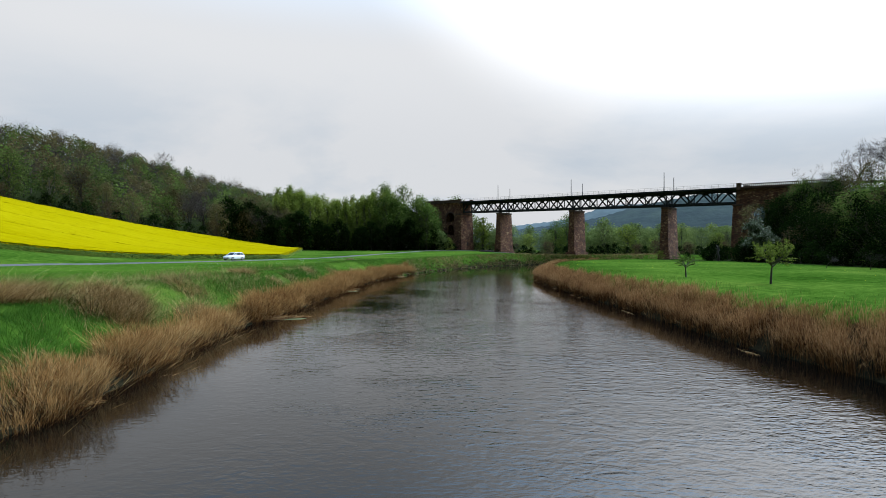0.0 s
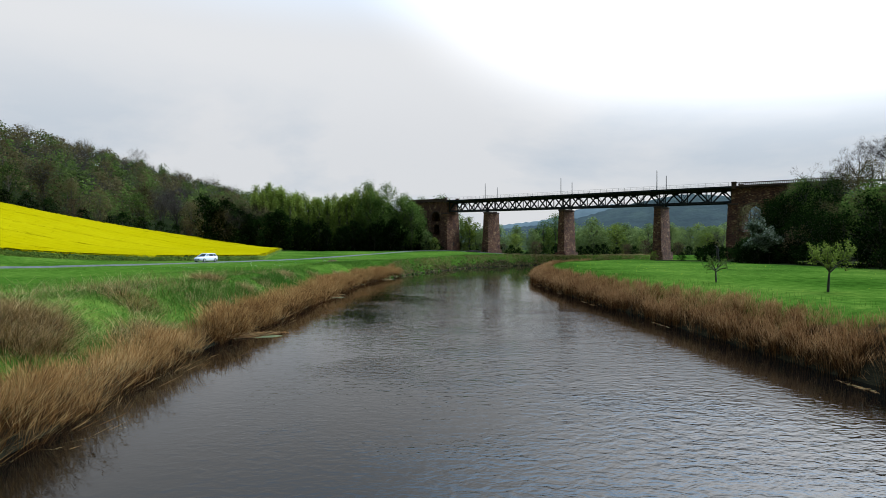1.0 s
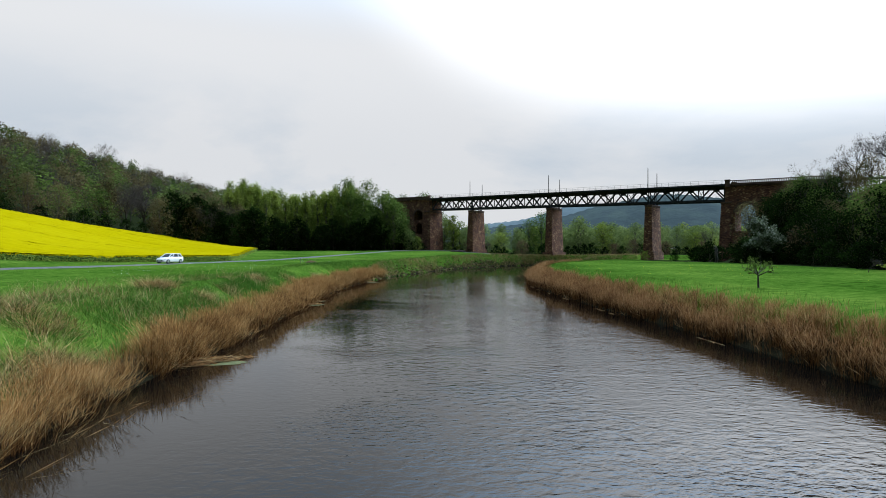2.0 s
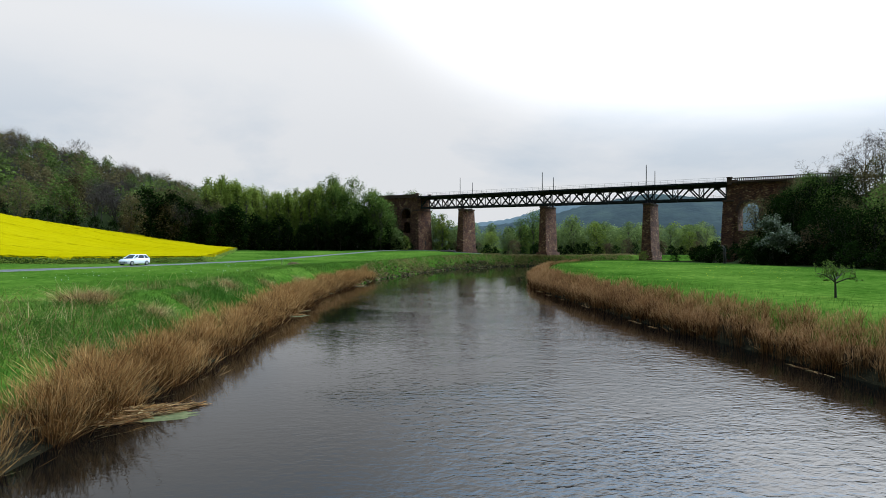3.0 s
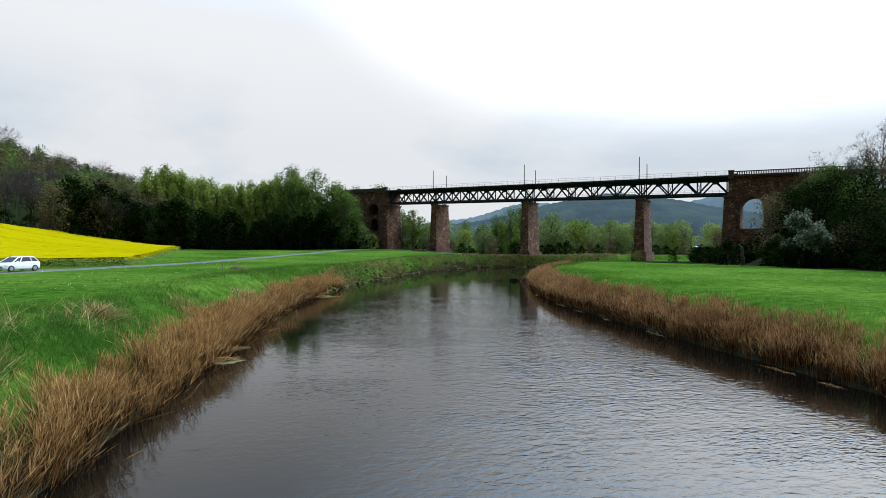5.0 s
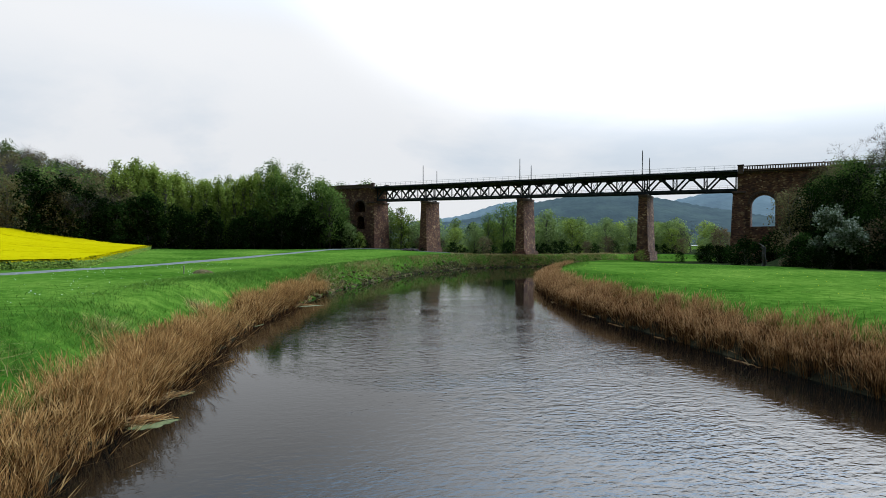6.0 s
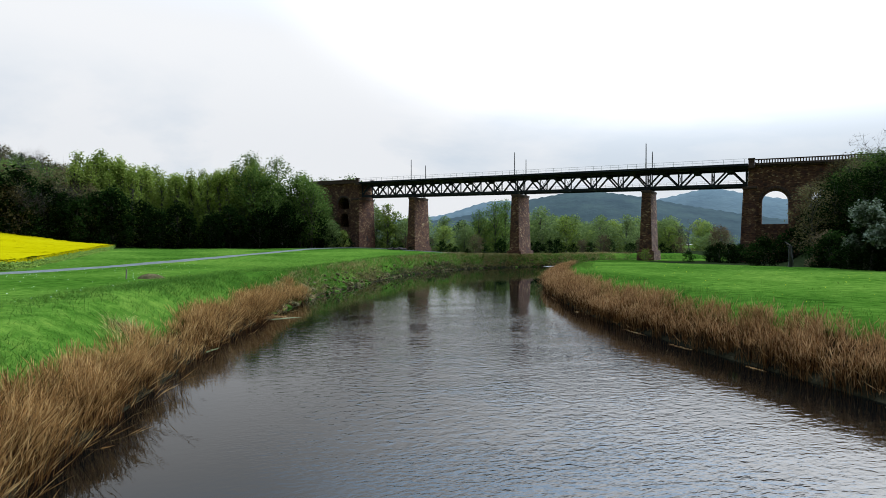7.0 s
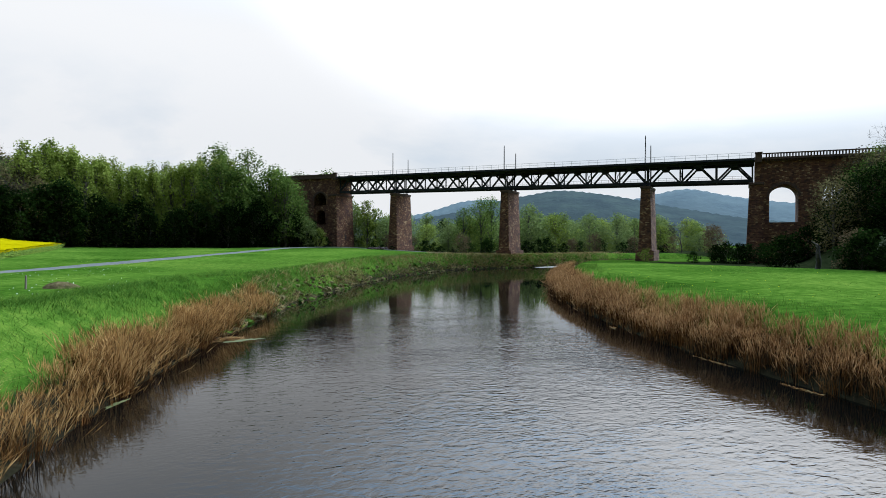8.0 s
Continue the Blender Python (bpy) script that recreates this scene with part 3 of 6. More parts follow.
def strip(name, line, half, lift, mats, label, category, edge=0.25):
    """A road: cambered strip laid on the ground, its edges running down into the grass."""
    pts = rounded(line, 1.5)
    tan = np.gradient(pts, axis=0)
    tan /= np.linalg.norm(tan, axis=1)[:, None]
    side = np.stack([-tan[:, 1], tan[:, 0]], 1)
    cols = [(-half - edge, -0.12), (-half, 0.0), (0, 0.04), (half, 0.0), (half + edge, -0.12)]
    V = []
    for o, dz in cols:
        q = pts + side * o
        zz = ground_height(q[:, 0], q[:, 1])[0]
        V.append(np.column_stack([q, zz + lift + dz]))
    V = np.stack(V, 1)
    n, c = V.shape[:2]
    k = np.arange(n * c).reshape(n, c)
    f = np.stack([k[:-1, :-1], k[:-1, 1:], k[1:, 1:], k[1:, :-1]], -1).reshape(-1, 4)
    return thing(name, label, category, kind="structure", data=mesh_of(name, V.reshape(-1, 3), f, mats, smooth=True))


ROAD = [(-75, 5), (-57, 50), (-49, 72), (-41.5, 92), (-34.8, 112), (-28.5, 132), (-23, 152), (-17, 172), (-10.5, 194), (-4, 214), (6, 221), (22, 209), (34, 204)]
strip("road", ROAD, 1.15, 0.08, M_ASPHALT, "narrow pale grey asphalt farm road across the meadow", "road")

# ---- railway bridge (local x along the line, +y towards the near side) ----
BR = Matrix.Translation((ORIGIN[0], ORIGIN[1], 0)) @ Matrix.Rotation(TH, 4, "Z")
FALL = 0.0215                               # gradient of the line
W = 7.2                                     # width of the piers across the line
bridge = thing("railway_bridge", "dark iron truss railway bridge on tall red sandstone piers", "bridge", m=BR)


def pier(s, base, plinth_top, plinth_half):
    top = 17.95 + 0.019 * s
    bm = bmesh.new()
    t, b = 0.95, 1.50
    b0 = base - 1.5
    hexa(bm, [(s - b, -W - 0.45, b0), (s + b, -W - 0.45, b0), (s + b, 0.45, b0), (s - b, 0.45, b0),
              (s - t, -W, top - 0.55), (s + t, -W, top - 0.55), (s + t, 0, top - 0.55), (s - t, 0, top - 0.55)])
    p = part("pier", bm, M_STONE, bridge, "battered red sandstone pier")
    bm = bmesh.new()
    block(bm, s - t - 0.16, s + t + 0.16, -W - 0.16, 0.16, top - 0.55, top - 0.10, 0.05)
    block(bm, s - t - 0.04, s + t + 0.04, -W - 0.04, 0.04, top - 0.80, top - 0.552, 0.04)
    part("cap", bm, M_CAPSTONE, p, "dark dressed stone cap")
    bm = bmesh.new()
    q = plinth_half
    hexa(bm, [(s - q - 0.1, -W - 0.85, b0), (s + q + 0.1, -W - 0.85, b0), (s + q + 0.1, 0.85, b0), (s - q - 0.1, 0.85, b0),
              (s - q, -W - 0.70, plinth_top), (s + q, -W - 0.70, plinth_top), (s + q, 0.70, plinth_top), (s - q, 0.70, plinth_top)])
    part("plinth", bm, M_STONE, p, "dark stone plinth")
    for yy in (-1.1, -W + 1.1):
        for ds in (-0.45, 0.45):
            bm = bmesh.new()
            block(bm, s + ds - 0.28, s + ds + 0.28, yy - 0.3, yy + 0.3, top - 0.10, top + 0.26, 0.03)
            part("bearing", bm, M_IRON, p, "iron bearing block")


for s_, base_, pt_, ph_ in ((20.9, 2.0, 4.3, 1.85), (53.65, 1.2, 4.1, 2.0), (86.3, 4.2, 4.9, 1.75)):
    pier(s_, base_, pt_, ph_)

DECK0, CHORD0 = 22.78, 18.12


def zd(s):
    return DECK0 + FALL * s


def zc(s):
    return CHORD0 + FALL * s


# deck: side girder, sleepers' trough and walkway brackets
SP = [0.5, 20.9, 53.65, 86.3, 105.9]
bm = bmesh.new()
for y0, y1, h0, h1 in ((0.18, 0.50, -0.42, 0.0), (-W - 0.50, -W - 0.18, -0.42, 0.0), (-W - 0.18, 0.18, -0.34, -0.06), (-0.9, -0.3, -0.66, -0.42), (-W + 0.3, -W + 0.9, -0.66, -0.42)):
    hexa(bm, [(0.4, y0, zd(0) + h0), (106, y0, zd(106) + h0), (106, y1, zd(106) + h0), (0.4, y1, zd(0) + h0),
              (0.4, y0, zd(0) + h1), (106, y0, zd(106) + h1), (106, y1, zd(106) + h1), (0.4, y1, zd(0) + h1)])
part("deck", bm, M_IRON, bridge, "dark iron deck with side girders")
bm = bmesh.new()
hexa(bm, [(-60, -W + 1.0, zd(-60) - 0.06), (120, -W + 1.0, zd(120) - 0.06), (120, -1.0, zd(120) - 0.06), (-60, -1.0, zd(-60) - 0.06),
          (-60, -W + 1.6, zd(-60) + 0.16), (120, -W + 1.6, zd(120) + 0.16), (120, -1.6, zd(120) + 0.16), (-60, -1.6, zd(-60) + 0.16)])
part("ballast_bed", bm, M_BALLAST, bridge, "grey ballast bed")
for yy in (-W / 2 - 0.75, -W / 2 + 0.75):
    bm = bmesh.new()
    beam(bm, (-60, yy, zd(-60) + 0.24), (120, yy, zd(120) + 0.24), 0.07, 0.15)
    part("rail", bm, M_MAST, bridge, "steel rail")

for sg in (1, -1):
    bm = bmesh.new()
    beam(bm, (0, 0.18 * sg, -0.36), (0, (0.18 - 1.0) * sg, -0.80), 0.08, 0.10)
    bracket_me = bpy.data.meshes.new("bracket")
    bm.to_mesh(bracket_me)
    bm.free()
    bracket_me.materials.append(M_IRON)
    for k in range(52):
        s_ = 0.9 + k * 2.02
        child("bracket", bracket_me, bridge, Matrix.Translation((s_, 0 if sg > 0 else -W, zd(s_))))


def truss_span(s0, s1, panels):
    """Two trusses, each of W-shaped diagonals in paired flats with a post at each lower joint; cross frames between."""
    length = s1 - s0
    step = length / panels
    for y in (-1.1, -W + 1.1):
        bm = bmesh.new()
        beam(bm, (s0 + 0.1, y, zc(s0) + 0.30), (s1 - 0.1, y, zc(s1) + 0.30), 0.42, 0.58)
        chord = part("truss", bm, M_IRON, bridge, "riveted lower chord")
        bm = bmesh.new()
        beam(bm, (s0 + 0.1, y, zd(s0) - 0.80), (s1 - 0.1, y, zd(s1) - 0.80), 0.42, 0.30)
        part("upper_chord", bm, M_IRON, chord)
        for k in range(panels):
            a, c = s0 + k * step, s0 + (k + 1) * step
            m = (a + c) / 2
            lo, hi = 0.55, 0.95
            a_, c_ = a + 0.28, c - 0.28
            for p, q in ((a_, m - 0.25), (c_, m + 0.25)):
                bm = bmesh.new()
                for dy in (-0.17, 0.17):
                    beam(bm, (p, y + dy, zc(p) + lo), (q, y + dy, zd(q) - hi), 0.07, 0.34)
                part("diagonal", bm, M_IRON, chord)
            bm = bmesh.new()
            hexa(bm, [(m - 0.55, y - 0.2, zd(m) - 1.50), (m + 0.55, y - 0.2, zd(m) - 1.50), (m + 0.55, y + 0.2, zd(m) - 1.50), (m - 0.55, y + 0.2, zd(m) - 1.50),
                      (m - 0.95, y - 0.2, zd(m) - 0.85), (m + 0.95, y - 0.2, zd(m) - 0.85), (m + 0.95, y + 0.2, zd(m) - 0.85), (m - 0.95, y + 0.2, zd(m) - 0.85)])
            part("gusset", bm, M_IRON, chord)
            bm = bmesh.new()
            beam(bm, (c if k < panels - 1 else s1 - 0.22, y, zc(c) + 0.5), (c if k < panels - 1 else s1 - 0.22, y, zd(c) - 0.8), 0.26, 0.22)
            part("post", bm, M_IRON, chord)
            if k == 0:
                bm = bmesh.new()
                beam(bm, (s0 + 0.22, y, zc(s0) + 0.5), (s0 + 0.22, y, zd(s0) - 0.8), 0.26, 0.22)
                part("post", bm, M_IRON, chord)
            if y == -1.1:
                bm = bmesh.new()
                beam(bm, (c, -1.1, zc(c) + 0.35), (c, -W + 1.1, zc(c) + 0.35), 0.16, 0.30)
                beam(bm, (c, -1.1, zc(c) + 0.6), (c, -W + 1.1, zd(c) - 0.9), 0.07, 0.12)
                beam(bm, (c, -W + 1.1, zc(c) + 0.6), (c, -1.1, zd(c) - 0.9), 0.07, 0.12)
                part("cross_frame", bm, M_IRON, chord)
    bm = bmesh.new()
    for h in (0.75, 1.15):
        beam(bm, (s0 + 0.3, -W / 2, zc(s0) + h + 0.4), (s1 - 0.3, -W / 2, zc(s1) + h + 0.4), 0.035, 0.035)
    for k in range(int(length / 1.6)):
        q = s0 + 0.6 + k * 1.6
        beam(bm, (q, -W / 2, zc(q) + 0.4), (q, -W / 2, zc(q) + 1.55), 0.035, 0.035)
    hexa(bm, [(s0, -W / 2 - 0.9, zc(s0) + 0.36), (s1, -W / 2 - 0.9, zc(s1) + 0.36), (s1, -W / 2 + 0.1, zc(s1) + 0.36), (s0, -W / 2 + 0.1, zc(s0) + 0.36),
              (s0, -W / 2 - 0.9, zc(s0) + 0.42), (s1, -W / 2 - 0.9, zc(s1) + 0.42), (s1, -W / 2 + 0.1, zc(s1) + 0.42), (s0, -W / 2 + 0.1, zc(s0) + 0.42)])
    part("inspection_walkway", bm, M_MAST, bridge, "grey inspection walkway inside the truss")


for a_, b_, n_ in ((SP[0], SP[1], 3), (SP[1], SP[2], 5), (SP[2], SP[3], 5), (SP[3], SP[4], 3)):
    truss_span(a_, b_, n_)

# hand railing on both sides of the deck
post_bm = bmesh.new()
block(post_bm, -0.03, 0.03, -0.03, 0.03, 0, 1.05)
post_me = bpy.data.meshes.new("rail_post")
post_bm.to_mesh(post_me)
post_bm.free()
post_me.materials.append(M_GALV)
for yy in (0.42, -W - 0.42):
    bm = bmesh.new()
    for h in (1.05, 0.55):
        beam(bm, (0.6, yy, zd(0.6) + h), (106, yy, zd(106) + h), 0.04, 0.045)
    rl = part("railing", bm, M_GALV, bridge, "light grey steel hand railing")
    for k in range(53):
        s_ = 1.0 + k * 2.0
        child("rail_post", post_me, rl, Matrix.Translation((s_, yy, zd(s_))))


def arch_wall(s_right, s_left, y0, y1, z0, z1, openings, name, label):
    """A wall along the line with arched openings through it, built of upright strips. openings: (centre, half width, sill, spring)."""
    cuts = {s_right, s_left}
    for c, r, sill, spring in openings:
        for k in range(17):
            cuts.add(c - r * math.cos(math.pi * k / 16))
    cuts = sorted(c for c in cuts if s_right <= c <= s_left)
    bm = bmesh.new()

    def head(s, o):
        c, r, sill, spring = o
        return spring + math.sqrt(max(0, r * r - (s - c) ** 2))

    for a, b in zip(cuts[:-1], cuts[1:]):
        m = (a + b) / 2
        hole = next((o for o in openings if abs(m - o[0]) < o[1]), None)
        if not hole:
            hexa(bm, [(a, y0, z0), (b, y0, z0), (b, y1, z0), (a, y1, z0), (a, y0, z1(a)), (b, y0, z1(b)), (b, y1, z1(b)), (a, y1, z1(a))])
        else:
            ha, hb = head(a, hole), head(b, hole)
            hexa(bm, [(a, y0, ha), (b, y0, hb), (b, y1, hb), (a, y1, ha), (a, y0, z1(a)), (b, y0, z1(b)), (b, y1, z1(b)), (a, y1, z1(a))])
            if hole[2] > z0:
                hexa(bm, [(a, y0, z0), (b, y0, z0), (b, y1, z0), (a, y1, z0), (a, y0, hole[2]), (b, y0, hole[2]), (b, y1, hole[2]), (a, y1, hole[2])])
    bmesh.ops.remove_doubles(bm, verts=bm.verts[:], dist=0.0005)
    return part(name, bm, M_STONE, bridge, label)


def voussoirs(parent, c, r, spring, y, count=15):
    for k in range(count):
        a0, a1 = math.pi * k / count + 0.012, math.pi * (k + 1) / count - 0.012
        bm = bmesh.new()
        cs = []
        for yy in (y, y + 0.05):
            cs.append([(c + rr * math.cos(a), yy, spring + rr * math.sin(a)) for rr, a in ((r, a0), (r + 0.5, a0), (r + 0.5, a1), (r, a1))])
        hexa(bm, cs[0] + cs[1])
        part("voussoir", bm, M_CAPSTONE, parent)


baluster_bm = bmesh.new()
block(baluster_bm, -0.115, 0.115, -0.12, 0.12, 0, 0.62, 0.03)
baluster_me = bpy.data.meshes.new("baluster")
baluster_bm.to_mesh(baluster_me)
baluster_bm.free()
baluster_me.materials.append(M_CAPSTONE)
corbel_bm = bmesh.new()
block(corbel_bm, -0.16, 0.16, 0.0, 0.24, 0, 0.36, 0.02)
corbel_me = bpy.data.meshes.new("corbel")
corbel_bm.to_mesh(corbel_me)
corbel_bm.free()
corbel_me.materials.append(M_CAPSTONE)


def sill(s0, s1, y0, y1, h0, h1, name, parent, bevel=0.0):
    bm = bmesh.new()
    hexa(bm, [(s0, y0, zd(s0) + h0), (s1, y0, zd(s1) + h0), (s1, y1, zd(s1) + h0), (s0, y1, zd(s0) + h0),
              (s0, y0, zd(s0) + h1), (s1, y0, zd(s1) + h1), (s1, y1, zd(s1) + h1), (s0, y1, zd(s0) + h1)])
    return part(name, bm, M_CAPSTONE, parent)


def parapet(parent, s0, s1):
    for y, sg in ((0.10, 1), (-W - 0.10, -1)):
        sill(s0, s1, y - 0.28, y + 0.28, -0.38, -0.10, "string_course", parent)
        sill(s0, s1, y - 0.20, y + 0.20, -0.098, 0.05, "parapet_sill", parent)
        sill(s0, s1, y - 0.22, y + 0.22, 0.68, 0.88, "coping", parent)
        n = int((s1 - s0) / 0.5)
        for k in range(n):
            q = s0 + 0.4 + k * (s1 - s0 - 0.6) / n
            child("baluster", baluster_me, parent, Matrix.Translation((q, y, zd(q) + 0.055)))
            if sg > 0:
                child("corbel", corbel_me, parent, Matrix.Translation((q, 0.0, zd(q) - 0.755)))


def newel(parent, s0, s1, top):
    for y in (0.05, -W - 0.05):
        bm = bmesh.new()
        block(bm, s0, s1, y - 0.36, y + 0.36, zd(s0) - 0.9, zd(s0) + top, 0.04)
        block(bm, s0 - 0.1, s1 + 0.1, y - 0.52, y + 0.52, zd(s0) + top + 0.002, zd(s0) + top + 0.22, 0.05)
        part("newel", bm, M_CAPSTONE, parent, "dark stone end pillar")


# right-hand abutment: seat pier, arched viaduct bay, parapet
abut = arch_wall(-24.0, 0.35, -W, 0.0, 1.0, lambda s: zd(s) - 0.40, [(-4.55, 2.4, 10.0, 15.0), (-13.2, 2.4, 10.0, 15.0)], "abutment", "red sandstone arched abutment")
bm = bmesh.new()
hexa(bm, [(-1.2, -W - 0.7, 0.5), (1.95, -W - 0.7, 0.5), (1.95, 0.65, 0.5), (-1.2, 0.65, 0.5), (-1.2, -W - 0.2, 17.5), (1.25, -W - 0.2, 17.5), (1.25, 0.2, 17.5), (-1.2, 0.2, 17.5)])
seat = part("seat_pier", bm, M_STONE, abut, "red sandstone seat pier")
bm = bmesh.new()
block(bm, -1.3, 1.42, -W - 0.36, 0.36, 17.5, 17.98, 0.05)
part("seat_cap", bm, M_CAPSTONE, abut)
newel(abut, -0.85, 0.30, 0.92)
parapet(abut, -24, -0.9)
voussoirs(abut, -4.55, 2.4, 15.0, 0.0)
voussoirs(abut, -13.2, 2.4, 15.0, 0.0)

# left-hand abutment: seat pier in front, wall with two tiers of arches, parapet
abl = arch_wall(106.3, 128.0, -W, 0.0, 2.0, lambda s: zd(s) - 0.40, [(112.4, 2.3, 11.2, 18.3)], "abutment", "red sandstone abutment with arched niches")
bm = bmesh.new()
hexa(bm, [(105.6, -W - 0.4, 2.5), (109, -W - 0.4, 2.5), (109, 0.4, 2.5), (105.6, 0.4, 2.5), (106.15, -W - 0.1, 19.6), (109, -W - 0.1, 19.6), (109, 0.1, 19.6), (106.15, 0.1, 19.6)])
part("end_pier", bm, M_STONE, abl, "red sandstone end pier")
bm = bmesh.new()
block(bm, 105.95, 109.1, -W - 0.3, 0.3, 19.6, 20.05, 0.05)
part("seat_cap", bm, M_CAPSTONE, abl)
# solid block: the slit's inner shade is only its colour
bm = bmesh.new()
block(bm, 105.70, 106.2, -W / 2 - 0.3, -W / 2 + 0.3, 6.6, 8.2)
part("slit_window", bm, M_DARKHOLE, abl, "dark block coloured like a shaded slit")
# back wall in the same darkened stone, shade put into its colour
bm = bmesh.new()
block(bm, 109.9, 114.9, -W + 0.4, -W + 1.0, 9.0, 21.0)
part("niche_back", bm, M_DARKHOLE, abl, "dark back of the niche")
newel(abl, 106.1, 107.3, 1.0)
for y_ in (0.05, -W - 0.05):
    sill(107.3, 128, y_ - 0.25, y_ + 0.25, -0.398, 0.62, "parapet_wall", abl)
    sill(107.3, 128, y_ - 0.33, y_ + 0.33, 0.622, 0.85, "coping", abl)
voussoirs(abl, 112.4, 2.3, 18.3, 0.0)
# strut wall that divides the tall niche, with a smaller arch below it
bm = bmesh.new()
for k in range(12):
    sa, sb = 110.1 + 4.6 * k / 12, 110.1 + 4.6 * (k + 1) / 12
    za, zb = [14.2 + math.sqrt(max(0.0, 1.7 ** 2 - (q - 112.4) ** 2)) * 0.8 if abs(q - 112.4) < 1.7 else 11.2 for q in (sa, sb)]
    hexa(bm, [(sa, -1.6, za), (sb, -1.6, zb), (sb, -0.35, zb), (sa, -0.35, za), (sa, -1.6, 16.9), (sb, -1.6, 16.9), (sb, -0.35, 16.9), (sa, -0.35, 16.9)])
part("niche_strut", bm, M_STONE, abl, "sandstone strut across the tall niche")


def mast(s, y, height):
    m = thing("overhead_line_mast", "slim dark steel mast standing on the bridge deck", "mast", "masts on the bridge", m=BR @ Matrix.Translation((s, y, zd(s) - 0.42)))
    bm = bmesh.new()
    for dx in (-0.085, 0.085):
        beam(bm, (dx, 0, 0), (dx * 0.5, 0, height), 0.05, 0.10)
    for k in range(int(height / 0.6)):
        z0 = 0.3 + k * 0.6
        beam(bm, (-0.08 if k % 2 else 0.08, 0, z0), (0.065 if k % 2 else -0.065, 0, z0 + 0.55), 0.025, 0.04)
    part("shaft", bm, M_MAST, m)
    bm = bmesh.new()
    block(bm, -0.28, 0.28, -0.24, 0.24, 0.0, 0.12, 0.02)
    part("foot", bm, M_MAST, m)
    bm = bmesh.new()
    tube(bm, (0, 0, height * 0.97), (0, 0, height + 0.25), 0.05, 0.03)
    part("tip", bm, M_GALV, m)


for s_ in (20.9, 53.65, 86.3):
    mast(s_, 0.25, 6.1)
    mast(s_, -W - 0.25, 5.3)

# ---- trees ----


def quads_at(P, nrm, size, rng, aspect=1.0):
    """Leaf-like four-cornered blades centred at P, facing roughly nrm."""
    n = len(P)
    r = rng.normal(size=(n, 3))
    nrm = nrm / (np.linalg.norm(nrm, axis=1)[:, None] + 1e-9)
    a = np.cross(nrm, r)
    a /= np.linalg.norm(a, axis=1)[:, None] + 1e-9
    b = np.cross(nrm, a)
    sz = (size * (0.6 + 0.8 * rng.random(n)))[:, None]
    a, b = a * sz * 0.5, b * sz * 0.5 * aspect
    k = 0.55 + 0.4 * rng.random((n, 1))
    V = np.stack([P - a, P + b * k, P + a, P - b], 1).reshape(-1, 3)
    return V, np.arange(4 * n).reshape(n, 4)


def crown(rng, height, base, radius, clumps, leaves, size, plume=0.0, flat=1.0, droop=0.0):
    """Leaf cloud of a tree: clumps set round an uneven envelope, thick at their outsides, with gaps between."""
    C, R = [], []
    for k in range(clumps):
        t = (k + rng.random()) / clumps
        z = base + (height - base) * (t ** (0.8 if plume else 0.9))
        u = (z - base) / (height - base)
        env = radius * (math.sin(math.pi * min(1, 0.12 + 0.88 * u)) ** 0.6 if not plume else (1 - u) ** 0.42 * (0.6 + 0.4 * min(1, u * 3)))
        ang = k * 2.399963 + rng.normal() * 0.35
        rr = env * math.sqrt(rng.random()) * 1.0
        C.append((rr * math.cos(ang), rr * math.sin(ang), z))
        R.append(radius * (0.24 + 0.20 * rng.random()) * (0.75 if plume else 1.0))
    C, R = np.array(C), np.array(R)
    w = R ** 2 / (R ** 2).sum()
    pick = rng.choice(clumps, size=leaves, p=w)
    v = rng.normal(size=(leaves, 3))
    v /= np.linalg.norm(v, axis=1)[:, None]
    rad = R[pick] * (0.35 + 0.75 * rng.random(leaves) ** 0.6)
    lob = 1 + 0.25 * np.sin(v[:, 0] * 5 + pick) * np.sin(v[:, 1] * 6 + 2 * pick)
    P = C[pick] + v * (rad * lob)[:, None] * np.array([1, 1, flat * (1.6 if plume else 0.8)])
    P[:, 2] -= droop * (rad ** 2)
    P[:, 2] = np.maximum(P[:, 2], 0.15)
    V, F = quads_at(P, v * 0.8 + 0.7 * rng.normal(size=v.shape) + np.array([0, 0, 0.9]), np.full(leaves, size), rng)
    return V, F, C, R


def limb_mesh(segs, sides=5):
    V, F = [], []
    for (p, q, r0, r1) in segs:
        p, q = np.array(p), np.array(q)
        d = q - p
        L = np.linalg.norm(d)
        if L < 1e-6:
            continue
        d = d / L
        a = np.cross(d, (0.3, 0.9, 0.1) if abs(d[2]) > 0.8 else (0, 0, 1))
        a /= np.linalg.norm(a)
        b = np.cross(d, a)
        o = len(V)
        n = sides if r0 > 0.03 else 3
        for c, r in ((p, r0), (q, r1)):
            for k in range(n):
                t = 2 * math.pi * k / n
                V.append(c + r * (math.cos(t) * a + math.sin(t) * b))
        for k in range(n):
            F.append((o + k, o + (k + 1) % n, o + n + (k + 1) % n, o + n + k))
    return np.array(V), F


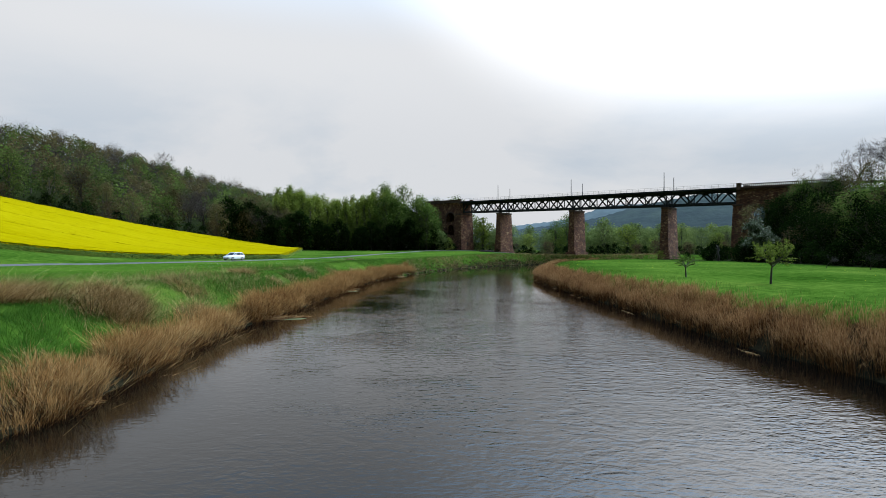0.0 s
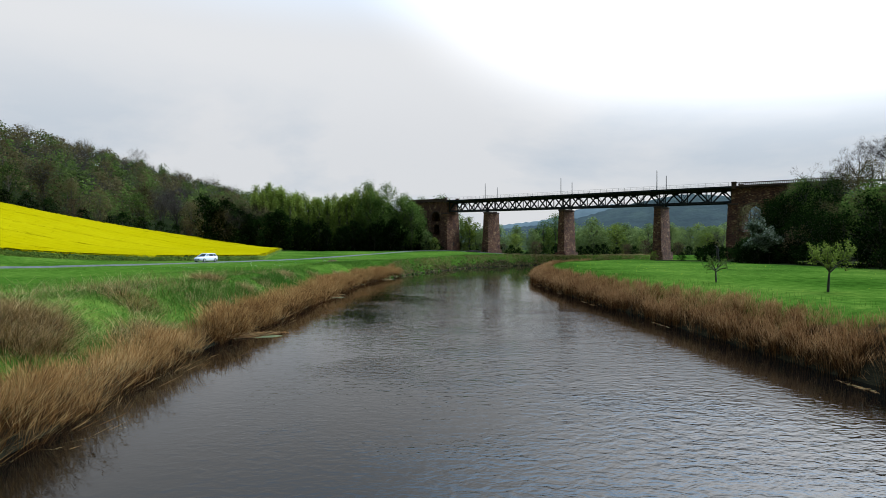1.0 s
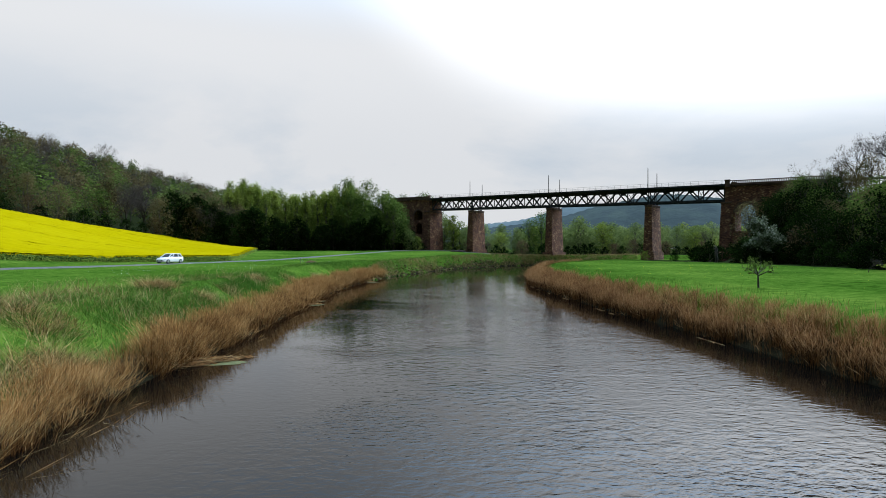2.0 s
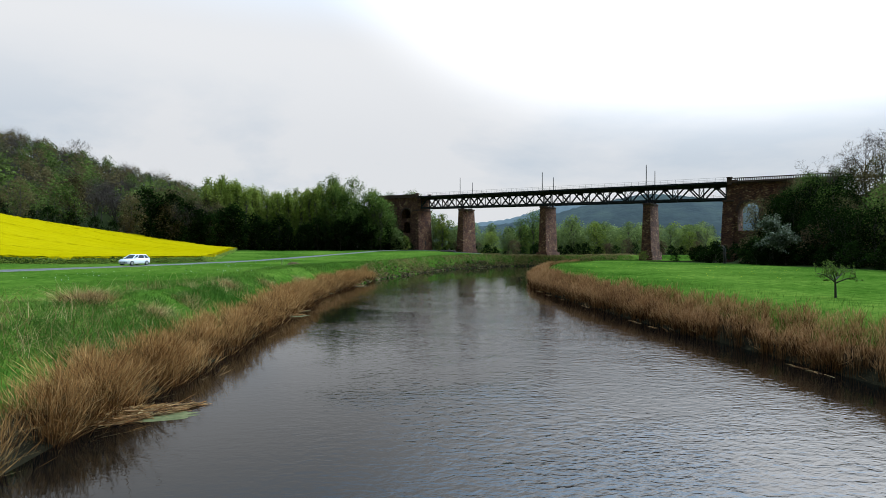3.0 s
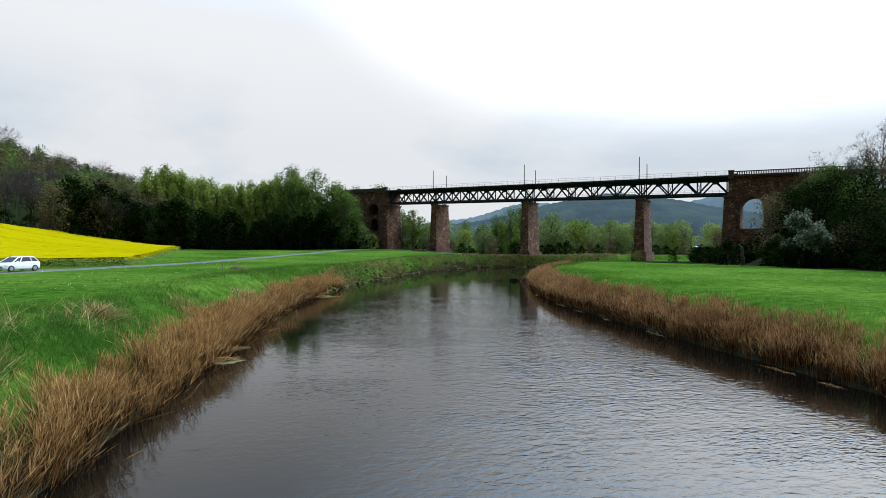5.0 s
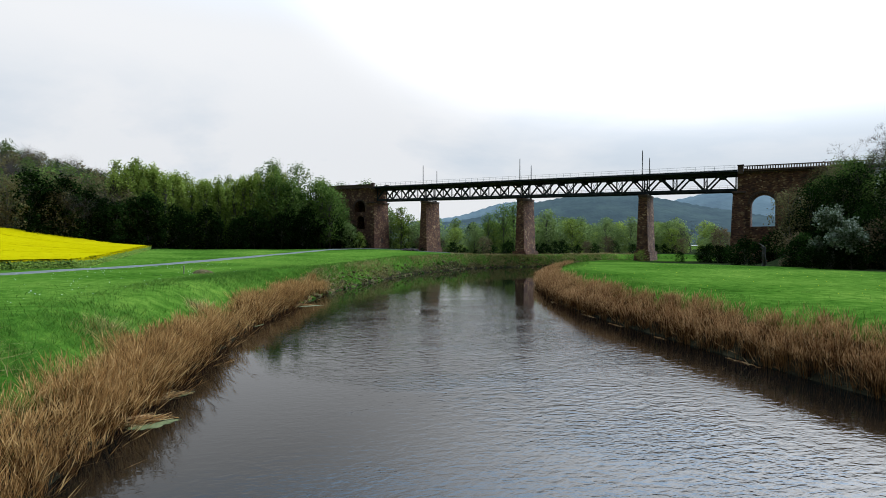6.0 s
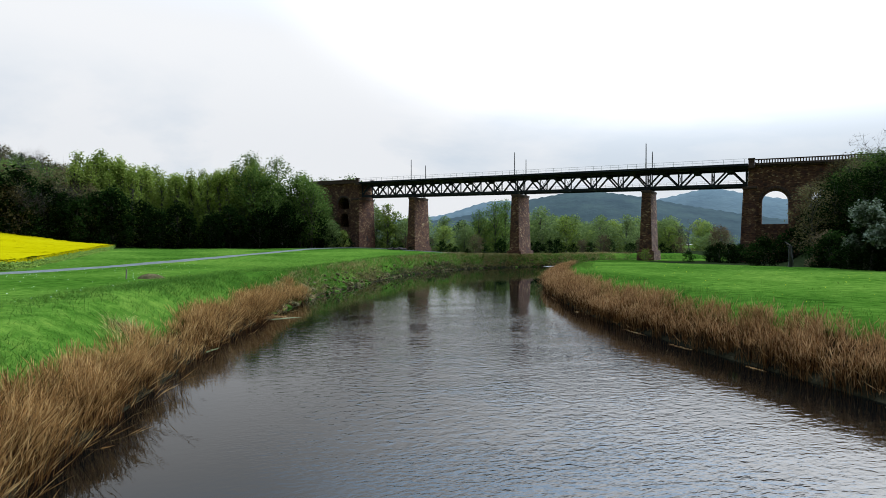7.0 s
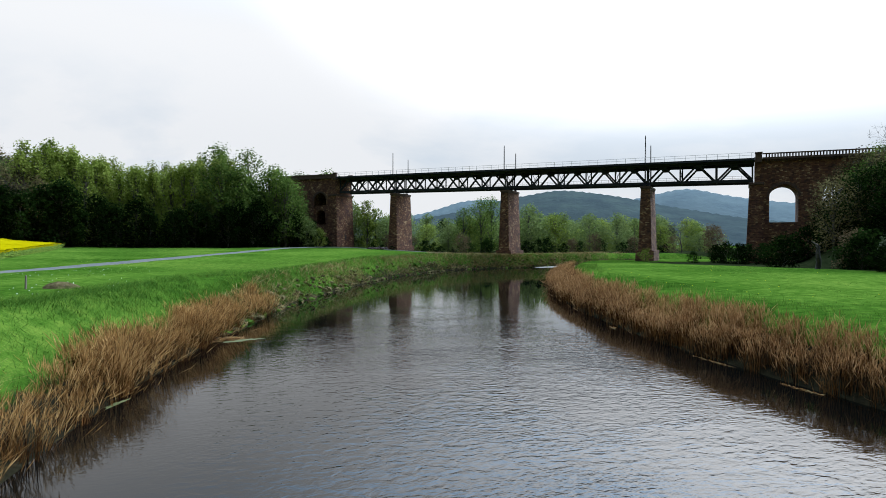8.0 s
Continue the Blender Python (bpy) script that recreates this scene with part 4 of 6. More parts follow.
def branching(rng, length, radius, levels, split, spread, up, shrink=0.72, start=(0, 0, 0), heading=(0, 0, 1), trunk=1.0):
    """Limbs of a tree, from the trunk outwards."""
    segs, tips = [], []

    def grow(p, d, L, r, lev):
        steps = 3 if lev == levels else 2
        for k in range(steps):
            d = d + rng.normal(size=3) * 0.10 * (1 if lev == levels else 1.8) + np.array([0, 0, up * 0.12])
            d /= np.linalg.norm(d)
            q = p + d * L / steps
            r1 = r * (1 - 0.30 / steps * (1 if lev else 2.4))
            segs.append((p, q, r, max(r1, 0.008)))
            if lev > 0 and (k > 0 or lev < levels) and lev < levels + 1:
                for _ in range(split if k == steps - 1 else max(1, split - 2)):
                    a = rng.normal(size=3)
                    a -= d * (a @ d)
                    a /= np.linalg.norm(a) + 1e-9
                    nd = d * math.cos(spread) + a * math.sin(spread) * (0.7 + 0.6 * rng.random())
                    grow(q, nd / np.linalg.norm(nd), L * shrink * (0.75 + 0.4 * rng.random()), r1 * 0.62, lev - 1)
            p, r = q, r1
        if lev == 0:
            tips.append(p)

    grow(np.array(start, dtype=float), np.array(heading, dtype=float), length * trunk, radius, levels)
    return segs, np.array(tips)


def tree_proto(name, label, category, group, seed, height, base, radius, clumps, leaves, size, mat, plume=0.0, trunk_r=0.22, flat=1.0, droop=0.0, bark=None):
    rng = np.random.default_rng(seed)
    V, F, C, R = crown(rng, height, base, radius, clumps, leaves, size, plume, flat, droop)
    segs = []
    top = height * (0.92 if plume else 0.72)
    bend = rng.normal(size=2) * 0.25
    pts = [np.array([bend[0] * (k / 6) ** 2, bend[1] * (k / 6) ** 2, -0.4 + (top + 0.4) * k / 6]) for k in range(7)]
    for k in range(6):
        segs.append((pts[k], pts[k + 1], trunk_r * (1.15 - k / 6.5), trunk_r * (1.15 - (k + 1) / 6.5)))
    for c, r in zip(C[::2], R[::2]):
        if c[2] < base * 0.8:
            continue
        k = min(5, max(1, int((c[2] - 0.22 * height) / top * 6)))
        mid = (pts[k] + c) / 2 + np.array([0, 0, 0.06 * height])
        segs += [(pts[k], mid, trunk_r * 0.42, trunk_r * 0.28), (mid, c, trunk_r * 0.28, 0.03)]
    TV, TF = limb_mesh(segs)
    t = thing(name, label, category, group)
    child("trunk", mesh_of("trunk", TV, TF, bark or M_BARK, smooth=True), t)
    child("crown", mesh_of("crown", V, F, mat), t)
    return t


def bare_proto(name, label, category, group, seed, height, levels, split, spread, up, radius, buds=0, bud_mat=None, bud_size=0.12, fuzz=0, fuzz_len=0.9):
    """A tree still nearly leafless: limbs and fine twigs, with a few buds."""
    rng = np.random.default_rng(seed)
    segs, tips = branching(rng, height * 0.34, radius, levels, split, spread, up)
    hi = max(s[1][2] for s in segs)
    k = height / hi
    segs = [(np.array(p) * k, np.array(q) * k, a, b) for p, q, a, b in segs]
    tips = tips * k
    V, F = limb_mesh(segs)
    t = thing(name, label, category, group)
    V[:, 2] -= 0.15
    child("trunk", mesh_of("trunk", V, F, M_TWIG if not buds else M_BARK, smooth=False), t)
    if fuzz:
        pick = rng.integers(0, len(tips), fuzz)
        d = rng.normal(size=(fuzz, 3)) + np.array([0, 0, 0.7])
        d /= np.linalg.norm(d, axis=1)[:, None]
        p = tips[pick] - d * 0.2
        L = fuzz_len * (0.5 + rng.random(fuzz))[:, None]
        sd = np.cross(d, rng.normal(size=(fuzz, 3)))
        sd /= np.linalg.norm(sd, axis=1)[:, None]
        w = 0.016
        V2 = np.stack([p - sd * w, p + sd * w, p + d * L + sd * 0.008, p + d * L - sd * 0.008], 1).reshape(-1, 3)
        child("twig_crown", mesh_of("twig_crown", V2, np.arange(4 * fuzz).reshape(-1, 4), M_TWIG), t)
    if buds:
        thin = [q for q in segs if q[2] < 0.35 * radius]
        ends = np.array([(q[0], q[1]) for q in thin])
        pick = rng.integers(0, len(thin), buds)
        P = ends[pick, 0] + (ends[pick, 1] - ends[pick, 0]) * rng.random((buds, 1)) * 1.15 + rng.normal(size=(buds, 3)) * bud_size * 0.7
        P[:, 2] = np.maximum(P[:, 2], 0.3)
        V3, F3 = quads_at(P, rng.normal(size=(buds, 3)), np.full(buds, bud_size), rng)
        child("crown", mesh_of("crown", V3, F3, bud_mat), t)
    return t


placed = set()


def plant(proto, x, y, scale=1.0, turn=None, sink=0.15, squash=1.0, rng=random):
    """Sets a tree on the ground; the first call moves the built one, later calls copy it."""
    turn = rng.random() * 6.283 if turn is None else turn
    m = Matrix.Translation((x, y, gz(x, y) - sink)) @ Matrix.Rotation(turn, 4, "Z")
    sc = (scale, scale, scale * squash)
    if proto.name not in placed:
        placed.add(proto.name)
        proto.matrix_basis = m @ Matrix.Diagonal((*sc, 1))
        return proto
    ob = copy_thing(proto, m)
    ob.matrix_basis = m @ Matrix.Diagonal((*sc, 1))
    return ob

rnd = random.Random(11)
G_WALL = "trees along the meadow's edge"
poplars = [tree_proto("tree", "tall upright poplar in fresh yellow-green leaf", "tree", G_WALL, 20 + k, 20, 1.0, 3.5, 80, 2200, 0.41, M_LEAF_FRESH, plume=1.0, trunk_r=0.28) for k in range(3)]
rounds = [tree_proto("tree", "broad deciduous tree in dense dark green leaf", "tree", G_WALL, 30 + k, 20, 1.2, 6.0, 54, 3000, 0.46, M_LEAF_MID, trunk_r=0.32) for k in range(3)]
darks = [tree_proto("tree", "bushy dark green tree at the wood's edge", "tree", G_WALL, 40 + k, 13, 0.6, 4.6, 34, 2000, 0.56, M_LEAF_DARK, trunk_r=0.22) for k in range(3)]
brownish = [tree_proto("tree", "deciduous tree just breaking into brownish bud", "tree", "trees of the hillside wood", 50 + k, 16, 1.6, 5.6, 40, 1700, 0.50, M_LEAF_BUD, trunk_r=0.22) for k in range(3)]
greens = [tree_proto("tree", "deciduous tree in young green leaf on the slope", "tree", "trees of the hillside wood", 60 + k, 16, 1.5, 5.8, 40, 1700, 0.52, M_LEAF_OLIVE, trunk_r=0.22) for k in range(2)]
willows = [tree_proto("willow_tree", "pale green willow on the far river bank", "tree", "willows beyond the bridge", 70 + k, 13, 0.2, 5.0 + 0.5 * k, 36 + 6 * k, 2000, 0.52, (M_LEAF_WILLOW, M_LEAF_FRESH, M_LEAF_WILLOW)[k], trunk_r=0.24, droop=0.12) for k in range(3)]
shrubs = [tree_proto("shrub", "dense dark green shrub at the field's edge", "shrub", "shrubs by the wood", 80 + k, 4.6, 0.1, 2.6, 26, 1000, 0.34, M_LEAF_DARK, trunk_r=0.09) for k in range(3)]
brownshrub = tree_proto("shrub", "brown-budded bush beyond the bridge", "shrub", "shrubs by the wood", 90, 6.5, 0.3, 3.2, 24, 1300, 0.30, M_LEAF_BROWN, trunk_r=0.1)
bares = [bare_proto("bare_tree", "tall leafless tree with fine grey-brown twigs", "tree", "bare trees", 100 + k, 15, 4, 3, 0.52, 0.35, 0.26, fuzz=1200, fuzz_len=0.9) for k in range(2)]
hillbare = [bare_proto("bare_tree", "leafless grey-brown tree of the hillside wood", "tree", "trees of the hillside wood", 110 + k, 17, 2, 6, 0.55, 0.6, 0.22, fuzz=700, fuzz_len=3.6) for k in range(3)]


def conifer(seed):
    rng = np.random.default_rng(seed)
    H, n = 18.0, 1500
    t = rng.random(n) ** 0.75
    z = 2 + (H - 2) * t
    layer = np.round(z / 0.9) * 0.9
    rr = 4.4 * (1 - (layer - 2) / (H - 1.5)) * np.sqrt(rng.random(n))
    a = rng.random(n) * 6.283
    P = np.stack([rr * np.cos(a), rr * np.sin(a), layer - 0.32 * rr + rng.normal(size=n) * 0.15], 1)
    V, F = quads_at(P, np.stack([np.cos(a) * 0.5, np.sin(a) * 0.5, np.ones(n)], 1) + 0.4 * rng.normal(size=(n, 3)), np.full(n, 0.62), rng)
    TV, TF = limb_mesh([((0, 0, -0.4), (0, 0, H * 0.5), 0.24, 0.15), ((0, 0, H * 0.5), (0, 0, H), 0.15, 0.02)])
    t_ = thing("conifer", "dark spruce standing among the bare trees", "tree", "trees of the hillside wood")
    child("trunk", mesh_of("trunk", TV, TF, M_BARK, smooth=True), t_)
    child("crown", mesh_of("crown", V, F, M_NEEDLE), t_)
    return t_


spruce = conifer(7)

# tree wall from the hill's foot to the left-hand abutment
WALL = rounded([(-78, 190), (-62, 203), (-48, 210), (-30, 214), (-20, 215), (-10, 219), (-4.5, 226)], 1.0)


def along(line, f):
    L = np.r_[0, np.cumsum(np.hypot(*np.diff(line, axis=0).T))]
    return np.interp(f * L[-1], L, line[:, 0]), np.interp(f * L[-1], L, line[:, 1])


for k in range(26):
    f = (k + 0.5) / 26
    x, y = along(WALL, f)
    plant(rnd.choice(darks), x + rnd.uniform(-1.5, 1.5), y + rnd.uniform(0, 3), rnd.uniform(0.62, 0.95) * (1.3 if f < 0.40 else 1.0))
for k in range(32):
    f = (k + 0.5) / 32
    x, y = along(WALL, f)
    dy = rnd.uniform(7, 14)
    if 0.22 < f < 0.74:
        plant(rnd.choice(poplars), x + rnd.uniform(-2, 2), y + dy, rnd.uniform(0.90, 1.06))
        tall = 1.14 - 0.36 * (f - 0.22) / 0.52
        plant(rnd.choice(poplars), x + rnd.uniform(-2, 2) + 2, y + dy + 6, tall * rnd.uniform(0.96, 1.04))
        plant(rnd.choice(poplars), x + rnd.uniform(-2, 2), y + dy + 13, tall * rnd.uniform(1.0, 1.1))
    elif f >= 0.74:
        plant(rnd.choice(rounds), x + rnd.uniform(-1.5, 1.5) - 2, y + rnd.uniform(5, 9), rnd.uniform(0.88, 1.05))
    else:
        plant(rnd.choice(greens + brownish), x + rnd.uniform(-2, 2), y + dy, rnd.uniform(0.85, 1.05))
for x, y, sc in ((-24, 228, 1.08), (-17, 234, 1.1), (-10, 238, 1.0), (-5.0, 232.5, 0.88), (-2.5, 229.5, 0.62), (-3, 246, 0.95)):
    plant(rnd.choice(rounds), x, y, sc)

for k in range(20):
    x, y = along(WALL, 0.16 + 0.030 * k)
    plant(rnd.choice(poplars), x + 2.2, y + 19 + rnd.uniform(-2, 2), (1.16 - 0.018 * k) * rnd.uniform(0.98, 1.08), squash=0.95)
plant(rounds[1], -6.6, 221.5, 0.92)
plant(rounds[0], 5.9, 245, 1.15)
plant(willows[0], -1.2, 221.0, 0.62)
plant(willows[1], 2.2, 224.0, 0.42)
plant(darks[1], 0.2, 223.8, 0.56)
plant(darks[2], -3.2, 221.5, 0.6)
for x, y, sc in ((-3.5, 225, 1.35), (-0.5, 226.5, 1.2), (2.2, 226.5, 0.95), (4.2, 226.6, 0.6), (-1.5, 230, 1.5)):
    plant(rnd.choice(shrubs), x, y, sc)
# hillside wood: the front rows tree by tree, the slope behind as one wood


def wood_data(proto):
    out = []
    for o in proto.children:
        me = o.data
        co = np.empty(len(me.vertices) * 3)
        me.vertices.foreach_get("co", co)
        out.append((co.reshape(-1, 3), [tuple(p.vertices) for p in me.polygons], me.materials[0]))
    return out


hr = np.random.default_rng(77)
hx, hy = np.meshgrid(-60 - 6.2 * np.arange(31), 60 + 6.2 * np.arange(60))
hx, hy = hx.ravel() + hr.uniform(-2.6, 2.6, hx.size), hy.ravel() + hr.uniform(-2.6, 2.6, hx.size)
hedge = np.where(hx > -60, 203.0, 203 + 0.86 * (hx + 56))
bear = np.degrees(np.arctan2(hx, hy))
ok = (hx > -240) & (hy < 420) & (hy > hedge + 3) & (bear > -43) & (bear < -12) & ~((hy > 300) & (hx > -75))
hx, hy, inward = hx[ok], hy[ok], (hy - hedge)[ok]
hz = ground_height(hx, hy)[0]
sel = hr.random(len(hx)) < np.where(inward < 14, 1.0, np.where(hy < 350, 0.60, 0.5))
hx, hy, hz, inward = hx[sel], hy[sel], hz[sel], inward[sel]
hillgreen = tree_proto("tree", "tree in bright spring leaf on the slope", "tree", "trees of the hillside wood", 66, 15, 1.2, 5.8, 40, 1800, 0.50, M_LEAF_MID, trunk_r=0.22)
wood_kinds = hillbare + brownish + greens + [hillgreen]
wood_share = np.array([0.12, 0.12, 0.12, 0.14, 0.14, 0.10, 0.10, 0.10, 0.14])
pickk = hr.choice(9, size=len(hx), p=wood_share / wood_share.sum())
datas = [wood_data(p) for p in wood_kinds]
wv, wf, wm, wmats, base_i = [], [], [], [], 0
for x, y, z, q, k in zip(hx, hy, hz, inward, pickk):
    sc = hr.uniform(0.58, 0.92)
    if q < 15:
        plant(wood_kinds[k], x, y, sc)
        continue
    a_ = hr.random() * 6.283
    rot = np.array([[math.cos(a_), -math.sin(a_), 0], [math.sin(a_), math.cos(a_), 0], [0, 0, 1]])
    for co, faces, mt in datas[k]:
        if mt == M_BARK:                                 # the main stem alone
            faces = faces[:30]
            co = co[:60]
        elif len(co) == 4 * len(faces):                    # loose leaves and twigs: a share of them is enough here
            part_ = hr.random(len(faces)) < (0.16 if mt != M_TWIG else 0.35)
            co = co.reshape(-1, 4, 3)[part_]
            mid_ = co.mean(axis=1, keepdims=True)
            co = (mid_ + (co - mid_) * (2.0 if mt != M_TWIG else 1.0)).reshape(-1, 3)
            faces = [(4 * i, 4 * i + 1, 4 * i + 2, 4 * i + 3) for i in range(len(co) // 4)]
        wv.append(co @ rot.T * sc + np.array([x, y, z - 0.15]))
        wf.extend(tuple(i + base_i for i in f) for f in faces)
        if mt not in wmats:
            wmats.append(mt)
        wm.extend([wmats.index(mt)] * len(faces))
        base_i += len(co)
thing("hillside_wood", "mixed wood of bare and budding trees on the hillside", "wood", kind="stuff", data=mesh_of("hillside_wood", np.vstack(wv), wf, wmats, index=wm))
for k in range(26):
    f = k / 25
    x = -60 - 88 * f
    plant(rnd.choice(shrubs + [brownshrub]), x + rnd.uniform(-1.5, 1.5), 203 + 0.86 * (x + 56) + rnd.uniform(1.5, 4), rnd.uniform(0.6, 1.0))
for x, y in ((-131, 357), (-126, 352), (-136, 362), (-120, 350), (-140, 352)):
    plant(spruce, x, y, rnd.uniform(0.6, 0.8))
plant(bares[0], -199, 388, 1.35)

# willows and scrub beyond the bridge
for k in range(56):
    x = 16 + k * 2.55 + rnd.uniform(-2, 2)
    y = 232 + rnd.uniform(0, 42) - 0.10 * (x - 20) if x < 60 else 222 + rnd.uniform(0, 46)
    plant(rnd.choice(willows), x, y, rnd.uniform(0.62, 1.10), squash=rnd.uniform(0.8, 1.05))
for k in range(22):
    x = 60 + k * 5 + rnd.uniform(-2, 2)
    plant(rnd.choice(willows + [darks[0]]), x, 262 + rnd.uniform(0, 40), rnd.uniform(0.9, 1.2))
for k in range(26):
    x = 24 + k * 3.4 + rnd.uniform(-1, 1)
    plant(rnd.choice(shrubs + [brownshrub]), x, 214 + rnd.uniform(-2, 8) + (14 if x < 40 else 0), rnd.uniform(0.6, 1.0))
for x, y, sc in ((52.5, 231, 0.82), (57, 234, 0.86), (49, 238, 0.7)):
    plant(rnd.choice(rounds), x, y, sc)
for x, y, sc in ((65.5, 224, 1.12), (69, 229, 0.95), (93, 235, 0.98), (84, 238, 1.0), (30, 238, 0.9)):
    plant(willows[2], x, y, sc)
plant(bares[1], 114, 215, 0.75)
for x, y, sc in ((123, 212, 1.35), (126, 214, 1.2), (110, 214, 0.8)):
    plant(brownshrub, x, y, sc)
plant(tree_proto("willow_tree", "fresh green willow beside the stone pier", "tree", "willows beyond the bridge", 77, 14, 0.3, 3.4, 34, 2300, 0.42, M_LEAF_FRESH, trunk_r=0.2, droop=0.15), 17, 234, 1.0)
for x, y, sc in ((20, 237, 0.9), (23, 235, 0.75), (14, 240, 1.0)):
    plant(willows[0], x, y, sc)

# right-hand wood on and before the embankment
G_R = "trees before the embankment"
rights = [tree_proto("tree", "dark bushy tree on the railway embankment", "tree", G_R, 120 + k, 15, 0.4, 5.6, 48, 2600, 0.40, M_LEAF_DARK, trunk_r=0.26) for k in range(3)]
rmids = [tree_proto("tree", "tree in young olive-green leaf on the embankment", "tree", G_R, 130 + k, 13, 0.6, 5.0, 46, 2700, 0.31, M_LEAF_BUD if k else M_LEAF_MID, trunk_r=0.22) for k in range(2)]
EDGE_R = rounded([(59, 40), (62, 60), (64, 77), (68, 97), (73, 112), (75, 124), (77, 134), (84, 142)], 1.0)
for k in range(26):
    x, y = along(EDGE_R, (k + 0.5) / 26)
    plant(rnd.choice(rights), x + rnd.uniform(1, 5), y + rnd.uniform(-2, 2), rnd.uniform(0.60, 0.82) * (1 if k < 20 else 0.82))
    plant(rnd.choice(shrubs), x + rnd.uniform(-2.0, 0.5), y + rnd.uniform(-2, 2), rnd.uniform(0.5, 0.85))
for k in range(22):
    x, y = along(EDGE_R, (k + 0.5) / 22)
    plant(rmids[k % 3 == 1], x + rnd.uniform(7, 11), y + rnd.uniform(-2, 2), rnd.uniform(0.95, 1.1) * (1 if k < 15 else 0.78))
for k in range(16):
    s_ = -16 - k * 5.0
    px, py = ORIGIN + U * s_ + N * rnd.uniform(-9, -3)
    plant(rnd.choice(rmids), px, py, rnd.uniform(0.22, 0.34))
for s_, n_, sc in ((-12, 5.5, 0.42), (-17, 6.5, 0.5), (-21, 5.5, 0.6), (-27, 7, 0.55), (-32, 6, 0.5)):
    px, py = ORIGIN + U * s_ + N * n_
    plant(rnd.choice(bares), px, py, sc)
plant(bares[0], 91, 139, 0.80)
plant(bares[1], 93, 134, 0.85)
plant(bares[0], 102, 134, 0.95)
plant(bares[1], 107, 128, 0.95)
plant(bares[0], 113, 122, 0.85)
plant(bares[0], 90, 146, 0.5)
for x, y, sc in ((66, 133, 1.0), (74, 150, 0.8), (78, 152, 0.8), (70, 157, 0.5), (80, 162, 0.7)):
    plant(rnd.choice(shrubs), x, y, sc)

for k in range(44):
    px, py = ORIGIN + U * rnd.uniform(-34, -9) + N * rnd.uniform(-38, -13)
    plant(rnd.choice(shrubs + shrubs + [brownshrub]), px, py, rnd.uniform(0.75, 1.1))
for s_, n_, sc in ((-11, -16, 0.5), (-14, -18, 0.56), (-13, -22, 0.66), (-18, -16, 0.6), (-20, -20, 0.7), (-25, -17, 0.62), (-17, -27, 0.75), (-24, -26, 0.8)):
    px, py = ORIGIN + U * s_ + N * n_
    plant(rnd.choice(rights), px, py, sc)
for s_, n_, sc in ((-21, -11, 0.62), (-26, -10, 0.72), (-31, -9, 0.75), (-36, -10, 0.8), (-28, -15, 0.7)):
    px, py = ORIGIN + U * s_ + N * n_
    plant(rnd.choice(rmids), px, py, sc)
for s_, n_, h_ in ((-10.6, -4.0, 8.0), (-12.2, -6.0, 10.0), (-13.6, -4.5, 11.0), (-15.0, -6.5, 12.0), (-16.5, -4.5, 11.5), (-18, -7, 11.0), (-20, -4.5, 9.5), (-23, -6.5, 8.5), (-26, -4.5, 7.0), (-30, -6, 6.0)):
    px, py = ORIGIN + U * s_ + N * n_
    plant(rmids[0 if s_ < -17 else 1], px, py, h_ / 13.0, squash=1.1)
for s_, n_, sc in ((-3.2, -7.5, 0.95), (-5.6, -9.5, 1.1), (-1.0, -12.5, 0.8), (-7.5, -11, 1.2), (2.6, -6.5, 0.7), (5.0, -7.5, 0.85), (6.8, -5.0, 0.75)):
    px, py = ORIGIN + U * s_ + N * n_
    plant(rnd.choice(shrubs), px, py, sc)
haw = bare_proto("hawthorn", "hawthorn bush covered in grey-white blossom", "tree", "", 140, 9.3, 4, 3, 0.75, 0.1, 0.2, buds=9000, bud_mat=M_BLOSSOM, bud_size=0.30)
plant(haw, 65.6, 115.2, 1.0)
plant(shrubs[1], 67.5, 117.5, 1.35)
for x, y, sc in ((57, 73, 0.26), (60, 69, 0.24), (54.5, 78, 0.2), (61, 64, 0.26)):
    plant(bares[1], x, y, sc, squash=0.7)
plant(rmids[1], 75, 132.5, 0.85)
plant(bares[1], 86.5, 140.5, 0.7)
plant(bares[0], 89, 135, 0.8)



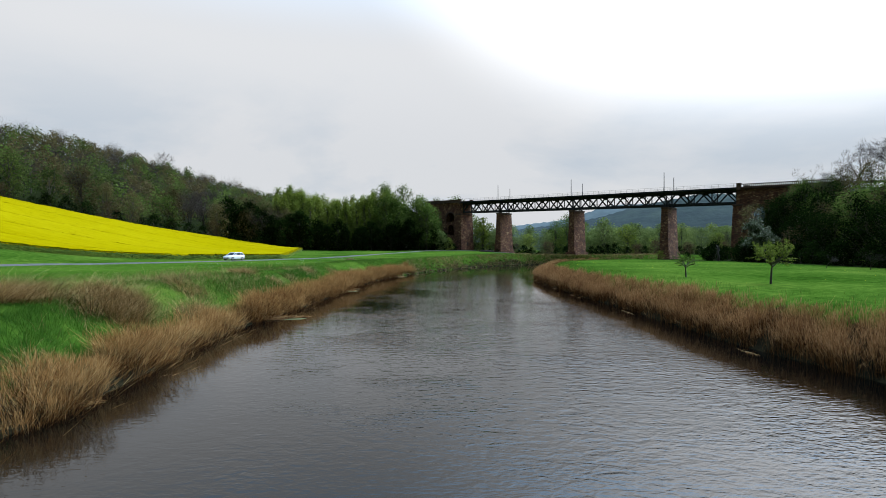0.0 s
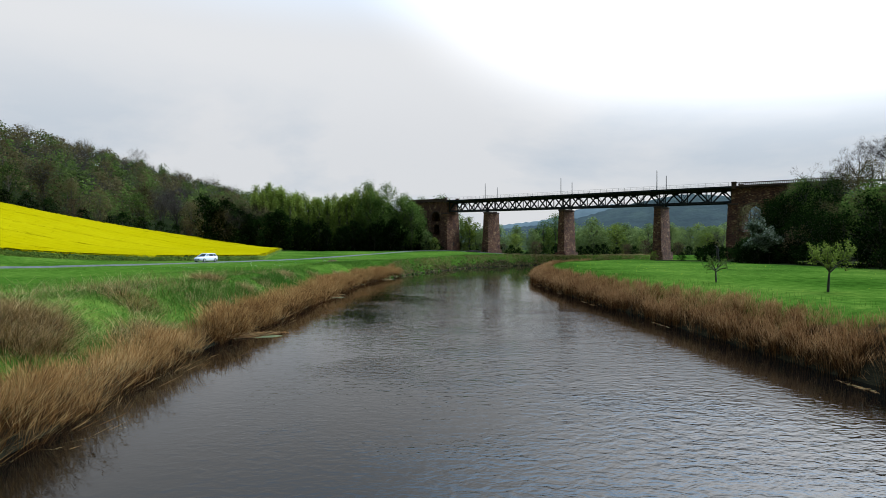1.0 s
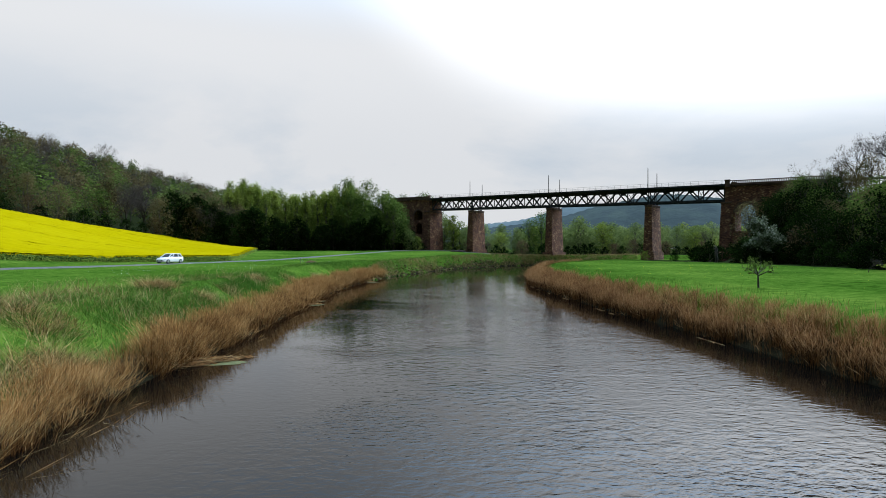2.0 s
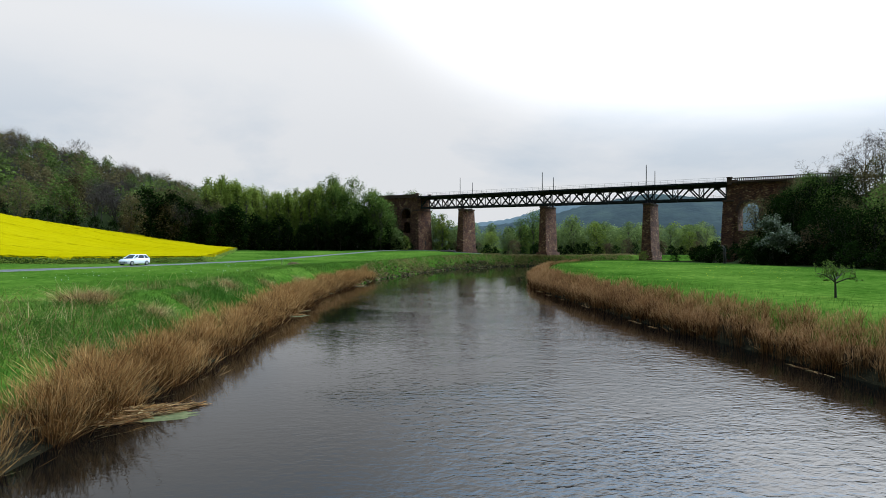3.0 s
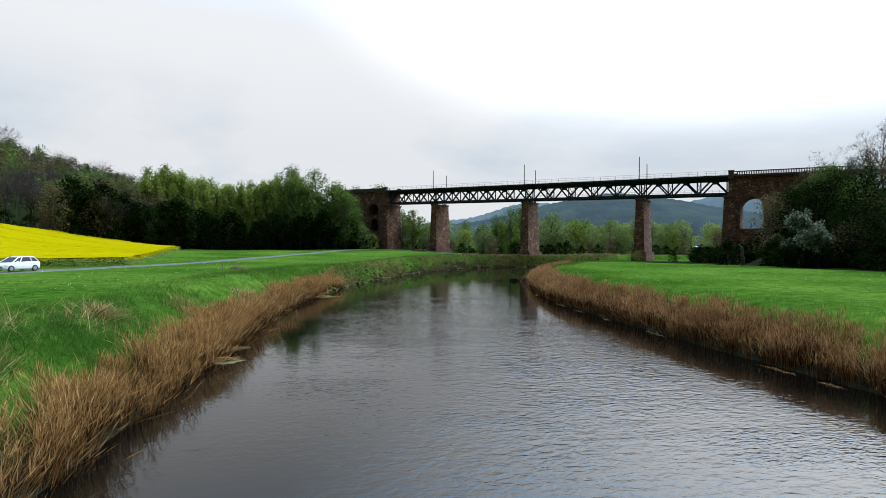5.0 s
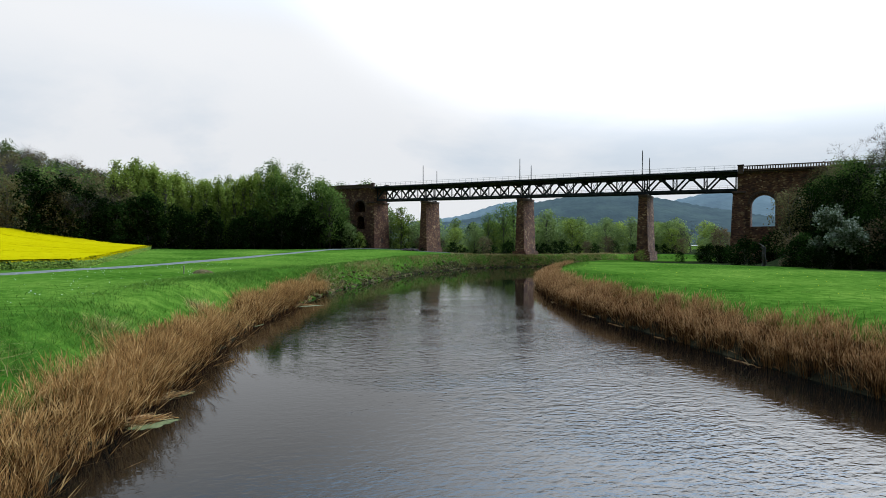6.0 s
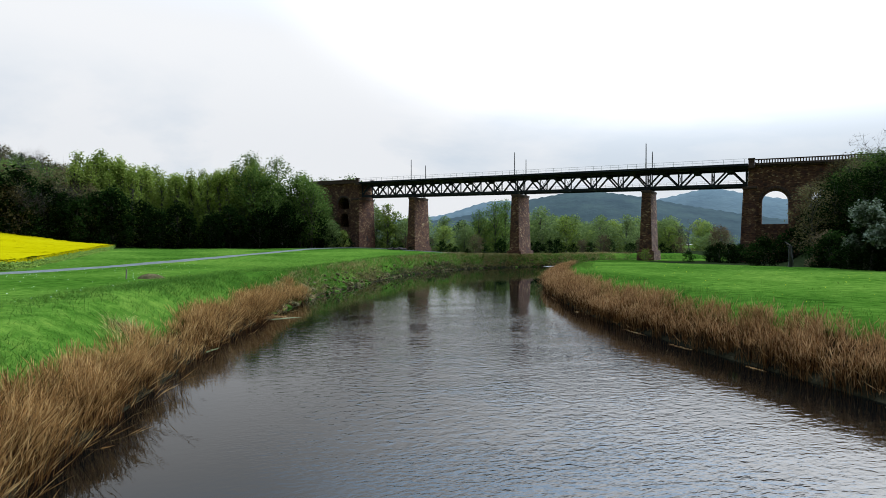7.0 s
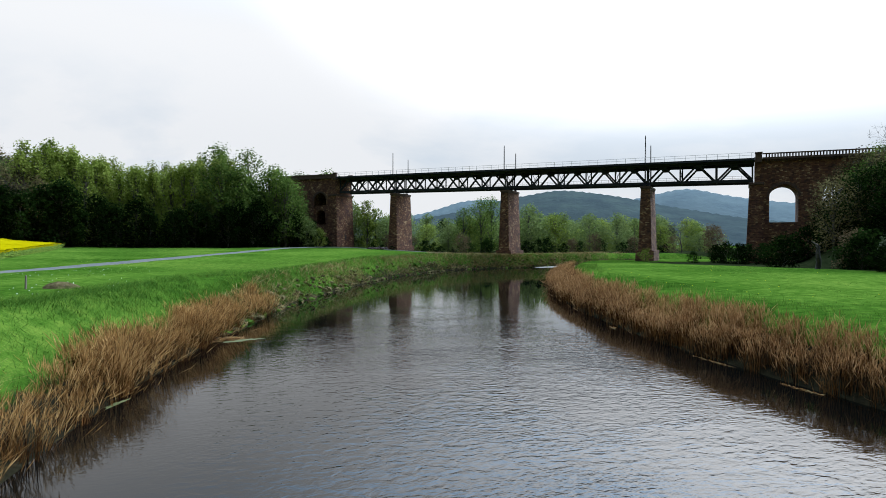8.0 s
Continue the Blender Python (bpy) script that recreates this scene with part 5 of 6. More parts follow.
def apple_tree(label, seed, trunk_h, spread, limbs, shoots, shoot_len, rise, leaves, size, mat):
    """An old orchard tree: short trunk, limbs reaching out and up, upright shoots set with leaves."""
    rng = np.random.default_rng(seed)
    t = thing("apple_tree", label, "fruit tree", "apple trees in the meadow")
    top = np.array([0.06, -0.04, trunk_h])
    segs = [((0, 0, -0.15), (0.03, -0.02, trunk_h * 0.5), 0.085, 0.07), ((0.03, -0.02, trunk_h * 0.5), top, 0.07, 0.06)]
    twigs = []
    for k in range(limbs):
        a = k * 6.283 / limbs + rng.normal() * 0.25
        out = np.array([math.cos(a), math.sin(a), 0.0])
        r = spread * (0.55 + 0.5 * rng.random())
        p = top + np.array([0, 0, 0.25 * rng.random() * trunk_h])
        mid = p + out * r * 0.55 + np.array([0, 0, rise * (0.5 + 0.3 * rng.random())])
        end = p + out * r + np.array([0, 0, rise * (0.6 + 0.5 * rng.random())])
        segs += [(p, mid, 0.045, 0.032), (mid, end, 0.032, 0.016)]
        for _ in range(shoots):
            f = 0.25 + 0.75 * rng.random()
            b = p + (mid - p) * f * 2 if f < 0.5 else mid + (end - mid) * (f * 2 - 1)
            d = np.array([rng.normal() * 0.28, rng.normal() * 0.28, 1.0]) + out * 0.25 * rng.random()
            if rng.random() < 0.18:
                d = out * 0.9 + np.array([0, 0, -0.25 + 0.3 * rng.random()])
            q = b + d / np.linalg.norm(d) * shoot_len * (0.5 + 0.7 * rng.random())
            segs.append((b, q, 0.013, 0.005))
            twigs.append((b, q))
    V, F = limb_mesh(segs, 6)
    child("trunk", mesh_of("trunk", V, F, M_BARK, smooth=True), t)
    tw = np.array(twigs)
    pick = rng.integers(0, len(tw), leaves)
    P = tw[pick, 0] + (tw[pick, 1] - tw[pick, 0]) * (0.1 + 0.95 * rng.random((leaves, 1))) + rng.normal(size=(leaves, 3)) * 0.045
    V, F = quads_at(P, rng.normal(size=(leaves, 3)) + np.array([0, 0, 0.6]), np.full(leaves, size), rng)
    child("crown", mesh_of("crown", V, F, mat), t)
    return t


plant(apple_tree("small sparse apple tree in first leaf standing in the meadow", 151, 0.95, 1.15, 7, 6, 0.75, 0.55, 900, 0.085, M_LEAF_MID), 23.5, 53.0, 1.0, sink=0.05)
plant(apple_tree("spreading apple tree with upright shoots in light green leaf", 152, 1.15, 1.45, 9, 11, 0.95, 0.75, 2600, 0.085, M_LEAF_FRESH), 25.4, 42.5, 1.14, sink=0.05)
for x, y, sc in ((64.2, 114.0, 0.7), (66.8, 113.2, 0.75), (68.5, 115.0, 0.9), (63.6, 116.5, 0.7)):
    plant(rnd.choice(shrubs), x, y, sc)

# ---- far hills ----


def ridge(name, dist, depth, profile, mat, label):
    """A long wooded hill: profile of (bearing in degrees, elevation angle in degrees) as seen down the valley."""
    b = np.arange(profile[0][0], profile[-1][0] + 0.01, 0.35)
    el = np.interp(b, [p[0] for p in profile], [p[1] for p in profile])
    ker = np.ones(7) / 7
    el = np.convolve(np.pad(el, 3, mode="edge"), ker, "valid") + 0.05 * np.sin(b * 7.1) + 0.035 * np.sin(b * 17.3 + 1)
    rows = np.linspace(0, 1, 14)
    V = []
    for r in rows:
        d = dist + depth * (r - 0.5)
        h = (np.tan(np.radians(el)) * dist + 5) * math.sin(math.pi * (0.02 + 0.96 * r)) ** 0.8 - 4
        V.append(np.stack([np.sin(np.radians(b)) * d - 4.5, np.cos(np.radians(b)) * d + 67, h], 1))
    V = np.stack(V)
    nr, nb = V.shape[:2]
    k = np.arange(nr * nb).reshape(nr, nb)
    F = np.stack([k[:-1, :-1], k[:-1, 1:], k[1:, 1:], k[1:, :-1]], -1).reshape(-1, 4)
    thing(name, label, "hill", kind="structure", data=mesh_of(name, V.reshape(-1, 3), F, mat, smooth=True))


# both ridges carry the valley haze in their colour
ridge("backdrop_hill", 1300, 700, [(-9, 0.1), (-2, 0.9), (5, 2.0), (8.5, 2.3), (12.7, 2.7), (17.4, 3.6), (20.7, 4.5), (23.2, 4.95), (26.6, 5.6), (28.4, 5.5), (31.1, 5.1), (33.4, 4.75), (35.1, 4.4), (38, 3.7), (42, 2.9), (47, 2.2), (56, 1.4), (70, 0.1)], M_FARWOOD, "far wooded hill across the valley, tinted blue-green for haze")
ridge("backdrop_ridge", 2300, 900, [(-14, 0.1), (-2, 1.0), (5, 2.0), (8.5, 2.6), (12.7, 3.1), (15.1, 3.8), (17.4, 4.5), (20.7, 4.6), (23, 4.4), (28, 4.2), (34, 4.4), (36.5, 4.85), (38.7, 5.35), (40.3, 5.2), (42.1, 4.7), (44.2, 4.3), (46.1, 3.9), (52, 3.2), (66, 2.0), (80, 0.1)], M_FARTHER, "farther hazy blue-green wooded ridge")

# ---- rape field ----
FIELD = [(-35.5, 121.0), (-52, 200), (-74, 196), (-79, 184), (-90, 170.5), (-113, 154), (-150, 128), (-150, 60), (-72, 82), (-62, 93)]


def in_poly(X, Y, poly):
    ins = np.zeros(X.shape, dtype=bool)
    for (ax, ay), (bx, by) in zip(poly, poly[1:] + poly[:1]):
        if ay == by:
            continue
        c = (ay > Y) != (by > Y)
        ins ^= c & (X < (bx - ax) * (Y - ay) / (by - ay) + ax)
    return ins


def rape_field():
    rng = np.random.default_rng(5)
    st = 0.8
    fx, fy = np.arange(-151, -34, st), np.arange(58, 202, st)
    X, Y = np.meshgrid(fx, fy)
    X = X + rng.normal(size=X.shape) * 0.18
    Y = Y + rng.normal(size=Y.shape) * 0.18
    ins = in_poly(X, Y, FIELD)
    Z = ground_height(X, Y)[0]
    edge = seg_dist(X.ravel(), Y.ravel(), np.array(FIELD + FIELD[:1])).reshape(X.shape)
    # tractor tramlines run across the slope
    tram = np.abs(((X * 0.35 - Y * 0.94) % 18) - 9) < 0.35
    H = 1.15 + 0.015 * rng.normal(size=X.shape) - 0.45 * tram
    top = Z + H
    k = np.arange(X.size).reshape(X.shape)
    f = np.stack([k[:-1, :-1], k[:-1, 1:], k[1:, 1:], k[1:, :-1]], -1).reshape(-1, 4)
    keep = ins[:-1, :-1] & ins[1:, 1:] & ins[:-1, 1:] & ins[1:, :-1]
    f = f[keep.ravel()]
    V = np.stack([X.ravel(), Y.ravel(), top.ravel() - 0.05], 1)
    used = np.unique(f)
    remap = -np.ones(len(V), dtype=int)
    remap[used] = np.arange(len(used))
    V, f = V[used], remap[f]
    mi = [0] * len(f)
    # flower heads over the top
    n = 34000
    px, py = rng.uniform(-150, -35, n * 3), rng.uniform(60, 201, n * 3)
    ok = in_poly(px, py, FIELD)
    px, py = px[ok][:n], py[ok][:n]
    pz = ground_height(px, py)[0] + 1.08 + 0.06 * rng.random(len(px))
    Q, QF = quads_at(np.stack([px, py, pz], 1), rng.normal(size=(len(px), 3)) * 0.10 + np.array([0.0, -0.1, 1.2]), np.full(len(px), 0.26), rng)
    # stems and leaves along the open edges
    lines = [(FIELD[0], FIELD[1]), (FIELD[0], FIELD[9]), (FIELD[9], FIELD[8]), (FIELD[8], FIELD[7])]
    SP_, SI = [], []
    for (ax, ay), (bx, by) in lines:
        L = math.hypot(bx - ax, by - ay)
        m = int(L * 110)
        t = rng.random(m)
        o = rng.normal(size=(m, 2)) * 0.35
        gx, gy = ax + (bx - ax) * t + o[:, 0], ay + (by - ay) * t + o[:, 1]
        h = rng.random(m) * 1.02
        SP_.append(np.stack([gx, gy, ground_height(gx, gy)[0] + h], 1))
    SPt = np.vstack(SP_)
    S, SF = quads_at(SPt, rng.normal(size=SPt.shape) * 0.6 + np.array([0.4, -0.7, 0.8]), np.full(len(SPt), 0.20), rng, 0.7)
    h = SPt[:, 2] - ground_height(SPt[:, 0], SPt[:, 1])[0]
    a, b = len(V), len(V) + len(Q)
    VV = np.vstack([V, Q, S])
    FF = np.vstack([f, QF + a, SF + b])
    mi = np.r_[np.zeros(len(f) + len(QF), dtype=int), np.where(h > 0.78 + 0.2 * rng.random(len(h)), 0, 1)]
    thing("rapeseed_field", "field of bright yellow flowering rapeseed on the rising slope", "crop field", kind="stuff",
          data=mesh_of("rapeseed_field", VV, FF, [M_RAPE, M_STEM], index=mi))


rape_field()

# ---- reeds, grass and herbs ----


def blades(rng, base, height, lean, width, mats_pick, bend=0.5, segs=3):
    """Curved tapering blades: base points, heights, lean vectors (sideways reach of the tip), widths at the foot."""
    n = len(base)
    yaw = rng.random(n) * 6.283
    side = np.stack([np.cos(yaw), np.sin(yaw), np.zeros(n)], 1)
    rows = []
    for k in range(segs + 1):
        t = k / segs
        c = base + lean * (t ** (1 + bend))[..., None] if np.ndim(t) else base + lean * (t ** (1 + bend))
        c = c + np.array([0, 0, 1.0]) * (height * (t - 0.12 * t * t))[:, None]
        w = (width * (1 - 0.75 * t))[:, None]
        rows += [c - side * w / 2, c + side * w / 2]
    V = np.stack(rows, 1).reshape(-1, 3)
    o = np.arange(n)[:, None] * (2 * (segs + 1))
    F = np.concatenate([o + np.array([2 * k, 2 * k + 1, 2 * k + 3, 2 * k + 2]) for k in range(segs)], 0)
    return V, F


def bank_points(rng, line, n, y0, y1, d0, d1, sgn, skew=1.0, near=None):
    """Random points along a bank between two y values, d0 to d1 metres inland; closer stretches get more of them."""
    sel = line[(line[:, 1] > y0 - 4) & (line[:, 1] < y1 + 4) & (line[:, 0] < 90)]
    L = np.r_[0, np.cumsum(np.hypot(*np.diff(sel, axis=0).T))]
    f = rng.random(n) * L[-1]
    x, y = np.interp(f, L, sel[:, 0]), np.interp(f, L, sel[:, 1])
    tx, ty = np.gradient(sel[:, 0]), np.gradient(sel[:, 1])
    tn = np.hypot(tx, ty)
    nxv, nyv = np.interp(f, L, -ty / tn) * sgn, np.interp(f, L, tx / tn) * sgn
    d = d0 + (d1 - d0) * rng.random(n) ** skew
    return x + nxv * d, y + nyv * d, nxv, nyv, d


def clumpy(x, y, k=1.0):
    return (np.sin(x * 1.7 * k + 2 * np.sin(y * 0.9 * k)) * np.sin(y * 1.3 * k + 1.1) + 0.6 * np.sin(x * 0.6 * k - y * 0.45 * k + 0.5) + 0.5 * np.sin(y * 0.23 * k))


def reed_bed(name, label, line, sgn, y0, y1, clumps, depth, hmin, hmax, seed, water_lean, rough=1.0, foot=0.1, mat=M_REED, fan=0.30, stems=(70, 26), crest=9.0, far_gain=1.0):
    """Reeds in clumps: each clump has its own height and lean, its stems fan out, feathery heads on top."""
    rng = np.random.default_rng(seed)
    cx, cy, ax, ay, d = bank_points(rng, line, clumps, y0, y1, foot, depth, sgn, 1.15)
    swell = np.sin(cy * 0.83 + 1.5 * np.sin(cy * 0.31)) * 0.5 + np.sin(cy * 0.37 + 2.0 * np.sin(cy * 0.12 + 1)) * 0.5
    keep = rng.random(clumps) < np.clip(0.88 + rough * (0.35 * swell - 0.18), 0.12, 1)
    cx, cy, ax, ay, d, swell = [v[keep] for v in (cx, cy, ax, ay, d, swell)]
    n = len(cx)
    ch = (hmin + (hmax - hmin) * rng.random(n)) * (0.95 + 0.22 * rough * swell) * (1 - 0.30 * np.clip(d / depth, 0, 1) ** 2)
    ch = ch * np.interp(cy, [60, 130], [1.0, far_gain])
    ch = np.where(rng.random(n) < 0.12 * rough, ch * 0.6, ch)
    ch = np.clip(crest + 0.22 * swell + 0.16 * rng.normal(size=n) - ground_height(cx, cy)[0], 0.45, ch)
    cr_ = 0.16 + 0.22 * rng.random(n)
    cl_ = rng.normal(size=(n, 2)) * 0.09 * rough - np.stack([ax, ay], 1) * (water_lean * np.clip(1.1 - d / depth, 0.1, 1))[:, None]
    count = np.interp(cy, [25, 110], stems).astype(int)
    own = np.repeat(np.arange(n), count)
    m = len(own)
    off = rng.normal(size=(m, 2)) * 0.62
    x, y = cx[own] + off[:, 0] * cr_[own], cy[own] + off[:, 1] * cr_[own]
    z = np.maximum(ground_height(x, y)[0], -0.25) - 0.03
    h = ch[own] * (0.62 + 0.42 * rng.random(m) ** 0.7)
    lean = off * fan * h[:, None] + cl_[own] * h[:, None] + rng.normal(size=(m, 2)) * 0.09 * h[:, None]
    flat = rng.random(m) < 0.05 + 0.05 * rough
    h = np.where(flat, h * 0.45, h)
    lean = np.where(flat[:, None], lean * 1.6 + rng.normal(size=(m, 2)) * 0.45, lean)
    base = np.stack([x, y, z], 1)
    w = (0.0075 + 0.00012 * np.clip(y - 10, 0, 200)) * (0.7 + 0.9 * rng.random(m) ** 2)
    V, F = blades(rng, base, h, np.column_stack([lean, np.zeros(m)]), w, None, segs=2)
    mi = np.r_[np.zeros(m, dtype=int), np.ones(m, dtype=int)]          # lower stem, its brown darkened for shade at the foot; upper leaf
    pk = np.r_[np.flatnonzero(rng.random(m) < 0.8), np.flatnonzero(rng.random(m) < 0.5)]
    k = len(pk)
    t_ = (0.72 + 0.22 * rng.random(k))[:, None]
    tip = base[pk] + np.column_stack([lean[pk] * t_ ** 1.5, h[pk] * (t_ - 0.12 * t_ * t_)[:, 0]])
    d3 = np.column_stack([lean[pk] * 0.35 + rng.normal(size=(k, 2)) * 0.10, 0.22 + 0.30 * rng.random(k)])
    s3 = np.cross(d3, rng.normal(size=(k, 3)))
    s3 = s3 / np.linalg.norm(s3, axis=1)[:, None] * (0.0052 + 0.00009 * np.clip(y[pk], 0, 200))[:, None]
    V2 = np.stack([tip, tip + d3 * 0.4 + s3, tip + d3, tip + d3 * 0.4 - s3], 1).reshape(-1, 3)
    F2 = np.arange(4 * k).reshape(-1, 4) + len(V)
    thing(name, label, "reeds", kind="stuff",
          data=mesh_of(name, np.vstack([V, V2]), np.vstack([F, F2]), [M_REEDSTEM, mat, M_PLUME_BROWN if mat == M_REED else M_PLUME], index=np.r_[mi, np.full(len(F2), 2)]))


reed_bed("reed_bed", "dry golden reeds leaning over the river's edge", BANK_L, 1, 2, 44, 470, 1.35, 1.0, 1.85, 203, 0.12, 1.9, -0.3, M_GOLD, 0.36, (84, 64), 1.9)
reed_bed("reed_bed", "dry brown reeds leaning over the river's edge", BANK_L, 1, 44, 113, 760, 1.8, 1.2, 2.2, 201, 0.10, 1.3, -0.1, M_STRAW, 0.22, (80, 46), 2.3)
reed_bed("reed_bed", "dense stand of dry brown reeds along the river", BANK_R, 1, 14, 156, 2100, 2.5, 1.25, 1.70, 202, 0.06, 0.45, -0.1, M_REED, 0.12, (56, 25), 9.0, 1.28)


def dead_reeds(seed, cx, cy, rx, ry, n, hmax, lean_to, label):
    """A sprawling clump of dead stalks on the bank: bundles that have fallen outwards over one another."""
    rng = np.random.default_rng(seed)
    k = max(6, n // 90)
    a, r = rng.random(k) * 6.283, np.sqrt(rng.random(k))
    bx, by = cx + rx * r * np.cos(a), cy + ry * r * np.sin(a)
    bl = rng.normal(size=(k, 2)) * 0.65 + np.array(lean_to)
    bh = hmax * (0.55 + 0.45 * rng.random(k)) * (1 - 0.35 * r)
    own = rng.integers(0, k, n)
    off = rng.normal(size=(n, 2))
    x, y = bx[own] + off[:, 0] * 0.30, by[own] + off[:, 1] * 0.30
    h = bh[own] * (0.45 + 0.6 * rng.random(n))
    lean = (bl[own] + off * 0.45) * h[:, None] * 1.1 + rng.normal(size=(n, 2)) * 0.14
    lie = rng.random(n) < 0.35
    h = np.where(lie, h * 0.4, h)
    lean = np.where(lie[:, None], lean * 1.5 + rng.normal(size=(n, 2)) * 0.3, lean)
    V, F = blades(rng, np.stack([x, y, ground_height(x, y)[0] - 0.02], 1), h, np.column_stack([lean, np.zeros(n)]), 0.010 + 0.010 * rng.random(n), None, segs=2)
    thing("dead_reed_clump", label, "reeds", "dead reed clumps on the bank", kind="stuff",
          data=mesh_of("dead_reed_clump", V, F, [M_REEDSTEM, M_GOLD, M_LITTER], index=np.r_[rng.choice((0, 1), n, p=(0.2, 0.8)), rng.integers(1, 3, n)]))


for sd, cx_, cy_, rx_, ry_, n_, h_, ln_ in ((230, -17.0, 27.8, 1.4, 2.8, 7000, 2.0, (0.2, -0.2)), (231, -19.2, 24.0, 1.6, 2.0, 4800, 1.9, (0.1, -0.4)), (232, -14.9, 34.0, 1.2, 2.4, 3200, 1.5, (0.3, 0.0)),
                                            (233, -14.0, 19.0, 0.7, 1.4, 1000, 0.9, (0.3, -0.2)), (234, -17.4, 37.5, 1.2, 1.6, 1700, 1.0, (-0.1, 0.1)), (235, -15.0, 43.5, 0.8, 1.6, 1300, 1.0, (0.2, 0.0)),
                                            (236, -18.3, 49.8, 1.0, 1.2, 1900, 1.2, (0.1, -0.1)), (237, -16.0, 51.5, 0.6, 0.9, 700, 0.9, (0.2, 0.2)), (238, -15.6, 57.0, 0.8, 1.3, 900, 1.0, (0.1, 0.1)),
                                            (239, -16.4, 66.0, 0.7, 1.2, 700, 0.8, (0.0, 0.2)), (240, -15.0, 74.0, 0.6, 1.4, 700, 0.9, (0.1, 0.0)), (241, -13.8, 86.0, 0.6, 1.4, 600, 0.9, (0.1, 0.0)),
                                            (242, -23.0, 30.0, 1.2, 1.2, 700, 0.9, (0.0, 0.2))):
    dead_reeds(sd, cx_, cy_, rx_, ry_, n_, h_, ln_, "tangled clump of dead tan reeds on the green bank")


def drift(name, label, mat, seed, cx, cy, rx, ry, n, turn, size, thick=0.10):
    """A floating raft of matted stalks at the water's edge."""
    rng = np.random.default_rng(seed)
    a, r = rng.random(n) * 6.283, np.sqrt(rng.random(n))
    k = 1 + 0.22 * np.sin(a * 3 + seed) + 0.12 * np.sin(a * 7)
    x, y = rx * r * k * np.cos(a), ry * r * k * np.sin(a)
    ct, st = math.cos(turn), math.sin(turn)
    P = np.stack([cx + x * ct - y * st, cy + x * st + y * ct, 0.015 + thick * rng.random(n) * (1 - r * 0.8)], 1)
    ang = turn + rng.normal(size=n) * 0.45
    d = np.stack([np.cos(ang), np.sin(ang), rng.normal(size=n) * 0.08], 1) * (size * (0.4 + rng.random(n)))[:, None] / 2
    w = np.stack([-np.sin(ang), np.cos(ang), rng.normal(size=n) * 0.4], 1) * (0.006 + 0.006 * rng.random(n))[:, None]
    V = np.stack([P - d - w, P - d + w, P + d + w, P + d - w], 1).reshape(-1, 3)
    V[:, 2] = np.maximum(V[:, 2], 0.006)
    thing(name, label, "drift", "drift at the water's edge", kind="stuff", data=mesh_of(name, V, np.arange(4 * n).reshape(-1, 4), [M_REEDSTEM, mat, M_PLUME_BROWN], index=rng.choice(3, n, p=(0.5, 0.25, 0.25))))


def scum(seed, cx, cy, rx, ry, turn):
    """Thin pale-green film on the water."""
    rng = np.random.default_rng(seed)
    n = 40
    ring = []
    for k in range(n):
        a = k * 6.283 / n
        q = 1 + 0.2 * math.sin(a * 3 + seed) + 0.12 * math.sin(a * 8 + seed) + 0.08 * rng.normal()
        x, y = rx * q * math.cos(a), ry * q * math.sin(a)
        ring.append((cx + x * math.cos(turn) - y * math.sin(turn), cy + x * math.sin(turn) + y * math.cos(turn)))
    V = [(x, y, 0.002) for x, y in ring] + [(cx + (x - cx) * 0.9, cy + (y - cy) * 0.9, 0.012) for x, y in ring] + [(cx, cy, 0.016)]
    F = [(k, (k + 1) % n, n + (k + 1) % n, n + k) for k in range(n)] + [(n + k, n + (k + 1) % n, 2 * n) for k in range(n)]
    thing("algae_mat", "pale green algae film floating by the bank", "algae", "drift at the water's edge", data=mesh_of("algae_mat", V, F, M_ALGAE))


for sd, cx_, cy_, rx_, ry_, n_, tn_ in ((1, -12.5, 41.0, 2.0, 1.05, 2400, 0.35), (2, -12.0, 70.4, 1.2, 0.5, 700, 0.6), (3, -12.0, 67.4, 1.3, 0.6, 800, 0.5), (4, -8.5, 102.0, 1.2, 0.5, 500, 0.5),
                                         (5, -12.2, 18.0, 0.8, 0.3, 300, 0.9)):
    drift("drift_mat", "raft of matted dry reed stalks floating at the bank", M_LITTER, sd, cx_, cy_, rx_ * 0.85, ry_ * 0.85, n_, tn_, 0.8, 0.20)
for sd, cx_, cy_, rx_, ry_, tn_ in ((11, -11.3, 40.6, 1.2, 0.4, 0.35), (12, -11.2, 70.8, 0.6, 0.22, 0.6), (13, -11.0, 67.2, 0.7, 0.3, 0.5), (14, -7.6, 101.8, 1.1, 0.4, 0.3), (15, -10.6, 89.4, 0.6, 0.12, 1.2)):
    scum(sd, cx_, cy_, rx_, ry_, tn_)
for sd, (cx_, cy_) in enumerate([(15.8, 27.5), (15.6, 45), (15.0, 58.5), (15.0, 61.5), (15.1, 72), (15.2, 79), (15.3, 84.5), (15.7, 89.8), (17.0, 100.5), (22.0, 118)]):
    drift("drift_line", "thin line of pale flotsam along the reed edge", M_LITTER, 40 + sd, cx_ - 0.5, cy_, 0.9 + 0.5 * math.sin(sd * 2.1), 0.07, 70, 1.57 if cy_ < 95 else 1.1, 0.4, 0.03)


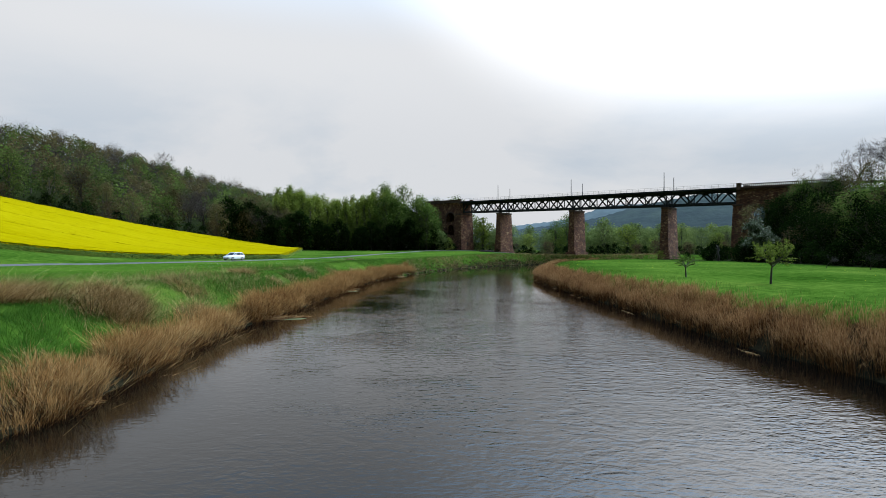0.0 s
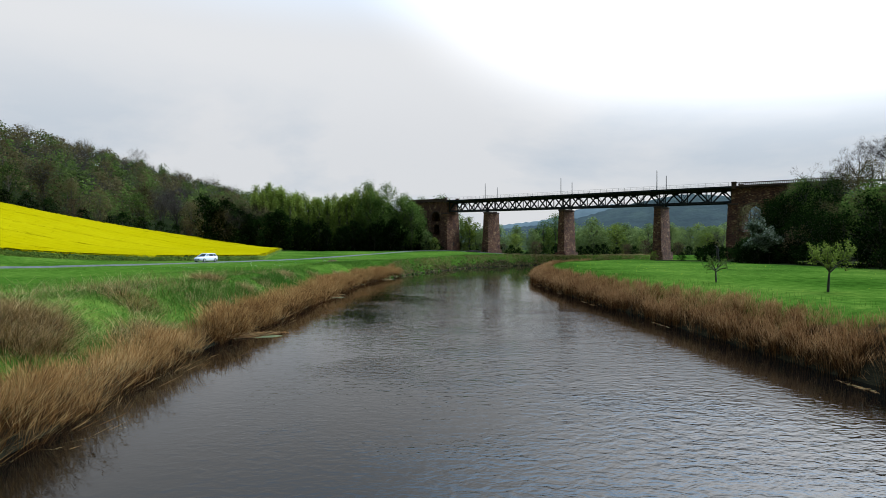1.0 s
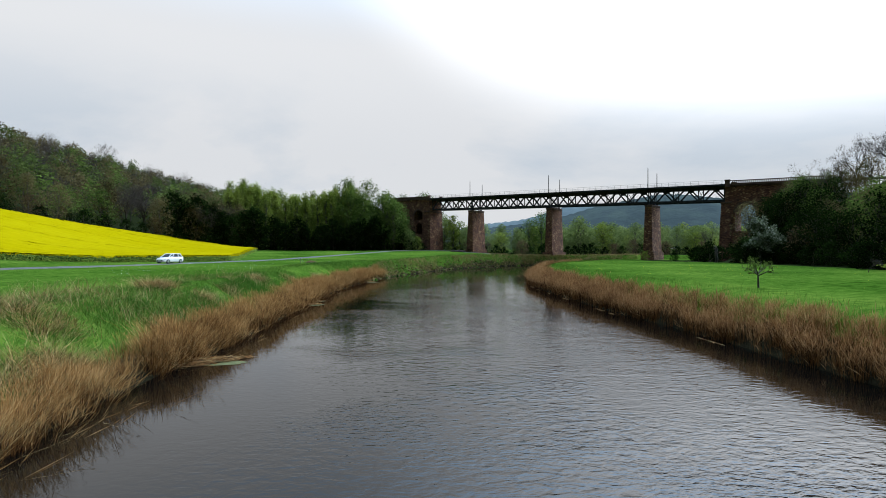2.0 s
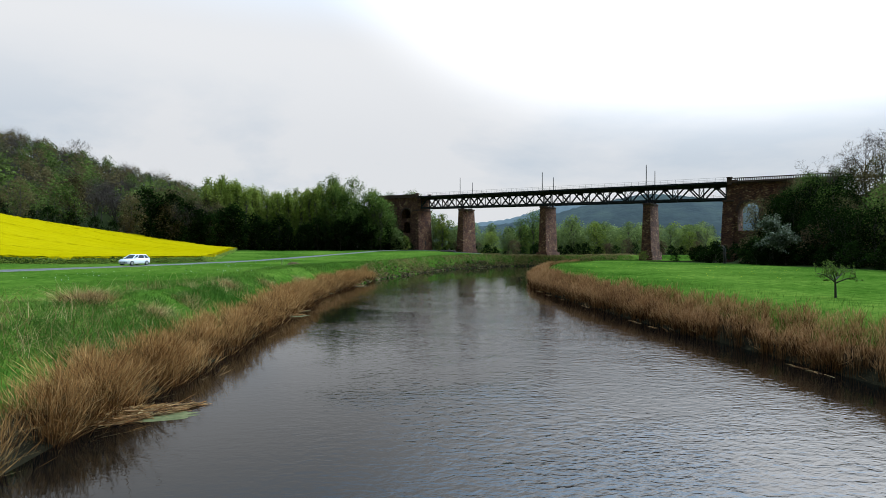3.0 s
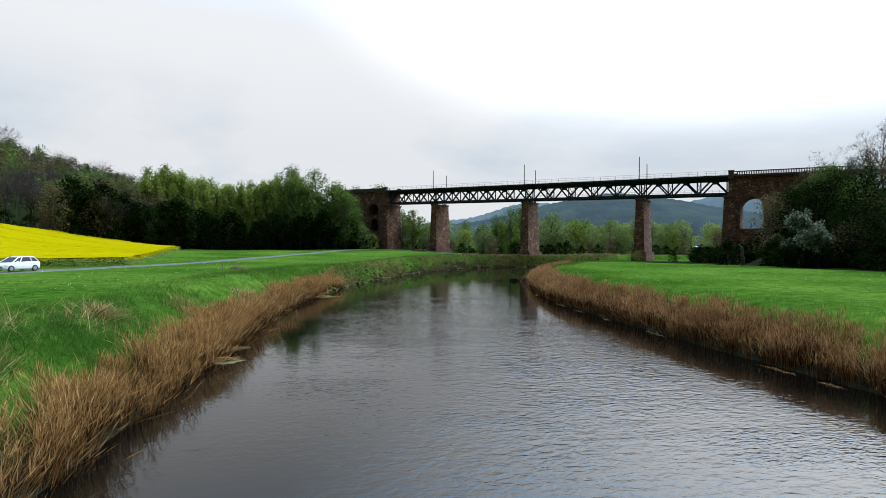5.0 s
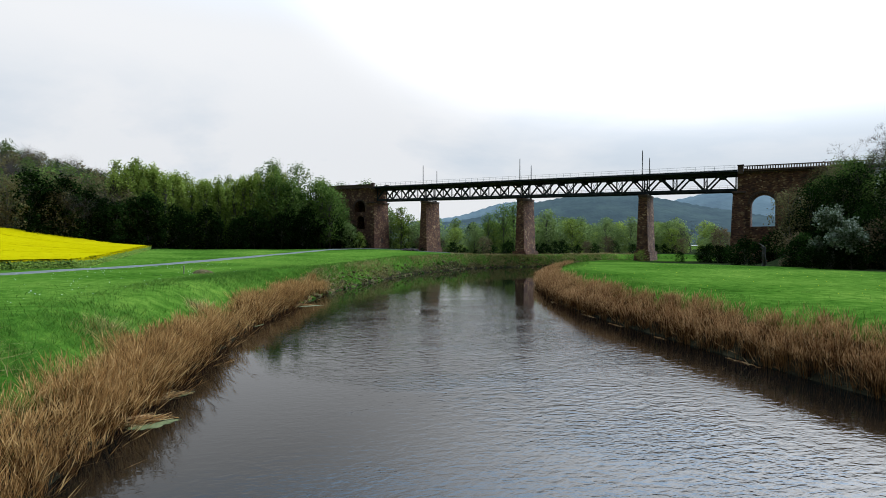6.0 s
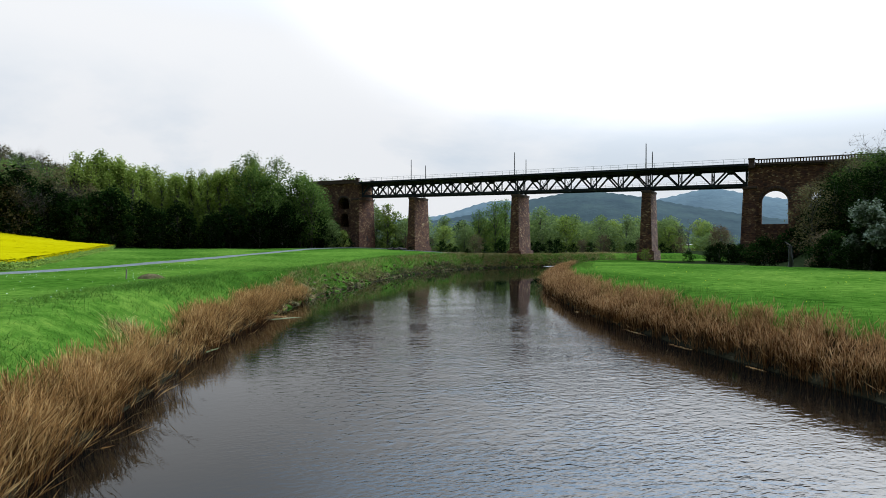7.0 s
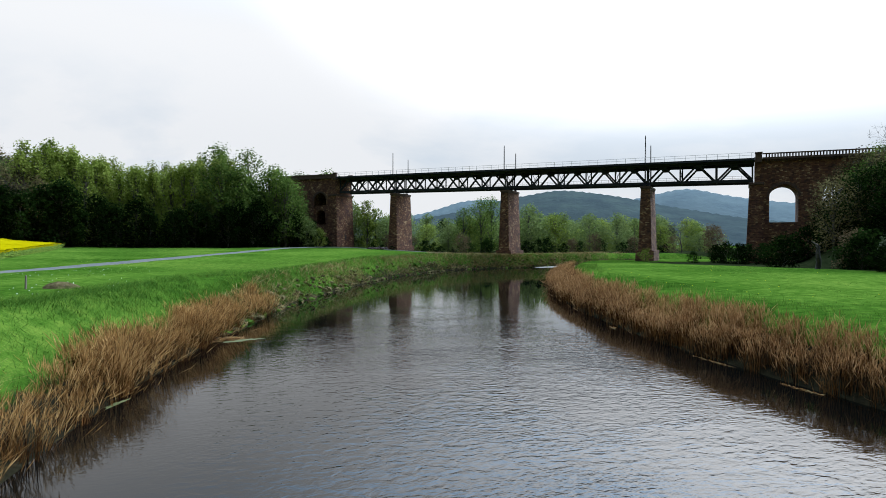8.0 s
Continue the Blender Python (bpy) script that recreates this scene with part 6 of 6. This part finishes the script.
def flowers(name, label, mat, seed, x0, x1, y0, y1, n, size, side_left):
    rng = np.random.default_rng(seed)
    x, y = rng.uniform(x0, x1, n), rng.uniform(y0, y1, n)
    z, d, lf = ground_height(x, y)
    ok = (d > 6) & (lf == side_left) & (rng.random(n) < np.clip(0.3 + 0.6 * clumpy(x, y, 0.35), 0, 1))
    P = np.stack([x, y, z + 0.14 + 0.1 * rng.random(n)], 1)[ok]
    V, F = quads_at(P, rng.normal(size=P.shape) * 0.5 + np.array([0, -0.5, 0.8]), np.full(len(P), size), rng)
    thing(name, label, "flowers", kind="stuff", data=mesh_of(name, V, F, mat))


flowers("meadow_flowers", "scattered white flowers in the meadow", M_DAISY, 61, -34, -14, 60, 135, 800, 0.05, True)
flowers("meadow_flowers", "scattered yellow dandelions in the meadow", M_DANDELION, 62, 18, 55, 40, 140, 900, 0.05, False)


def tufts(name, label, category, mat, seed, line, sgn, y0, y1, n, d0, d1, hmin, hmax, width, mask=None, spread=0.3, flat=0.0, skew=1.0):
    rng = np.random.default_rng(seed)
    x, y, ax, ay, d = bank_points(rng, line, n, y0, y1, d0, d1, sgn, skew)
    if mask:
        keep = mask(x, y, rng)
        x, y = x[keep], y[keep]
    m = len(x)
    z, dd, _ = ground_height(x, y)
    ok = dd > 0.1
    x, y, z = x[ok], y[ok], z[ok]
    m = len(x)
    h = hmin + (hmax - hmin) * rng.random(m)
    lean = rng.normal(size=(m, 2)) * spread * h[:, None]
    lie = rng.random(m) < flat
    h = np.where(lie, h * 0.35, h)
    lean = np.where(lie[:, None], lean * 3, lean)
    w = width * (0.7 + 0.6 * rng.random(m)) * (1 + 0.006 * np.clip(y - 15, 0, 200))
    V, F = blades(rng, np.stack([x, y, z - 0.02], 1), h, np.column_stack([lean, np.zeros(m)]), w, None, segs=2)
    thing(name, label, category, kind="stuff", data=mesh_of(name, V, F, mat))


tufts("bank_litter", "matted pale dry stalks and grass on the river bank", "dry grass", M_LITTER, 210, BANK_L, 1, 5, 64, 26000, 1.4, 9.5, 0.4, 1.1, 0.014,
      lambda x, y, r: r.random(len(x)) < np.clip(0.1 + 1.3 * clumpy(x, y, 0.8) + 0.010 * (38 - y), 0.0, 1), 0.5, 0.65)
tufts("bank_grass", "tall fresh green grass and herbs on the river bank", "grass", M_GRASS, 211, BANK_L, 1, 5, 118, 42000, 1.4, 8.0, 0.12, 0.38, 0.014,
      lambda x, y, r: r.random(len(x)) < np.clip(0.55 - 0.6 * clumpy(x, y, 0.5), 0.25, 1), 0.85)
tufts("bank_grass", "uneven spring grass on the bank's crown", "grass", M_GRASS, 218, BANK_L, 1, 8, 62, 30000, 3.0, 15.0, 0.08, 0.26, 0.012,
      lambda x, y, r: r.random(len(x)) < np.clip(0.6 + 0.5 * clumpy(x, y, 0.9), 0.15, 1), 0.95, 0, 1.3)
tufts("bank_herbs", "dark green nettles on the river bank", "herbs", M_HERB, 212, BANK_L, 1, 5, 118, 44000, 1.5, 6.5, 0.12, 0.36, 0.018,
      lambda x, y, r: r.random(len(x)) < np.clip(0.25 - 0.7 * clumpy(x, y, 0.5), 0.04, 1), 0.8)
tufts("bank_herbs", "rank dark nettles and coarse grass behind the reeds", "herbs", M_HERB, 221, BANK_L, 1, 8, 60, 26000, 0.9, 4.6, 0.28, 0.62, 0.016,
      lambda x, y, r: r.random(len(x)) < np.clip(0.45 - 0.9 * clumpy(x, y, 0.9), 0.03, 1), 0.6)
tufts("bank_grass", "grass hanging over the bare muddy bank", "grass", M_GRASS, 213, BANK_L, 1, 108, 196, 24000, 0.15, 3.6, 0.2, 0.5, 0.022, None, 0.9, 0.3)
tufts("bank_litter", "brown tussocks along the muddy waterline", "dry grass", M_LITTER, 214, BANK_L, 1, 108, 196, 26000, 0.0, 2.6, 0.25, 0.65, 0.026,
      lambda x, y, r: r.random(len(x)) < np.clip(0.5 + 0.6 * clumpy(x, y, 1.2), 0.1, 1), 1.0)
tufts("bank_herbs", "dark herbs on the steep bank", "herbs", M_HERB, 219, BANK_L, 1, 108, 196, 9000, 0.1, 2.6, 0.15, 0.5, 0.026,
      lambda x, y, r: r.random(len(x)) < np.clip(0.2 + 0.6 * clumpy(x, y, 0.9), 0, 1), 0.9)
tufts("bank_litter", "pale dry grass on the far bank below the willows", "dry grass", M_LITTER, 220, BANK_L, 1, 176, 205, 22000, 0.2, 7.0, 0.3, 0.7, 0.03,
      lambda x, y, r: (x > 24) & (r.random(len(x)) < np.clip(0.5 + 0.5 * clumpy(x, y, 0.5), 0.1, 1)), 0.7)
tufts("bank_grass", "rough green grass behind the reed stand", "grass", M_GRASS, 215, BANK_R, 1, 14, 156, 12000, 3.0, 6.5, 0.2, 0.5, 0.012,
      lambda x, y, r: r.random(len(x)) < np.clip(0.5 + 0.4 * clumpy(x, y, 0.6), 0.05, 1), 0.35, 0, 1.3)
tufts("meadow_tufts", "tufts of longer grass in the meadow", "grass", M_GRASS, 216, BANK_L, 1, 20, 150, 26000, 7.0, 34.0, 0.08, 0.22, 0.02,
      lambda x, y, r: (r.random(len(x)) < np.clip(0.2 + 0.6 * clumpy(x, y, 0.45), 0, 1)) & (np.hypot(x + 35, 0) > 4), 1.1, 0, 1.4)
tufts("meadow_tufts", "tufts of longer grass in the meadow", "grass", M_GRASS, 217, BANK_R, 1, 20, 150, 22000, 5.0, 34.0, 0.08, 0.20, 0.02,
      lambda x, y, r: r.random(len(x)) < np.clip(0.2 + 0.6 * clumpy(x, y, 0.45), 0, 1), 1.1, 0, 1.4)

for proto in (*poplars, *rounds, *darks, *brownish, *greens, *willows, *shrubs, brownshrub, *bares, *hillbare, hillgreen, *rights, *rmids):
    if proto.name not in placed:
        for o in (*proto.children_recursive, proto):
            bpy.data.objects.remove(o)

fresh = tree_proto("shrub", "small bright yellow-green bush beside a pier", "shrub", "", 92, 2.6, 0.05, 1.4, 16, 700, 0.2, M_LEAF_FRESH, trunk_r=0.05)
plant(fresh, 66.2, 166.5, 1.0)
for x, y, sc in ((15.5, 212, 0.42), (18.5, 214, 0.36), (21, 213, 0.34), (29, 208.5, 0.42), (33, 207.5, 0.5), (36, 206, 0.36)):
    plant(rnd.choice(shrubs), x, y, sc, squash=0.8)


def dead_trunk(x, y, h):
    rng = np.random.default_rng(9)
    t = thing("dead_trunk", "broken grey-brown dead tree trunk at the wood's edge", "tree", m=Matrix.Translation((x, y, gz(x, y) - 0.2)))
    pts = [np.array([0.10 * math.sin(k * 1.3), 0.08 * math.cos(k * 1.1), h * k / 6]) for k in range(7)]
    segs = [(pts[k], pts[k + 1], 0.34 - 0.02 * k, 0.32 - 0.02 * k) for k in range(6)]
    V, F = limb_mesh(segs, 9)
    child("trunk", mesh_of("trunk", V, F, M_BARK, smooth=True), t)
    for k, a in ((4, 0.6), (5, 3.4), (6, 1.8)):
        q = pts[k] + np.array([math.cos(a), math.sin(a), 0.7]) * (0.7 + 0.3 * rng.random())
        V, F = limb_mesh([(pts[k], q, 0.12, 0.05)], 6)
        child("limb", mesh_of("limb", V, F, M_BARK, smooth=True), t)


dead_trunk(62.5, 124.5, 3.3)


def gravel_bar(cx, cy, rx, ry, turn):
    rng = np.random.default_rng(17)
    n, rings = 36, 6
    V = [(cx, cy, 0.20)]
    for j in range(1, rings + 1):
        for k in range(n):
            a = k * 6.283 / n
            q = (j / rings) * (1 + 0.16 * math.sin(3 * a + 1) + 0.08 * math.sin(7 * a))
            x, y = rx * q * math.cos(a), ry * q * math.sin(a)
            V.append((cx + x * math.cos(turn) - y * math.sin(turn), cy + x * math.sin(turn) + y * math.cos(turn), 0.22 * (1 - (j / rings) ** 2) - 0.05 * (j == rings) + 0.015 * rng.normal()))
    F = [(0, 1 + k, 1 + (k + 1) % n) for k in range(n)]
    for j in range(rings - 1):
        F += [(1 + j * n + k, 1 + (j + 1) * n + k, 1 + (j + 1) * n + (k + 1) % n, 1 + j * n + (k + 1) % n) for k in range(n)]
    thing("gravel_bar", "pale gravel bar lying low in the river", "gravel bar", kind="structure", data=mesh_of("gravel_bar", V, F, M_GRAVEL, smooth=True))


gravel_bar(59, 192.2, 11.0, 1.9, 0.33)


def bank_clods(n):
    """Slumped clods of earth and turf along the eroded waterline."""
    rng = np.random.default_rng(45)
    x, y, ax, ay, d = bank_points(rng, BANK_L, n, 107, 197, -0.15, 1.7, 1, 1.5)
    keep = rng.random(n) < np.clip(0.55 + 0.5 * clumpy(x, y, 1.3), 0.08, 1)
    x, y = x[keep], y[keep]
    z = ground_height(x, y)[0]
    bm = bmesh.new()
    bmesh.ops.create_icosphere(bm, subdivisions=1, radius=1.0)
    co = np.array([v.co[:] for v in bm.verts])
    fc = np.array([[v.index for v in f.verts] for f in bm.faces])
    bm.free()
    m = len(x)
    size = (0.13 + 0.26 * rng.random(m) ** 2)[:, None, None] * np.stack([0.8 + 0.8 * rng.random(m), 0.8 + 0.8 * rng.random(m), 0.5 + 0.5 * rng.random(m)], 1)[:, None, :]
    V = co[None] * (0.75 + 0.45 * rng.random((m, len(co), 1))) * size + np.stack([x, y, z + 0.04], 1)[:, None, :]
    F = (fc[None] + (np.arange(m) * len(co))[:, None, None]).reshape(-1, 3)
    thing("bank_clods", "slumped clods of brown earth along the eroded bank", "earth", kind="stuff",
          data=mesh_of("bank_clods", V.reshape(-1, 3), F, [M_CLOD, M_GRASS], index=np.repeat((rng.random(m) < 0.35).astype(int), len(fc))))


bank_clods(1900)


def stone_pile(cx, cy, n):
    """Tumbled dark blocks heaped beside the pier's foot."""
    rng = np.random.default_rng(23)
    heap = thing("stone_pile", "heap of dark rough stones at the pier's foot", "stones", m=Matrix.Translation((cx, cy, gz(cx, cy))))
    for k in range(n):
        a, r = rng.random() * 6.283, math.sqrt(rng.random())
        w = 0.35 + 0.35 * rng.random()
        bm = bmesh.new()
        bmesh.ops.create_icosphere(bm, subdivisions=1, radius=w)
        for v in bm.verts:
            v.co *= 0.8 + 0.35 * rng.random()
            v.co.z *= 0.6
        bmesh.ops.transform(bm, matrix=Matrix.Translation((2.6 * r * math.cos(a), 0.8 * r * math.sin(a), 0.15 + 0.55 * (1 - r) * rng.random())), verts=bm.verts)
        part("stone", bm, M_DARKHOLE, heap)


stone_pile(16.8, 211.0, 22)

# ---- small things ----
M_CARPAINT = material("white_car_paint", [(0.3, (0.74, 0.75, 0.76)), (0.7, (0.82, 0.82, 0.82))], scale=2, rough=0.25, spec=0.6)
M_GLASS = material("tinted_glass", [(0.3, (0.012, 0.014, 0.016)), (0.7, (0.02, 0.022, 0.025))], scale=2, rough=0.15, spec=0.12)
M_TYRE = material("tyre_rubber", [(0.3, (0.012, 0.012, 0.012)), (0.7, (0.03, 0.03, 0.03))], scale=9, rough=0.8)
M_RIM = material("alloy_rim", [(0.3, (0.45, 0.46, 0.47)), (0.7, (0.6, 0.6, 0.61))], scale=4, rough=0.35, metal=0.9)
M_LAMP = material("lamp_glass", [(0.3, (0.55, 0.58, 0.6)), (0.7, (0.75, 0.77, 0.8))], scale=6, rough=0.1)
M_RED = material("red_lamp", [(0.3, (0.30, 0.01, 0.01)), (0.7, (0.45, 0.02, 0.02))], scale=6, rough=0.2)
M_TRIM = material("black_trim", [(0.3, (0.012, 0.012, 0.013)), (0.7, (0.03, 0.03, 0.03))], scale=6, rough=0.5)


def car(x, y, heading):
    """Small white hatchback, nose along +x before turning."""
    c = thing("car", "white five-door hatchback car on the narrow farm road", "car", m=Matrix.Translation((x, y, gz(x, y) + 0.13)) @ Matrix.Rotation(heading, 4, "Z"))
    # lower body lofted from cross sections: x, half width, bottom, shoulder height
    sec = [(-2.02, 0.70, 0.38, 0.86), (-1.92, 0.80, 0.24, 0.94), (-1.2, 0.86, 0.20, 0.98), (0.0, 0.87, 0.20, 0.96), (0.85, 0.86, 0.20, 0.94), (1.55, 0.82, 0.20, 0.82), (1.93, 0.72, 0.24, 0.68), (2.04, 0.58, 0.34, 0.56)]
    bm = bmesh.new()
    rings = []
    for sx, hw, zb, zt in sec:
        prof = [(-hw * 0.92, zb), (-hw, zb + 0.15), (-hw, zt - 0.16), (-hw * 0.93, zt), (hw * 0.93, zt), (hw, zt - 0.16), (hw, zb + 0.15), (hw * 0.92, zb)]
        rings.append([bm.verts.new((sx, yy, zz)) for yy, zz in prof])
    for a, b in zip(rings[:-1], rings[1:]):
        for k in range(8):
            bm.faces.new((a[k], a[(k + 1) % 8], b[(k + 1) % 8], b[k]))
    bm.faces.new(rings[0][::-1])
    bm.faces.new(rings[-1])
    bmesh.ops.recalc_face_normals(bm, faces=bm.faces[:])
    body = part("body", bm, M_CARPAINT, c, smooth=True)
    # glasshouse with roof
    lo = [(-1.85, 0.76), (-1.0, 0.80), (0.3, 0.80), (1.05, 0.74)]
    hi = [(-1.45, 0.55), (-0.9, 0.60), (-0.1, 0.60), (0.25, 0.56)]
    bm = bmesh.new()
    L = [[bm.verts.new((a, sg * b, 0.93)) for a, b in lo] for sg in (-1, 1)]
    H = [[bm.verts.new((a, sg * b, 1.42)) for a, b in hi] for sg in (-1, 1)]
    for q in range(2):
        for k in range(3):
            bm.faces.new((L[q][k], L[q][k + 1], H[q][k + 1], H[q][k]))
    bm.faces.new((L[0][0], L[1][0], H[1][0], H[0][0]))
    bm.faces.new((L[0][3], L[1][3], H[1][3], H[0][3]))
    bmesh.ops.recalc_face_normals(bm, faces=bm.faces[:])
    part("glasshouse", bm, M_GLASS, c, "dark tinted windows")
    bm = bmesh.new()
    hexa(bm, [(-1.62, -0.60, 1.39), (0.28, -0.60, 1.39), (0.28, 0.60, 1.39), (-1.62, 0.60, 1.39), (-1.45, -0.52, 1.47), (0.08, -0.52, 1.48), (0.08, 0.52, 1.48), (-1.45, 0.52, 1.47)])
    part("roof", bm, M_CARPAINT, c)
    for sg in (-1, 1):
        for a0, b0, a1, b1 in ((-1.0, 0.81, -0.9, 0.61), (0.32, 0.81, -0.08, 0.61), (1.07, 0.75, 0.27, 0.57), (-1.85, 0.77, -1.45, 0.56)):
            bm = bmesh.new()
            beam(bm, (a0, sg * b0, 0.92), (a1, sg * b1, 1.43), 0.06, 0.09)
            part("pillar", bm, M_CARPAINT, c)
        bm = bmesh.new()
        block(bm, 0.62, 0.80, sg * 0.94 - 0.08, sg * 0.94 + 0.08, 0.93, 1.07, 0.03)
        part("mirror", bm, M_CARPAINT, c)
        bm = bmesh.new()
        hexa(bm, [(1.62, sg * 0.55, 0.60), (1.90, sg * 0.50, 0.56), (1.90, sg * 0.74, 0.56), (1.60, sg * 0.84, 0.60), (1.60, sg * 0.55, 0.74), (1.92, sg * 0.50, 0.68), (1.90, sg * 0.75, 0.68), (1.55, sg * 0.84, 0.78)])
        part("headlight", bm, M_LAMP, c, "clear headlight")
        bm = bmesh.new()
        block(bm, -2.03, -1.90, sg * 0.66 - 0.1, sg * 0.66 + 0.1, 0.68, 0.90, 0.02)
        part("tail_light", bm, M_RED, c, "red tail light")
        for wx_ in (-1.28, 1.28):
            bm = bmesh.new()
            tube(bm, (wx_, sg * 0.68, 0.31), (wx_, sg * 0.885, 0.31), 0.31, 0.31, 18)
            wheel = part("wheel", bm, M_TYRE, c, "black tyre")
            bm = bmesh.new()
            tube(bm, (wx_, sg * 0.87, 0.31), (wx_, sg * 0.895, 0.31), 0.20, 0.19, 14)
            part("rim", bm, M_RIM, wheel, "silver rim")
    bm = bmesh.new()
    block(bm, 1.96, 2.06, -0.45, 0.45, 0.36, 0.52, 0.03)
    part("grille", bm, M_TRIM, c, "black grille")
    bm = bmesh.new()
    block(bm, 2.05, 2.075, -0.26, 0.26, 0.40, 0.50)
    part("number_plate", bm, M_LAMP, c, "plain white plate")


car(-38.5, 100.9, math.atan2(-20, -7.2))


def fence_post(x, y, h):
    p = thing("stake", "short weathered wooden stake beside the road", "post", "stakes by the road", m=Matrix.Translation((x, y, gz(x, y) - 0.2)))
    bm = bmesh.new()
    tube(bm, (0, 0, 0), (0.02, 0.01, h + 0.2), 0.055, 0.05, 8)
    part("shaft", bm, M_WOODPOST, p)
    bm = bmesh.new()
    tube(bm, (0.02, 0.01, h + 0.2), (0.02, 0.01, h + 0.26), 0.05, 0.015, 8)
    part("point", bm, M_WOODPOST, p)


fence_post(-19.4, 104.3, 0.75)


def earth_heap(x, y, rx, ry, h):
    rng = np.random.default_rng(31)
    n, rings = 28, 6
    V, F = [(0, 0, h)], [(0, 1 + k, 1 + (k + 1) % n) for k in range(n)]
    for j in range(1, rings + 1):
        u = j / rings
        for k in range(n):
            a = k * 6.283 / n
            q = u * (1 + 0.14 * math.sin(3 * a + 0.6) + 0.08 * math.sin(7 * a))
            V.append((rx * q * math.cos(a), ry * q * math.sin(a), h * (1 - u * u) - 0.12 * (j == rings) + 0.035 * rng.normal() * (1 - u)))
    for j in range(rings - 1):
        F += [(1 + j * n + k, 1 + (j + 1) * n + k, 1 + (j + 1) * n + (k + 1) % n, 1 + j * n + (k + 1) % n) for k in range(n)]
    thing("earth_heap", "low heap of brown earth and dead grass in the meadow", "earth heap",
          data=mesh_of("earth_heap", V, F, M_HEAP, smooth=True), m=Matrix.Translation((x, y, gz(x, y))))


M_HEAP = material("brown_earth", [(0.3, (0.060, 0.045, 0.020)), (0.7, (0.150, 0.115, 0.055))], scale=3, rough=0.95, grain=0.6, bump=0.08, bump_scale=9, spec=0.0)
earth_heap(-17.8, 104.6, 1.0, 0.6, 0.38)
